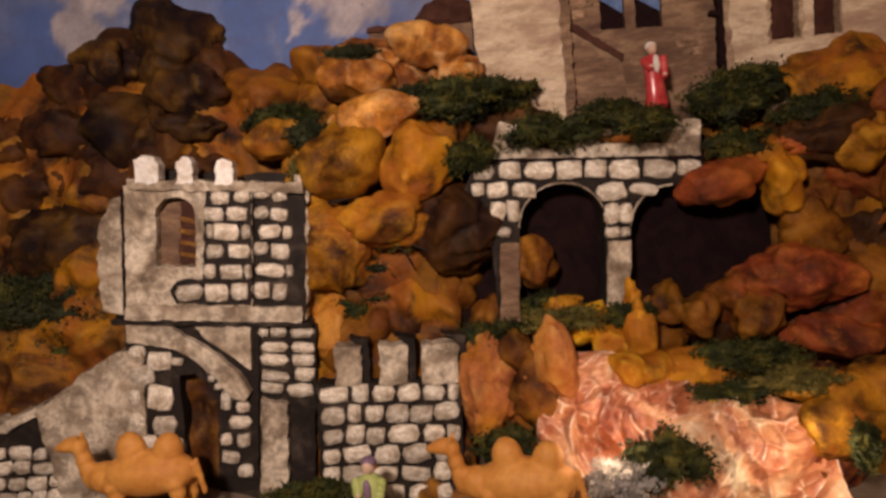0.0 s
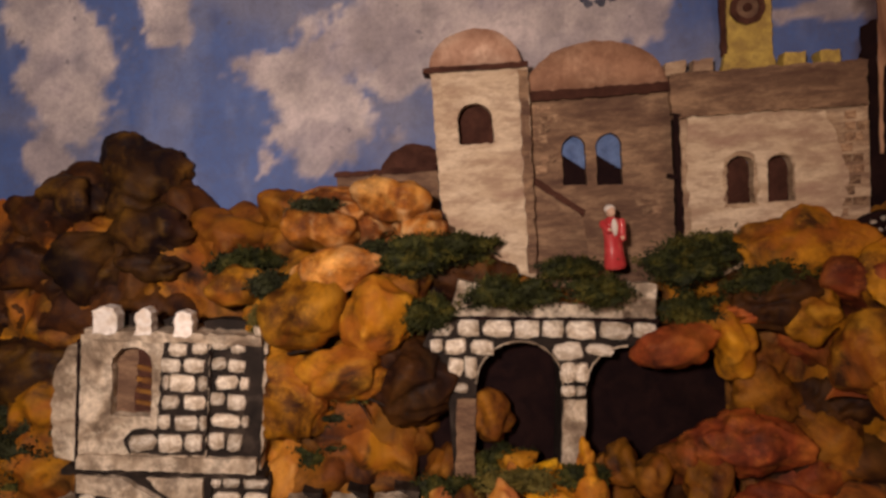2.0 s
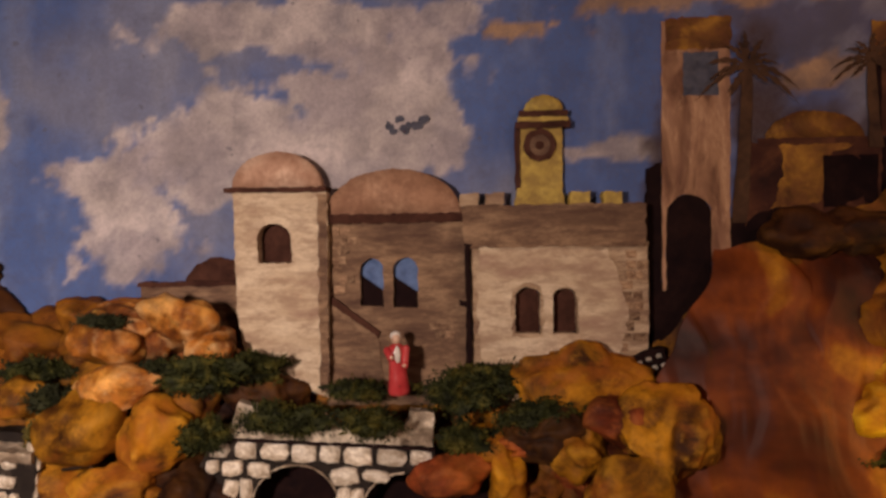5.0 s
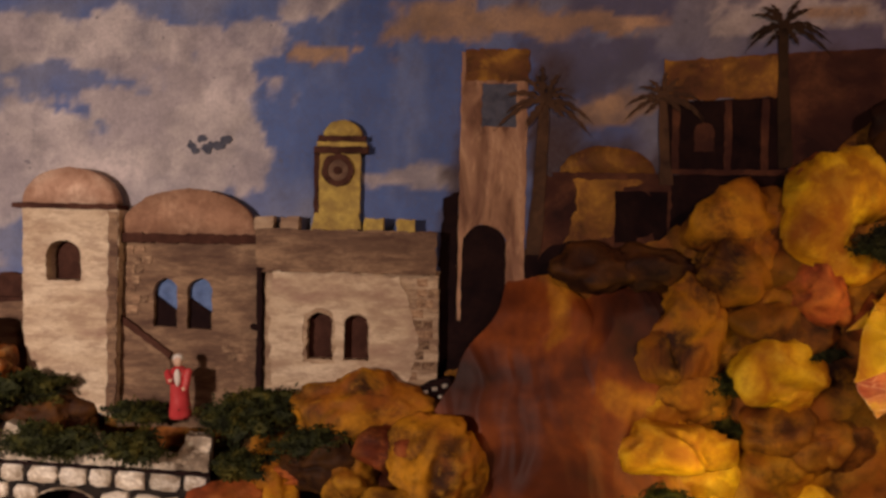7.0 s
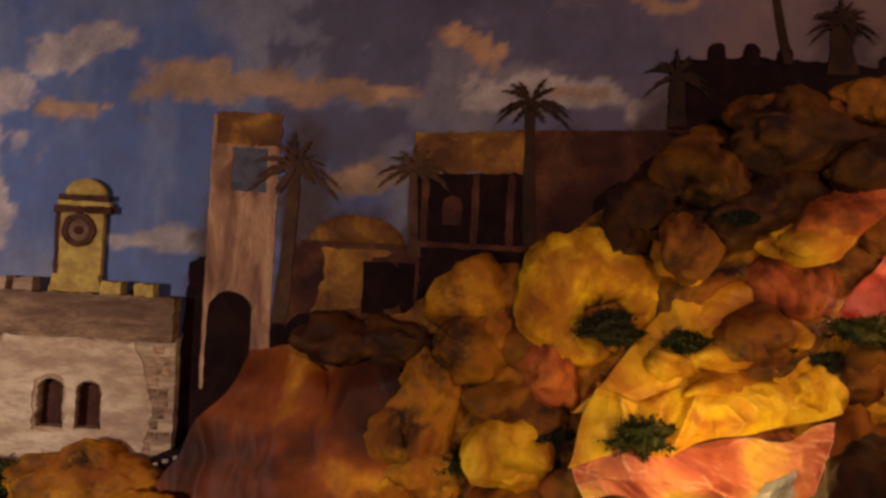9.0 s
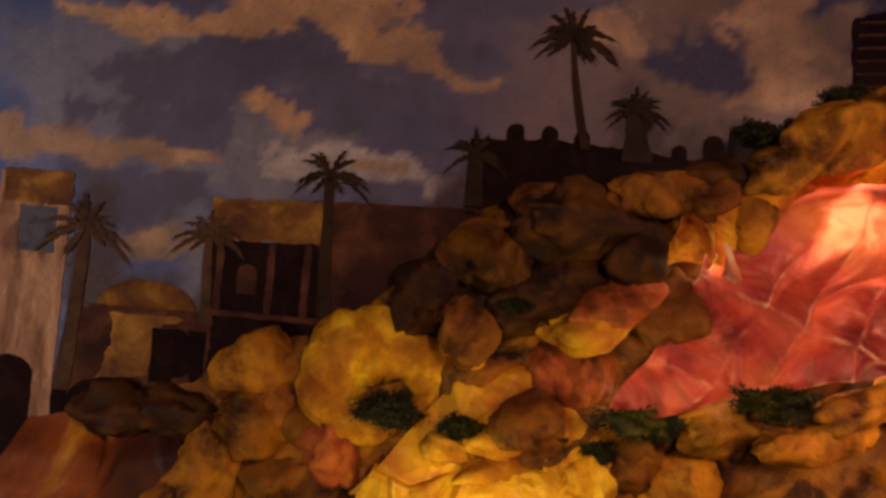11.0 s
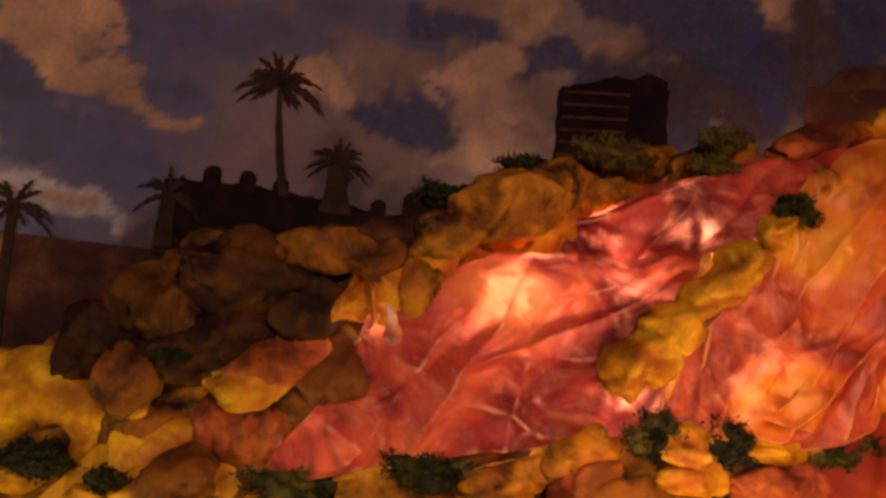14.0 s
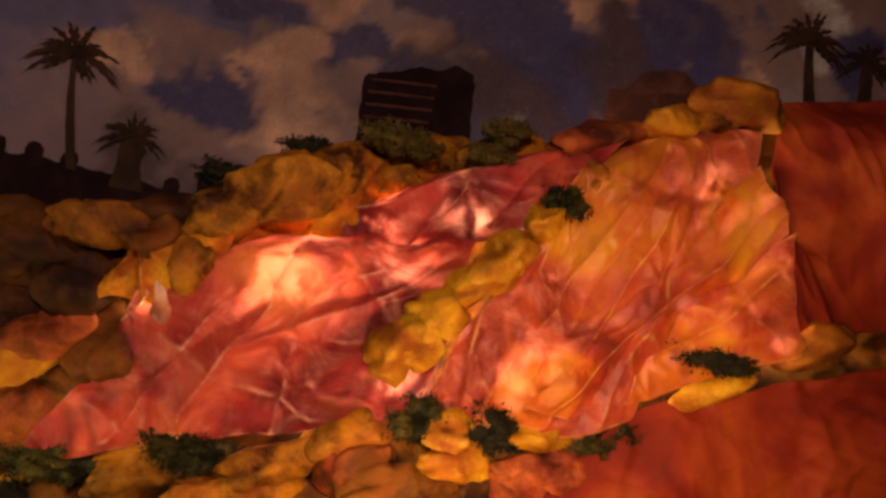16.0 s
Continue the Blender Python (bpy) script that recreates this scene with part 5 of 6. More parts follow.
def fill_rocks():
    """Smaller rubble on the hillside between the larger rocks, painted like its neighbours."""
    rnd = random.Random(77)
    big = [r for r in ALL_ROCKS if r[6] != 5]
    for n in range(170):
        x = rnd.uniform(-0.85, 1.02)
        v = rnd.uniform(0.03, 0.62)
        z = float(np.interp(x, HILL_X, HILL_Z)) - 0.62 * v
        if -0.30 < x < 0.09 and z < 0.20 or 0.20 < x < 0.44 and z > 0.16 or x < -0.44 and z < 0.20 or 0.36 < x < 0.54 and z > 0.32:
            continue
        near = min(big, key=lambda r: (r[0] - x) ** 2 + (r[2] - z) ** 2)
        tint = near[6] if rnd.random() < 0.75 else 2
        if (x < -0.6 or -0.05 < x < 0.25 and z < 0.19) and rnd.random() < 0.7:
            tint = 3
        s = rnd.uniform(0.018, 0.042)
        build_rock(x, back(x) - (0.012 + slope(x) * v), z, s * rnd.uniform(0.9, 1.4), s, rnd.uniform(-40, 40), tint, 900 + n)


fill_rocks()


# ---- crumpled paper rock sheets ----
def line_gap(u, v, line):
    """How far (u, v) lies from a fold line, and how far along it."""
    x0, y0, x1, y1 = line[:4]
    dx, dy = x1 - x0, y1 - y0
    k = min(1.0, max(0.0, ((u - x0) * dx + (v - y0) * dy) / (dx * dx + dy * dy)))
    return math.hypot(u - x0 - k * dx, v - y0 - k * dy)


def build_sheet(name, corners, amp, seed, material, label, nu=150, nv=110, ripple=(1.0, 1.0), wavy=0.015, grain=1.0, folds=(), tuck=0.0, slant=0.0, blur=0):
    """A sheet of painted paper between four corners, with long folds and crumpled facets; its top may be tucked in."""
    rnd = random.Random(seed)
    a, b, c, d = (Vector(p) for p in corners)
    out = (b - a).cross(d - a).normalized()
    if out.y > 0:
        out = -out
    tilts = {}
    along = (b - a).normalized()
    across = along.cross(out).normalized()
    ca, sa = math.cos(radians(slant)), math.sin(radians(slant))
    high, spots = np.zeros((nv, nu)), []
    for j in range(nv):
        v = j / (nv - 1)
        for i in range(nu):
            u = i / (nu - 1)
            p = a.lerp(b, u).lerp(d.lerp(c, u), v)
            s, t = (p - a).dot(along), (p - a).dot(across)
            s, t = s * ca + t * sa, t * ca - s * sa
            w = Vector((s * 11, t * 11, seed))
            s2, t2 = s + 0.022 * noise.noise(w), t + 0.022 * noise.noise(w + Vector((50, 0, 0)))
            s2, t2 = s2 * ripple[0], t2 * ripple[1]
            h = 0.0
            for size, weight in ((0.10 / grain, 1.0), (0.045 / grain, 0.34), (0.019 / grain, 0.11)):
                q = Vector((s2 / size, t2 / size, seed + 0.37))
                dist, pts = noise.voronoi(q)
                key = (round(pts[0].x, 3), round(pts[0].y, 3), size)
                if key not in tilts:
                    tilts[key] = (rnd.uniform(-1, 1), rnd.uniform(-1, 1))
                ridge = min(dist[1] - dist[0], 0.55)
                lean = (q.x - pts[0].x) * tilts[key][0] + (q.y - pts[0].y) * tilts[key][1]
                h += weight * (0.55 - 1.7 * ridge + 1.9 * lean * min(1.0, ridge * 3.5))
            big = noise.noise(Vector((s * 6, t * 6, seed + 3.3)))
            swell = 1.6 * math.sin(math.pi * u) * math.sin(math.pi * v)
            h = amp * (h + 1.2 * big + swell)
            for line in folds:
                h += line[4] * math.exp(-line_gap(u + 0.05 * noise.noise(w * 0.7), v + 0.05 * noise.noise(w * 0.7 + Vector((7, 7, 0))), line) / line[5])
            high[j, i] = h
            side = along * wavy * noise.noise(Vector((t * 16, seed, 1))) + (d - a).normalized() * wavy * noise.noise(Vector((s * 16, seed, 7)))
            side.y += tuck * step_up(v, 0.86, 1.0)
            spots.append(p + side)
    for _ in range(blur):
        wide = np.pad(high, 1, mode="edge")
        high = (wide[1:-1, 1:-1] * 2 + wide[:-2, 1:-1] + wide[2:, 1:-1] + wide[1:-1, :-2] + wide[1:-1, 2:]) / 6
    verts = [tuple(p + out * float(h)) for p, h in zip(spots, high.ravel())]
    faces = [(j * nu + i, j * nu + i + 1, (j + 1) * nu + i + 1, (j + 1) * nu + i) for j in range(nv - 1) for i in range(nu - 1)]
    me = bpy.data.meshes.new(name)
    me.from_pydata(verts, [], faces)
    me.materials.append(material)
    me.polygons.foreach_set("use_smooth", [True] * len(me.polygons))
    ob = new(name, me)
    ob.modifiers.new("paper", "SOLIDIFY").thickness = 0.0012
    return tagged(ob, label, "paper rock", "crumpled paper rock sheets")


build_sheet("paper_rock_sheet", [(0.920, 0.910, 0.451), (1.290, 0.812, 0.568), (1.314, 0.808, 0.768), (1.038, 0.868, 0.703)], 0.012, 2, PAPER_PINK, "large crumpled rose-red paper sheet glowing from behind", 220, 170, (0.55, 1.0), tuck=0.05, slant=38, folds=[(0.42, 1, 0.4, 0.08, 0.0169, 0.05), (0.45, 0.97, 0.85, 0.88, 0.0104, 0.05), (0.42, 0.45, 0.95, 0.8, 0.0117, 0.06), (0.62, 0.75, 0.98, 0.95, 0.0091, 0.04), (0.22, 0.05, 0.3, 0.7, 0.0091, 0.05), (0.2, 0.3, 0.36, 0.55, -0.0104, 0.07), (0.55, 0.12, 0.92, 0.45, -0.0104, 0.1), (0.55, 0.62, 0.75, 0.7, -0.0078, 0.06)], blur=2)
build_sheet("paper_rock_sheet", [(1.190, 0.850, 0.680), (1.366, 0.786, 0.772), (1.462, 0.786, 0.905), (1.180, 0.850, 0.762)], 0.010, 3, PAPER_PINK, "crumpled rose paper sheet along the ridge with a bright rim", 200, 90, (0.5, 1.1), tuck=0.05, slant=25, folds=[(0.05, 0.9, 0.95, 0.93, 0.0091, 0.06), (0.3, 0.1, 0.45, 0.9, 0.0078, 0.04), (0.55, 0, 0.75, 0.8, -0.0078, 0.1)], blur=2)


def build_curl(label, spine, width, seed):
    """A twisted strip of stiff paper along a bent spine, tapering to its ends."""
    bm = bmesh.new()
    pts = [Vector(p) for p in spine]
    n, rows = 26, []
    for i in range(n + 1):
        f = i / n * (len(pts) - 1)
        k = min(int(f), len(pts) - 2)
        p = pts[k].lerp(pts[k + 1], f - k)
        w = width * (0.25 + 0.75 * math.sin(math.pi * (0.12 + 0.80 * i / n)))
        a = 0.9 * math.sin(5.0 * i / n + seed)
        side = Vector((math.cos(a), -math.sin(a) * 0.7, 0.25 * math.sin(3.0 * i / n)))
        bend = 0.0012 * noise.noise(p * 160)
        rows.append([bm.verts.new(p + side * w * u + Vector((0, -0.0035 * (1 - u * u) + bend, 0))) for u in (-1, -0.5, 0, 0.5, 1)])
    for a, b in zip(rows, rows[1:]):
        for q in range(4):
            bm.faces.new((a[q], a[q + 1], b[q + 1], b[q]))
    ob = new("paper_curl", mesh_of("paper_curl", bm, PAPER_PEACH, True))
    ob.modifiers.new("paper", "SOLIDIFY").thickness = 0.001
    return tagged(ob, label, "paper scrap", "paper curls")


build_curl("bright peach paper curl standing at the sheet's edge", [(1.036, 0.868, 0.580), (1.028, 0.867, 0.610), (1.025, 0.868, 0.635), (1.015, 0.872, 0.658)], 0.0095, 1)
build_curl("thin glowing paper spike beside the standing curl", [(0.992, 0.878, 0.604), (1.006, 0.873, 0.622), (1.012, 0.872, 0.634), (1.002, 0.876, 0.648)], 0.0035, 2)

build_sheet("paper_rock_sheet", [(1.272, 0.818, 0.550), (1.477, 0.772, 0.590), (1.599, 0.754, 0.956), (1.412, 0.782, 0.876)], 0.012, 4, PAPER_ORANGE, "broad crumpled red and orange paper sheet rising to the ridge", 190, 230, (1.0, 0.7), tuck=0.05, slant=8, folds=[(0.3, 0.05, 0.42, 0.95, 0.00702, 0.05), (0.62, 0.02, 0.6, 0.85, 0.0078, 0.05), (0.85, 0.05, 0.85, 0.75, 0.00546, 0.05), (0.48, 0.15, 0.5, 0.7, -0.00702, 0.06), (0.12, 0.05, 0.15, 0.7, -0.00468, 0.06), (0.74, 0.1, 0.75, 0.9, -0.00546, 0.05)], blur=2)
build_sheet("paper_rock_sheet", [(1.373, 0.782, 0.596), (1.418, 0.774, 0.588), (1.607, 0.739, 0.805), (1.571, 0.739, 0.878)], 0.012, 9, PAPER_ORANGE, "bright orange paper fold running down the slope", 90, 180, (1.0, 0.5), 0.010, slant=10, folds=[(0.5, 0.05, 0.55, 0.95, 0.0104, 0.12)], blur=2)
build_sheet("paper_rock_sheet", [(1.470, 0.767, 0.612), (1.640, 0.742, 0.691), (1.612, 0.744, 0.807), (1.497, 0.762, 0.700)], 0.011, 3, PAPER_ORANGE, "glowing fold of orange paper below the ridge", 130, 90, (0.6, 1.0), slant=35, folds=[(0.1, 0.6, 0.95, 0.8, 0.0078, 0.06)], blur=2)
build_sheet("paper_rock_sheet", [(0.995, 0.886, 0.633), (1.190, 0.868, 0.728), (1.280, 0.872, 0.822), (1.097, 0.878, 0.770)], 0.013, 31, PAPER_OCHRE, "crumpled ochre and rust paper mass along the ridge", 150, 90, (0.8, 1.0), 0.02, 1.5, slant=30, tuck=0.02)
build_sheet("paper_rock_sheet", [(0.667, 0.952, 0.351), (0.770, 0.930, 0.380), (0.880, 0.926, 0.503), (0.813, 0.940, 0.529)], 0.007, 33, PAPER_GOLD, "large folded yellow ochre paper plate on the slope", 120, 150, (1.0, 0.6), 0.016, 1.2, slant=10, tuck=0.02, blur=2)
build_sheet("paper_rock_sheet", [(0.660, 0.930, 0.299), (0.921, 0.884, 0.372), (0.918, 0.905, 0.408), (0.690, 0.942, 0.385)], 0.008, 41, PAPER_GOLD, "ruffled bright yellow paper shelf lit by a near bulb", 170, 80, (1.0, 0.8), 0.02, 1.6, tuck=0.02, blur=1)
build_sheet("paper_rock_sheet", [(0.678, 0.922, 0.266), (0.892, 0.882, 0.280), (0.924, 0.892, 0.362), (0.662, 0.932, 0.312)], 0.009, 43, PAPER_ROSE, "ruffled rose paper hem under the yellow shelf", 170, 80, (0.6, 1.4), 0.02, 1.5, slant=20, blur=1)
build_sheet("paper_rock_sheet", [(0.942, 0.892, 0.605), (1.047, 0.869, 0.642), (1.086, 0.865, 0.721), (0.982, 0.894, 0.685)], 0.01, 37, PAPER_OCHRE, "crumpled rust ochre paper plate beside the rose sheet", 90, 80, (1.0, 1.0), 0.02, 1.5)
build_sheet("paper_rock_sheet", [(1.617, 0.761, 0.697), (1.821, 0.719, 0.745), (1.808, 0.729, 1.005), (1.599, 0.760, 0.950)], 0.01, 4, PAPER_RED, "draped dark red paper sheet beside the ridge", 150, 120, (0.35, 1.2), slant=75, tuck=0.03)
build_sheet("paper_rock_sheet", [(1.324, 0.780, 0.412), (2.021, 0.660, 0.521), (1.965, 0.686, 0.780), (1.477, 0.775, 0.601)], 0.008, 5, PAPER_RED, "smooth red-brown paper apron at the hill's foot")
build_sheet("paper_rock_sheet", [(0.135, 0.935, 0.090), (0.520, 0.940, 0.095), (0.470, 1.006, 0.402), (0.312, 1.014, 0.398)], 0.010, 6, PAPER_BROWN, "brown, rust and gold paper drape hanging like a smooth cliff", 150, 160, (1.2, 0.28), 0.022, blur=2, tuck=0.02)
build_sheet("paper_rock_sheet", [(-0.250, 0.886, -0.176), (0.068, 0.868, -0.180), (0.053, 0.898, -0.077), (-0.198, 0.936, -0.015)], 0.012, 7, PAPER_PEACH, "crumpled peach paper rocks brightly lit by a lamp below", 230, 150, (1.0, 1.0), 0.015, 1.9)


# ---- moss ----
BUSHES_A = [
    (-0.284, 0.966, 0.264, 0.056, 0.019, 0),
    (-0.234, 0.996, 0.269, 0.029, 0.013, 0),
    (-0.187, 0.956, 0.217, 0.049, 0.022, 0),
    (-0.092, 0.945, 0.215, 0.036, 0.018, 0),
    (0.012, 0.990, 0.235, 0.047, 0.026, 0),
    (-0.113, 1.005, 0.236, 0.036, 0.013, 0),
    (0.100, 0.974, 0.215, 0.053, 0.022, 0),
    (-0.280, 0.956, 0.198, 0.034, 0.019, 0),
    (0.013, 0.980, 0.185, 0.038, 0.019, 0),
    (-0.262, 0.966, 0.000, 0.053, 0.019, 0),
    (-0.203, 0.976, 0.025, 0.035, 0.016, 0),
    (-0.008, 0.912, -0.030, 0.052, 0.017, 0),
    (-0.024, 0.903, -0.062, 0.048, 0.012, 0),
    (-0.112, 0.855, -0.109, 0.041, 0.027, 0),
    (-0.158, 0.845, -0.122, 0.032, 0.019, 1),
    (-0.267, 0.866, -0.089, 0.034, 0.016, 0),
]
BUSHES_B = [
    (-0.813, 0.988, 0.073, 0.075, 0.034, 0),
    (-0.800, 0.988, 0.023, 0.068, 0.020, 0),
    (-0.407, 0.977, 0.042, 0.045, 0.016, 0),
    (0.066, 0.847, -0.104, 0.010, 0.024, 0),
    (-0.455, 0.857, -0.121, 0.051, 0.012, 0),
    (-0.487, 0.997, 0.265, 0.045, 0.016, 0),
    (0.733, 0.929, 0.336, 0.032, 0.021, 0),
    (0.549, 0.984, 0.284, 0.031, 0.015, 0),
    (0.701, 0.939, 0.445, 0.033, 0.018, 2),
    (0.777, 0.923, 0.436, 0.020, 0.012, 0),
    (0.875, 0.912, 0.433, 0.014, 0.009, 0),
    (0.554, 0.981, 0.234, 0.035, 0.016, 0),
    (0.461, 0.953, 0.167, 0.043, 0.015, 0),
    (0.914, 0.913, 0.421, 0.032, 0.014, 2),
    (0.031, 0.989, 0.252, 0.048, 0.019, 0),
    (-0.235, 1.006, 0.264, 0.040, 0.017, 0),
]
BUSHES_C = [
    (1.383, 0.780, 0.797, 0.025, 0.014, 0),
    (1.486, 0.772, 0.581, 0.030, 0.014, 0),
    (1.564, 0.756, 0.672, 0.047, 0.014, 0),
    (1.291, 0.813, 0.562, 0.036, 0.022, 0),
    (1.357, 0.803, 0.565, 0.031, 0.025, 2),
    (1.081, 0.858, 0.493, 0.046, 0.020, 0),
    (0.961, 0.890, 0.459, 0.052, 0.017, 0),
    (1.224, 0.844, 0.833, 0.043, 0.016, 3),
    (1.324, 0.821, 0.861, 0.024, 0.013, 3),
    (1.138, 0.866, 0.805, 0.032, 0.012, 2),
    (1.055, 0.885, 0.765, 0.029, 0.012, 2),
    (-0.783, 0.983, 0.061, 0.078, 0.037, 2),
    (-0.822, 0.998, 0.099, 0.042, 0.020, 2),
    (-0.190, 0.931, 0.018, 0.039, 0.012, 3),
    (0.026, 0.889, -0.050, 0.041, 0.012, 3),
    (-0.117, 0.945, 0.015, 0.027, 0.011, 0),
]
BUSHES_D = [
    (-0.366, 0.966, 0.117, 0.022, 0.013, 3),
    (-0.408, 0.972, 0.089, 0.029, 0.013, 2),
    (-0.454, 0.957, 0.201, 0.025, 0.013, 3),
    (1.313, 0.809, 0.831, 0.026, 0.011, 3),
    (1.221, 0.834, 0.832, 0.037, 0.011, 3),
    (0.645, 0.965, 0.324, 0.022, 0.012, 2),
    (0.820, 0.904, 0.567, 0.017, 0.008, 2),
    (1.459, 0.775, 0.567, 0.025, 0.013, 0),
    (1.555, 0.743, 0.670, 0.041, 0.013, 2),
    (-0.396, 0.978, 0.322, 0.030, 0.010, 2),
    (-0.287, 0.984, 0.252, 0.036, 0.014, 2),
    (-0.238, 1.004, 0.263, 0.030, 0.014, 2),
    (-0.449, 0.964, 0.239, 0.028, 0.014, 2),
    (-0.301, 0.968, 0.192, 0.024, 0.013, 3),
    (-0.337, 0.968, 0.272, 0.026, 0.008, 2),
    (0.730, 0.908, 0.338, 0.032, 0.020, 0),
]

MOSS_KIND = [(MOSS, "green"), (MOSS_GREY, "pale grey"), (MOSS_DARK, "dark green"), (MOSS_YELLOW, "olive")]


def build_bush(x, y, z, sx, sz, kind, seed):
    """A clump of moss: hundreds of tiny tufts round a lumpy heart."""
    rnd = random.Random(seed)
    bm = bmesh.new()
    sy = 0.6 * min(sx, sz) + 0.006
    bmesh.ops.create_icosphere(bm, subdivisions=3, radius=1)
    for v in bm.verts:
        k = 0.72 + 0.75 * noise.noise(v.co * 1.9 + Vector((seed, 0, 0)))
        v.co = Vector((v.co.x * sx * k, v.co.y * sy * k, v.co.z * sz * k))
    count = int(900 + 1200000 * sx * sz)
    for _ in range(count):
        d = Vector((rnd.gauss(0, 1), rnd.gauss(0, 1), rnd.gauss(0, 1))).normalized()
        k = 0.72 + 0.75 * noise.noise(d * 1.9 + Vector((seed, 0, 0))) + abs(rnd.gauss(0, 0.16)) - 0.05
        c = Vector((d.x * sx * k, d.y * sy * k, d.z * sz * k))
        s = rnd.uniform(0.0016, 0.0038)
        e = (d + Vector((rnd.gauss(0, 0.7), rnd.gauss(0, 0.7), rnd.gauss(0, 0.7)))).normalized() * s
        f = e.orthogonal().normalized() * s * 0.5
        g = e.cross(f).normalized() * s * 0.5
        vs = [bm.verts.new(c + q) for q in (-f, f, e * 1.3, g)]
        bm.faces.new((vs[0], vs[1], vs[2]))
        bm.faces.new((vs[1], vs[3], vs[2]))
    m, word = MOSS_KIND[kind]
    ob = new("moss_clump", mesh_of("moss_clump", bm, m))
    ob.location = (x, y, z)
    return tagged(ob, f"{word} dried moss clump stuck between the rocks", "moss", "moss clumps")


for n, row in enumerate(BUSHES_A + BUSHES_B + BUSHES_C + BUSHES_D):
    build_bush(*row, 500 + n)


# ---- stone pieces ----
def stone_mesh(seed):
    bm = bmesh.new()
    bmesh.ops.create_cube(bm, size=2)
    bmesh.ops.subdivide_edges(bm, edges=bm.edges[:], cuts=1, use_grid_fill=True)
    rnd = random.Random(seed)
    for v in bm.verts:
        far = sum(abs(abs(c) - 1) < 0.01 for c in v.co)
        v.co *= {1: 1.0, 2: 0.91, 3: 0.76}[far]
        v.co += Vector((rnd.uniform(-1, 1), rnd.uniform(-1, 1), rnd.uniform(-1, 1))) * 0.15
    return mesh_of("stone", bm, STONE_PIECE, True)


STONES = [stone_mesh(s) for s in range(8)]


def lay_stone(parent, x, z, w, h, d, rnd, thick=0.006):
    """One stone of a course, at (x, z) of the wall's face, which lies at depth d in the wall's frame."""
    ob = new("stone", rnd.choice(STONES))
    ob.parent = parent
    tilt = rnd.uniform(-8, 8)
    ob.matrix_basis = Matrix.LocRotScale((x, -d, z), Euler((0, radians(tilt), 0)), (w / 2, thick, h / 2))
    return ob


def courses(parent, x0, x1, z0, z1, rows, length, d, seed, skip=lambda x, z: False, fill=0.88):
    """Rows of uneven stones over a face."""
    rnd = random.Random(seed)
    h = (z1 - z0) / rows
    for r in range(rows):
        z, x = z0 + (r + 0.5) * h, x0 + (0 if r % 2 else -0.4 * length * rnd.random())
        while x < x1 - 0.2 * length:
            w = length * rnd.uniform(0.62, 1.4)
            a, b = max(x, x0), min(x + w, x1)
            if b - a > 0.35 * length and not skip((a + b) / 2, z):
                lay_stone(parent, (a + b) / 2 + rnd.uniform(-1, 1) * 0.0006, z + rnd.uniform(-1, 1) * 0.0016, (b - a) * rnd.uniform(0.78, 0.93), h * fill * rnd.uniform(0.80, 1.06), d, rnd)
            x += w


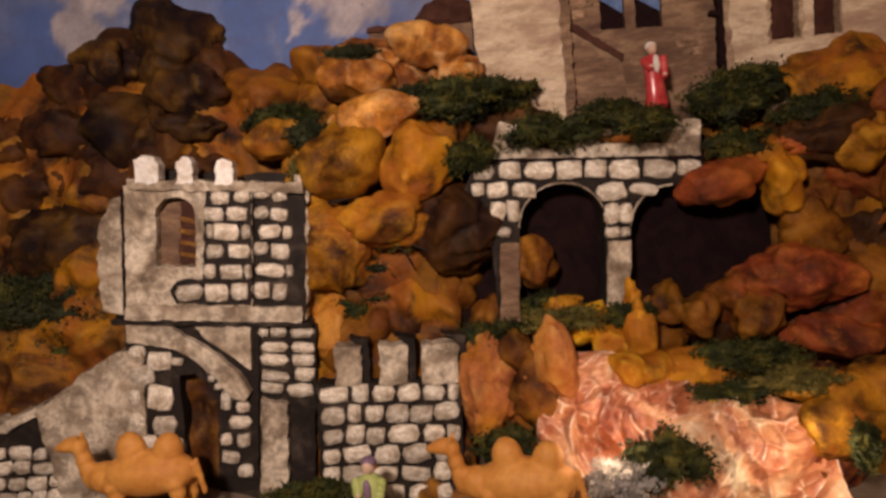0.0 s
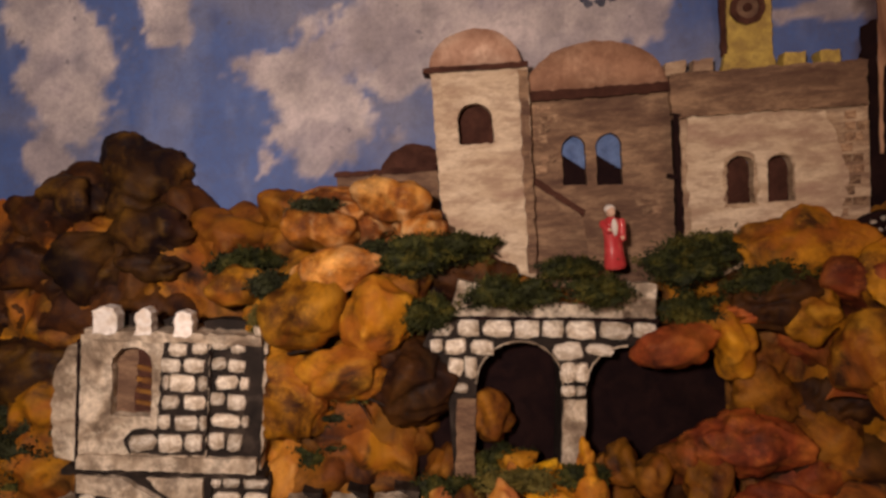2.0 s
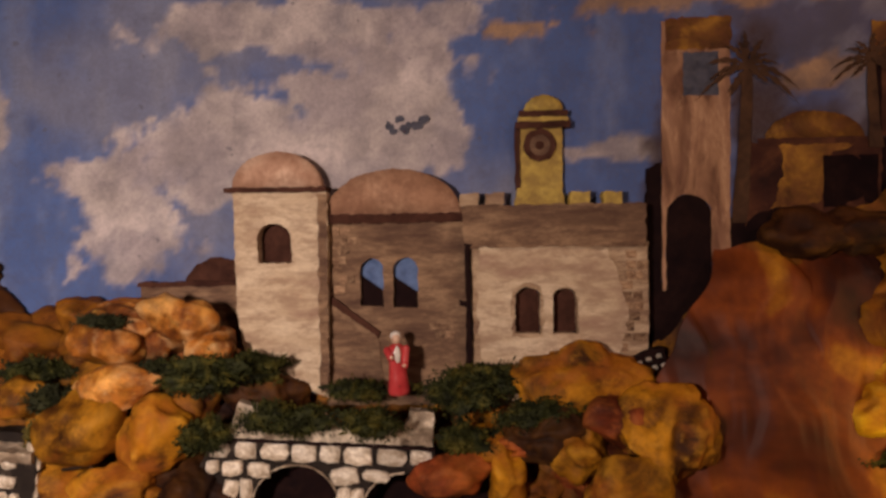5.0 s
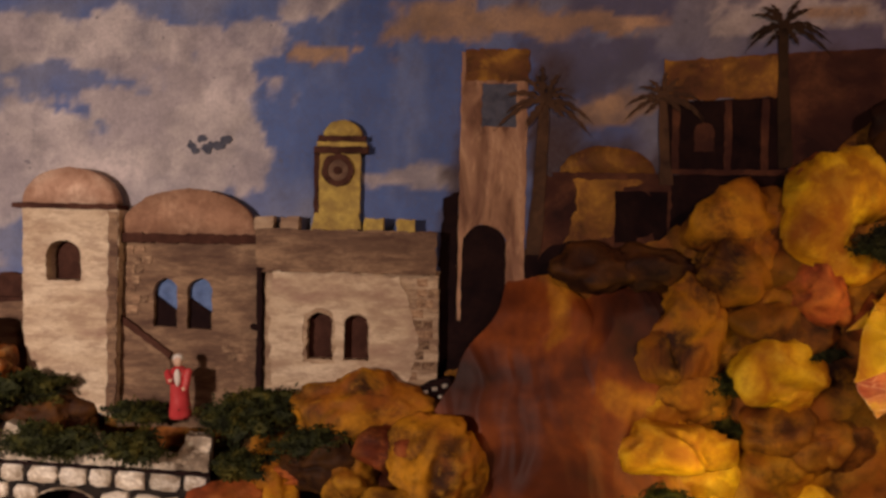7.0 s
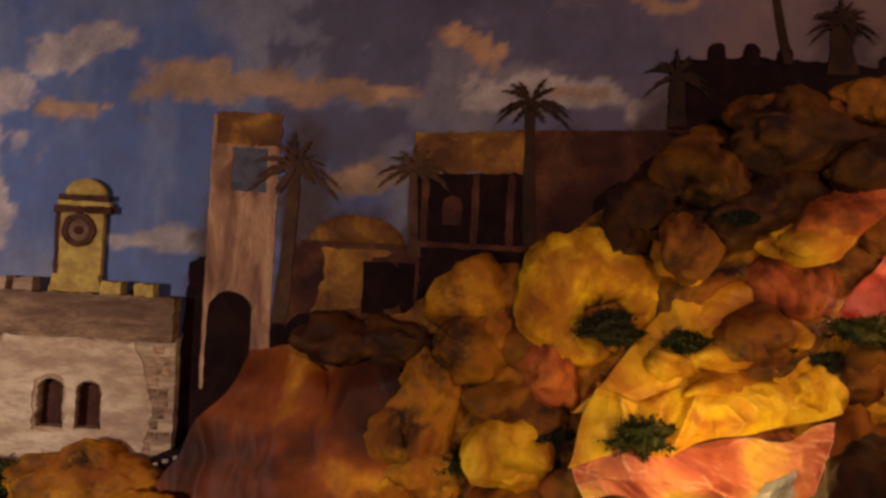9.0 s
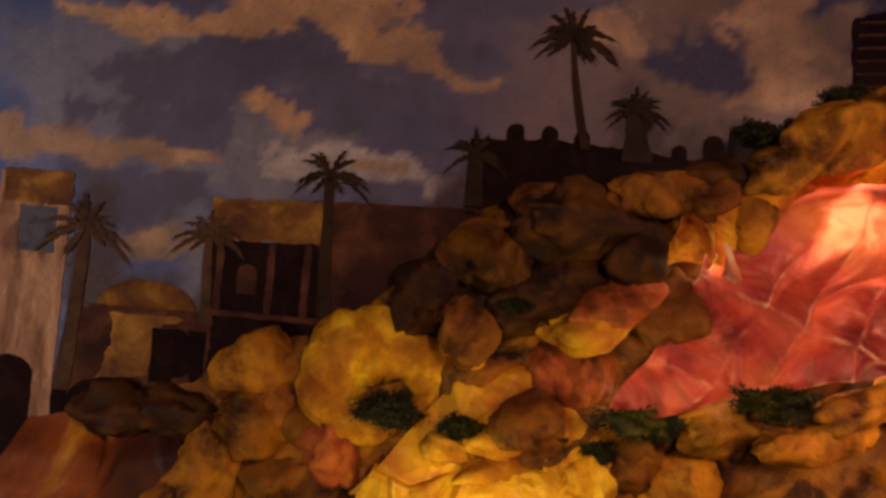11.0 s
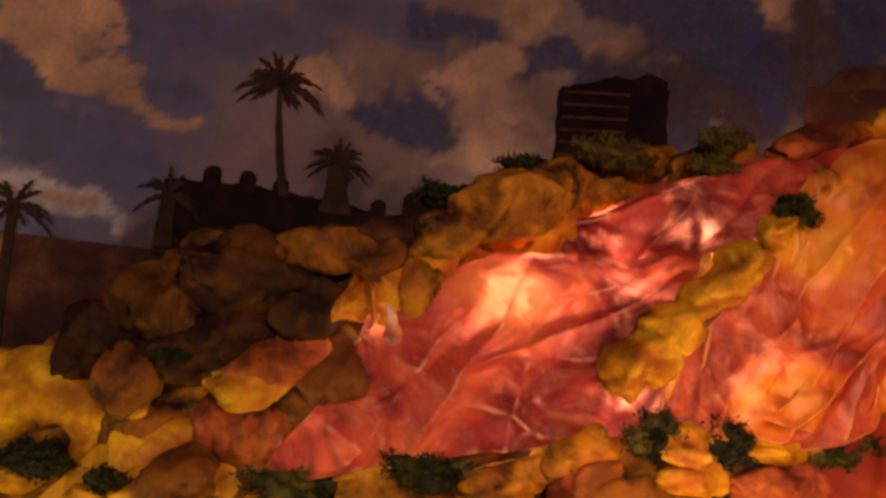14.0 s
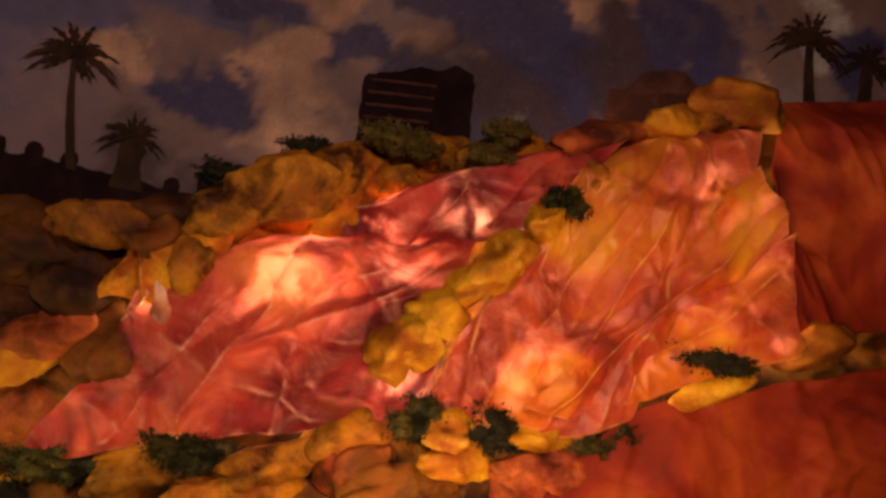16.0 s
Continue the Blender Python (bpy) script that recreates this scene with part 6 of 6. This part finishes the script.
# ---- bridge ----
def build_bridge():
    b = thing("stone_bridge", pose(-0.263, 0.970, 0.029, 0, 4.4, 4), "whitewashed stone bridge with arches over dark hollows", "bridge")
    # local frame: x along the bridge, z up
    arches = [arch(0.0275, 0.1235, -0.05, 0.1370, 16), arch(0.1505, 0.2400, -0.05, 0.1330, 16)]
    outline = [(-0.002, 0.060), (0.008, -0.05), (0.0275, -0.05)] + list(reversed(arches[0][2:])) + [(0.1235, -0.05), (0.1505, -0.05)] + list(reversed(arches[1][2:]))[:10] + [(0.228, 0.136), (0.228, 0.161), (-0.020, 0.161), (-0.034, 0.128), (-0.012, 0.118)]
    clean = []
    for p in outline:
        if not clean or math.hypot(p[0] - clean[-1][0], p[1] - clean[-1][1]) > 0.0015:
            clean.append(p)
    part("wall", panel([clean], -0.035, 0.004, flat), MORTAR, b, "dark mortared bridge wall", local=True)
    # pale painted rim round each arch
    for x0, x1, top in ((0.0275, 0.1235, 0.1370), (0.1505, 0.2400, 0.1330)):
        inner, outer = arch(x0, x1, 0.085, top, 16)[2:], arch(x0 - 0.0012, x1 + 0.0012, 0.085, top + 0.0018, 16)[2:]
        inner, outer = (inner[8:], outer[8:]) if x0 > 0.1 else (inner, outer)
        part("arch_rim", panel([rough(outer + inner[::-1], 0.0004, 0.004, int(900 * x0))], 0.003, 0.0058, flat), RENDER_GREY, b, "pale painted arch rim", local=True)
    rnd = random.Random(5)
    part("string_course", panel([rough(rect(-0.020, 0.228, 0.1615, 0.1645), 0.0006, 0.01, 6)], -0.03, 0.008, flat), BLACK_PAINT, b, local=True)
    part("parapet", panel([rough([(-0.018, 0.1645), (0.226, 0.1645), (0.226, 0.203), (0.198, 0.204), (0.190, 0.180), (0.145, 0.178), (0.118, 0.180), (0.096, 0.201), (0.070, 0.200), (0.064, 0.176), (0.034, 0.178), (0.028, 0.200), (0.006, 0.204), (-0.002, 0.176), (-0.018, 0.174)], 0.0012, 0.008, 7)], -0.012, 0.004, flat), RENDER_GREY, b, "grey rendered broken parapet", local=True)
    for x, w, h in ((-0.0116, 0.021, 0.018), (0.0177, 0.023, 0.019), (0.0496, 0.029, 0.019), (0.0821, 0.027, 0.020), (0.1109, 0.023, 0.020), (0.1429, 0.031, 0.021), (0.1799, 0.033, 0.020), (0.2126, 0.024, 0.018)):
        lay_stone(b, x, 0.1510 + rnd.uniform(-1, 1) * 0.001, w * 1.04, h, 0.004, rnd)
    for x, z, w, h in ((-0.0177, 0.132, 0.013, 0.013), (0.0036, 0.131, 0.021, 0.015), (0.0336, 0.130, 0.024, 0.015), (0.129, 0.127, 0.030, 0.018), (0.1640, 0.129, 0.027, 0.012), (0.0038, 0.107, 0.016, 0.021), (0.0205, 0.108, 0.013, 0.023), (0.1290, 0.103, 0.015, 0.021), (0.1445, 0.103, 0.014, 0.020), (0.0103, 0.0844, 0.014, 0.010), (0.1300, 0.082, 0.015, 0.011), (0.1440, 0.083, 0.010, 0.011)):
        lay_stone(b, x, z, w * 1.08, h * 1.06, 0.004, rnd)
    for x0, x1, top, paint in ((0.1245, 0.1500, 0.0725, RENDER_GREY), (0.006, 0.0270, 0.072, PLASTER_BROWN)):
        part("pier", panel([rough(rect(x0, x1, -0.022, top), 0.0008, 0.008, int(x0 * 999))], -0.02, 0.008, flat), paint, b, "grey-brown rendered pier", local=True)
    # black board behind the openings: the deep shade under the arches as paint
    part("hollow", panel([rect(-0.10, 0.33, -0.06, 0.150)], -0.045, -0.040, flat), BLACK_PAINT, b, "black board behind the arches, standing in for shade", local=True)


build_bridge()


def build_wall_scrap():
    w = thing("stone_wall_fragment", pose(0.208, 1.008, 0.262, 0, -4, 0) @ Matrix.Scale(0.8, 4), "small dark stone wall fragment at the castle's corner", "wall")
    part("wall", panel([rough([(0.0, -0.03), (0.05, -0.03), (0.046, 0.022), (0.02, 0.018), (0.0, 0.010)], 0.001, 0.007, 1)], -0.02, 0.0, flat), BLACK_PAINT, w, local=True)
    rnd = random.Random(8)
    for x, z in ((0.008, 0.002), (0.022, 0.006), (0.037, 0.010), (0.014, -0.010), (0.030, -0.006), (0.043, -0.004)):
        lay_stone(w, x, z, 0.008, 0.0055, 0.0, rnd, 0.0025)


build_wall_scrap()


# ---- ruined tower ----
def build_tower():
    t = thing("ruined_stone_tower", pose(-0.683, 0.914, -0.129, 0, 6.8, 6.5), "ruined whitewashed stone tower with broken battlements and archway", "tower")
    # lower storey with a narrow leaning doorway under a sweeping arch band
    low = [(0.072, -0.05), (0.100, -0.05), (0.097, 0.10), (0.088, 0.118), (0.072, 0.130), (0.056, 0.127), (0.060, 0.08)]
    rnd = random.Random(4)
    part("lower_wall", panel([rough(rect(0.0, 0.142, -0.06, 0.186), 0.001, 0.01, 1), rough(low, 0.0008, 0.008, 2)], -0.075, 0.0, flat), MORTAR, t, "dark mortared lower wall", local=True)
    # no passage is built: a black board gives the doorway its dark depth
    part("archway_back", panel([rect(0.03, 0.15, -0.06, 0.16)], -0.079, -0.0752, flat), BLACK_PAINT, t, "black board standing in for the doorway's shade", local=True)
    band = [(0.004, 0.184), (0.050, 0.183), (0.069, 0.171), (0.100, 0.153), (0.125, 0.129), (0.135, 0.112), (0.128, 0.100), (0.112, 0.108), (0.098, 0.126), (0.078, 0.146), (0.056, 0.158), (0.030, 0.163), (0.004, 0.166)]
    part("arch_band", panel([rough(band, 0.0008, 0.006, 3)], 0.0, 0.009, flat), RENDER_GREY, t, "curved rendered arch band", local=True)
    part("spandrel", panel([rough([(0.076, 0.183), (0.134, 0.183), (0.135, 0.136), (0.114, 0.152), (0.088, 0.169)], 0.0008, 0.006, 4)], 0.0, 0.006, flat), RENDER_GREY, t, local=True)
    for x, z, w, h in ((0.012, 0.153, 0.017, 0.014), (0.036, 0.143, 0.026, 0.020), (0.017, 0.128, 0.026, 0.022), (0.009, 0.103, 0.014, 0.018), (0.036, 0.103, 0.028, 0.028), (0.012, 0.076, 0.018, 0.022), (0.040, 0.072, 0.026, 0.022), (0.055, 0.143, 0.012, 0.009), (0.020, 0.050, 0.028, 0.022), (0.050, 0.047, 0.022, 0.020), (0.014, 0.024, 0.022, 0.022), (0.042, 0.020, 0.026, 0.024)):
        lay_stone(t, x, z, w, h, 0.0, rnd, 0.005)
    for x, z, w, h in ((0.107, 0.100, 0.011, 0.020), (0.125, 0.093, 0.015, 0.013), (0.122, 0.076, 0.024, 0.015), (0.107, 0.056, 0.012, 0.013), (0.126, 0.055, 0.014, 0.014), (0.092, 0.125, 0.008, 0.007), (0.099, 0.116, 0.008, 0.007), (0.112, 0.036, 0.020, 0.013), (0.128, 0.020, 0.016, 0.014)):
        lay_stone(t, x, z, w, h, 0.0, rnd, 0.005)
    part("side_pier", panel([rough(rect(0.142, 0.204, -0.06, 0.184), 0.001, 0.01, 5)], -0.085, -0.006, flat), MORTAR, t, local=True)
    courses(t, 0.140, 0.204, 0.104, 0.184, 5, 0.030, -0.006, 13)
    part("buttress", panel([rough([(0.145, -0.06), (0.176, -0.06), (0.174, 0.098), (0.146, 0.102)], 0.0012, 0.008, 6)], -0.03, 0.004, flat), RENDER_GREY, t, local=True)
    # string course
    part("string_course", panel([rough(rect(-0.012, 0.20, 0.1845, 0.188), 0.0012, 0.008, 7)], -0.075, 0.006, flat), MORTAR, t, local=True)
    # upper storey
    win = arch(0.034, 0.076, 0.247, 0.323, 10)
    part("upper_wall", panel([rough(rect(0.0, 0.136, 0.187, 0.333), 0.001, 0.01, 8), rough(win, 0.001, 0.007, 9)], -0.07, 0.0, flat), RENDER_GREY, t, "grey rendered upper wall", local=True)
    for x, w in ((-0.001, 0.0022), (0.1365, 0.0008)):
        part("seam", panel([rough(rect(x, x + w, 0.19, 0.328), 0.0007, 0.008, int(900 * abs(x)))], 0.0, 0.0035, flat), BLACK_PAINT, t, "dark painted seam", local=True)
    part("window_back", panel([rect(0.028, 0.084, 0.24, 0.330)], -0.022, -0.016, flat), PLASTER_BROWN, t, "dun recess of the window", local=True)
    part("window_shutter", panel([rough([(0.054, 0.250), (0.076, 0.250), (0.078, 0.318), (0.066, 0.322), (0.056, 0.316)], 0.0015, 0.006, 10)], -0.016, -0.012, flat), ROOF_DARK, t, "dark brown broken shutter", local=True)
    for k, z in enumerate((0.258, 0.271, 0.283, 0.296)):
        part("shutter_slat", panel([rough([(0.056, z), (0.075, z - 0.003), (0.075, z + 0.002), (0.056, z + 0.005)], 0.0006, 0.005, 20 + k)], -0.012, -0.009, flat), OCHRE_PAINT, t, "brown broken slat", local=True)
    part("stone_field", panel([rough([(0.084, 0.207), (0.135, 0.207), (0.135, 0.331), (0.088, 0.331), (0.084, 0.26), (0.084, 0.234), (0.056, 0.233), (0.048, 0.221), (0.056, 0.208)], 0.0012, 0.007, 12)], 0.0, 0.0025, flat), MORTAR, t, local=True)
    rnd = random.Random(14)
    for x, z, w, h in ((0.1031, 0.3225, 0.0183, 0.0134), (0.1255, 0.3245, 0.0159, 0.0122), (0.0965, 0.3050, 0.0200, 0.0147), (0.1205, 0.3060, 0.0208, 0.0147), (0.1090, 0.2865, 0.0269, 0.0183), (0.0925, 0.2860, 0.0070, 0.0150), (0.1300, 0.2870, 0.0090, 0.0150), (0.0965, 0.2655, 0.0183, 0.0159), (0.1225, 0.2660, 0.0230, 0.0150), (0.0915, 0.2435, 0.0122, 0.0159), (0.1145, 0.2435, 0.0244, 0.0159), (0.1320, 0.2440, 0.0070, 0.0150), (0.0690, 0.2200, 0.0290, 0.0190), (0.0985, 0.2205, 0.0250, 0.0195), (0.1230, 0.2215, 0.0180, 0.0180)):
        lay_stone(t, x, z, w, h, 0.0025, rnd)
    part("left_flank", panel([rough([(-0.004, 0.19), (0.0, 0.325), (-0.016, 0.318), (-0.030, 0.29), (-0.034, 0.24), (-0.028, 0.195)], 0.0016, 0.008, 13)], -0.07, -0.012, flat), RENDER_GREY, t, "rounded rendered flank", local=True)
    part("right_flank", panel([rough(rect(0.136, 0.192, 0.187, 0.335), 0.0012, 0.01, 15)], -0.075, -0.004, flat), MORTAR, t, local=True)
    rnd = random.Random(15)
    for x, z, w, h in ((0.1455, 0.3280, 0.0170, 0.0100), (0.1640, 0.3265, 0.0160, 0.0130), (0.1445, 0.3075, 0.0150, 0.0130), (0.1635, 0.3055, 0.0190, 0.0140), (0.1535, 0.2875, 0.0240, 0.0160), (0.1725, 0.2870, 0.0100, 0.0150), (0.1440, 0.2690, 0.0160, 0.0150), (0.1650, 0.2660, 0.0200, 0.0170), (0.1545, 0.2450, 0.0300, 0.0140), (0.1750, 0.2450, 0.0080, 0.0140), (0.1455, 0.2220, 0.0170, 0.0180), (0.1645, 0.2215, 0.0150, 0.0180)):
        lay_stone(t, x, z, w, h, -0.004, rnd)
    part("base_band", panel([rough(rect(0.002, 0.190, 0.189, 0.205), 0.001, 0.008, 18)], -0.01, 0.004, flat), RENDER_GREY, t, "pale rendered band", local=True)
    part("corner_strip", panel([rough(rect(0.180, 0.194, 0.19, 0.350), 0.0016, 0.008, 16)], -0.07, -0.006, flat), RENDER_GREY, t, local=True)
    part("top_ledge", panel([rough(rect(0.006, 0.190, 0.329, 0.340), 0.0015, 0.008, 17)], -0.065, 0.004, flat), RENDER_GREY, t, local=True)
    for x, w in ((0.026, 0.024), (0.066, 0.016), (0.107, 0.018)):
        part("merlon", panel([rough(arch(x - w / 2, x + w / 2, 0.336, 0.364, 8, 0.007), 0.0012, 0.006, int(x * 1000))], -0.014, 0.005, flat), STONE, t, "pale worn merlon", smooth=False, local=True)
    for x, w, h in ((0.044, 0.02, 0.352), (0.086, 0.022, 0.350), (0.145, 0.05, 0.352)):
        part("merlon", panel([rough(arch(x - w / 2, x + w / 2, 0.336, h, 8, 0.005), 0.0016, 0.006, int(x * 1000))], -0.055, -0.03, flat), MORTAR, t, local=True)


build_tower()


def build_left_wall():
    w = thing("ruined_stone_wall", pose(-0.865, 0.905, -0.134, 0, 5, 5), "low ruined stone wall with smooth rendered slope beside the tower", "wall")
    part("wall", panel([rough([(-0.05, -0.06), (0.13, -0.06), (0.115, 0.03), (0.085, 0.105), (0.05, 0.088), (-0.05, 0.075)], 0.0015, 0.009, 1)], -0.05, 0.0, flat), MORTAR, w, local=True)
    part("coping", panel([rough([(-0.05, 0.082), (0.04, 0.092), (0.085, 0.112), (0.086, 0.104), (0.05, 0.084), (-0.05, 0.070)], 0.0012, 0.008, 2)], -0.05, 0.006, flat), RENDER_GREY, w, local=True)
    courses(w, -0.04, 0.105, 0.0, 0.085, 5, 0.024, 0.0, 21, lambda x, z: z > 0.07 or x > 0.11 - 0.3 * z)
    part("rendered_slope", panel([rough([(0.120, -0.05), (0.20, -0.05), (0.205, 0.175), (0.17, 0.172), (0.12, 0.135), (0.085, 0.108), (0.098, 0.06)], 0.0016, 0.01, 3)], -0.05, 0.010, flat), RENDER_GREY, w, "smooth rendered bank", local=True)


build_left_wall()


def build_right_wall():
    w = thing("battlemented_stone_wall", pose(-0.471, 0.926, -0.157, 0, 3.5, 5), "whitewashed stone wall with three merlons", "wall")
    part("wall", panel([rough(rect(0.0, 0.158, -0.05, 0.125), 0.001, 0.01, 1)], -0.035, 0.0, flat), MORTAR, w, local=True)
    courses(w, 0.002, 0.156, -0.035, 0.124, 7, 0.028, 0.0, 31, fill=0.86)
    for x, m in ((0.036, 0.028), (0.085, 0.030), (0.136, 0.040)):
        part("merlon", panel([rough(rect(x - m / 2, x + m / 2, 0.122, 0.166), 0.0014, 0.007, int(x * 1000))], -0.02, 0.004, flat), RENDER_GREY, w, local=True)
        part("merlon_side", panel([rough([(x + m / 2, 0.122), (x + m / 2 + 0.009, 0.124), (x + m / 2 + 0.008, 0.172), (x, 0.176), (x + m / 2, 0.166)], 0.001, 0.007, int(x * 900))], -0.03, -0.004, flat), MORTAR, w, local=True)


build_right_wall()


# ---- figurines ----
def finish(name, bm, materials, place, label, category, group=""):
    ob = new(name, mesh_of(name, bm, materials, True))
    ob.matrix_basis = place
    return tagged(ob, label, category, group)


def build_camel():
    bm = bmesh.new()
    ball(bm, (0, 0, 0.052), (0.042, 0.020, 0.020), level=3)
    ball(bm, (-0.013, 0, 0.072), (0.013, 0.011, 0.017), -8, level=3)
    ball(bm, (0.019, 0, 0.070), (0.013, 0.011, 0.016), 8, level=3)
    ball(bm, (-0.038, 0, 0.050), (0.016, 0.013, 0.014), 20, level=3)
    for k in range(6):
        f = k / 5
        ball(bm, (-0.048 - 0.010 * f, 0, 0.048 + 0.030 * f * f), (0.0095 - 0.003 * f, 0.008, 0.009))
    ball(bm, (-0.066, 0, 0.081), (0.012, 0.0075, 0.007), -12)
    ball(bm, (-0.075, 0, 0.079), (0.006, 0.005, 0.0045), -10)
    for y in (-0.005, 0.005):
        ball(bm, (-0.058, y, 0.087), (0.002, 0.002, 0.004))
    for x, y in ((-0.028, -0.010), (-0.026, 0.010), (0.026, -0.010), (0.028, 0.010)):
        for k in range(6):
            f = k / 5
            ball(bm, (x + 0.002 * math.sin(f * 5), y, 0.045 - 0.041 * f), (0.0085 - 0.005 * f, 0.0075 - 0.004 * f, 0.007))
        ball(bm, (x - 0.001, y, 0.004), (0.006, 0.005, 0.004))
    for k in range(5):
        f = k / 4
        ball(bm, (0.042 + 0.004 * f, 0, 0.058 - 0.024 * f), (0.003, 0.003, 0.005))
    ob = finish("camel_figurine", bm, PLASTIC_ORANGE, Matrix.Translation((-0.611, 0.835, -0.139)) @ Matrix.Scale(1.14, 4), "orange plastic two-humped camel figurine on the ground", "figurine", group="camel figurines")
    m = ob.modifiers.new("skin", "REMESH")
    m.mode, m.voxel_size, m.use_smooth_shade = "VOXEL", 0.0016, True
    s = ob.modifiers.new("soft", "SMOOTH")
    s.factor, s.iterations = 0.5, 4
    return ob


camel = build_camel()
copy_thing(camel, pose(-0.248, 0.830, -0.170, 0, 0, -10) @ Matrix.Scale(1.02, 4))


def build_robed(place, robe, head_cover, label, height, arm):
    bm = bmesh.new()
    bell(bm, [(0.0, 0.011), (0.004, 0.0125), (0.020, 0.0105), (0.036, 0.0095), (0.046, 0.0110), (0.053, 0.0095), (0.057, 0.004)])
    for s in (-1, 1):
        for k in range(5):
            f = k / 4
            ball(bm, (s * (0.0105 - 0.003 * f), -0.003 - 0.006 * f, 0.050 - 0.016 * f + (0.010 * f if s == arm else 0)), (0.0042, 0.0042, 0.005))
        ball(bm, (s * 0.0068, -0.011, 0.034 + (0.010 if s == arm else 0)), (0.0026, 0.0026, 0.0026), index=1)
    ball(bm, (0, -0.001, 0.0625), (0.0052, 0.0055, 0.0065), index=1)
    ball(bm, (0, 0.0012, 0.0655), (0.0064, 0.0062, 0.0052), index=2)
    ball(bm, (0, -0.0085, 0.046), (0.0035, 0.003, 0.010), index=2)
    k = height / 0.071
    bm.transform(Matrix.Diagonal((k, k, k, 1)))
    return finish("robed_figurine", bm, [robe, SKIN, head_cover], place, label, "figurine", group="robed figurines")


build_robed(pose(-0.064, 1.000, 0.232, 0, -3, 10), PLASTIC_RED, PLASTIC_WHITE, "glossy red robed figurine with white head cover before the castle", 0.074, -1)
build_robed(pose(-0.399, 0.850, -0.172, 0, 0, -8), PLASTIC_GREEN, PLASTIC_PURPLE, "lime green robed figurine with purple hat on the ground", 0.088, -1)


# ---- clear plastic scrap among the paper rocks ----
PLASTIC_CLEAR = surface("cloudy_plastic_film", [(0.3, (0.30, 0.27, 0.26)), (0.6, (0.50, 0.47, 0.46))], (0.2, 0.16, 0.15), scale=40, fine_amount=0.3, rough=0.2, bump=0.2, gloss=0.7, translucent=0.4)
scrap = build_sheet("plastic_scrap", [(0.826, 0.886, 0.262), (0.882, 0.876, 0.275), (0.880, 0.878, 0.320), (0.842, 0.887, 0.316)], 0.007, 21, PLASTIC_CLEAR, "crumpled cloudy clear plastic film tucked under the rocks", 60, 50, (1, 1), 0.02, 2.6)
tagged(scrap, category="plastic film", group="plastic scraps")


# ---- dry twigs among the rocks ----
TWIG = surface("dark_twig_bark", [(0.3, (0.012, 0.008, 0.006)), (0.6, (0.035, 0.022, 0.014))], (0.01, 0.007, 0.005), scale=60, rough=0.85)


def build_twig(points, radius):
    """A thin bent twig: rings of six along its points, tapering."""
    bm = bmesh.new()
    line = [Vector(p) for p in points]
    rings = []
    for k, p in enumerate(line):
        ahead = (line[min(k + 1, len(line) - 1)] - line[max(k - 1, 0)]).normalized()
        side = ahead.orthogonal().normalized()
        up_side = ahead.cross(side)
        r = radius * (1 - 0.7 * k / (len(line) - 1))
        rings.append([bm.verts.new(p + (side * math.cos(a * math.pi / 3) + up_side * math.sin(a * math.pi / 3)) * r) for a in range(6)])
    for a, b in zip(rings, rings[1:]):
        for i in range(6):
            bm.faces.new((a[i], a[(i + 1) % 6], b[(i + 1) % 6], b[i]))
    bm.faces.new(rings[0][::-1])
    bm.faces.new(rings[-1])
    return tagged(new("twig", mesh_of("twig", bm, TWIG, True)), "thin dark dry twig lying over the rocks", "twig", "twigs")


build_twig([(-0.415, 0.952, 0.157), (-0.393, 0.951, 0.139), (-0.369, 0.951, 0.122), (-0.340, 0.951, 0.106), (-0.305, 0.951, 0.090)], 0.0032)
build_twig([(-0.371, 0.956, 0.121), (-0.354, 0.956, 0.097), (-0.346, 0.956, 0.079)], 0.0020)
build_twig([(-0.435, 0.957, 0.162), (-0.406, 0.957, 0.166), (-0.381, 0.956, 0.156)], 0.0022)
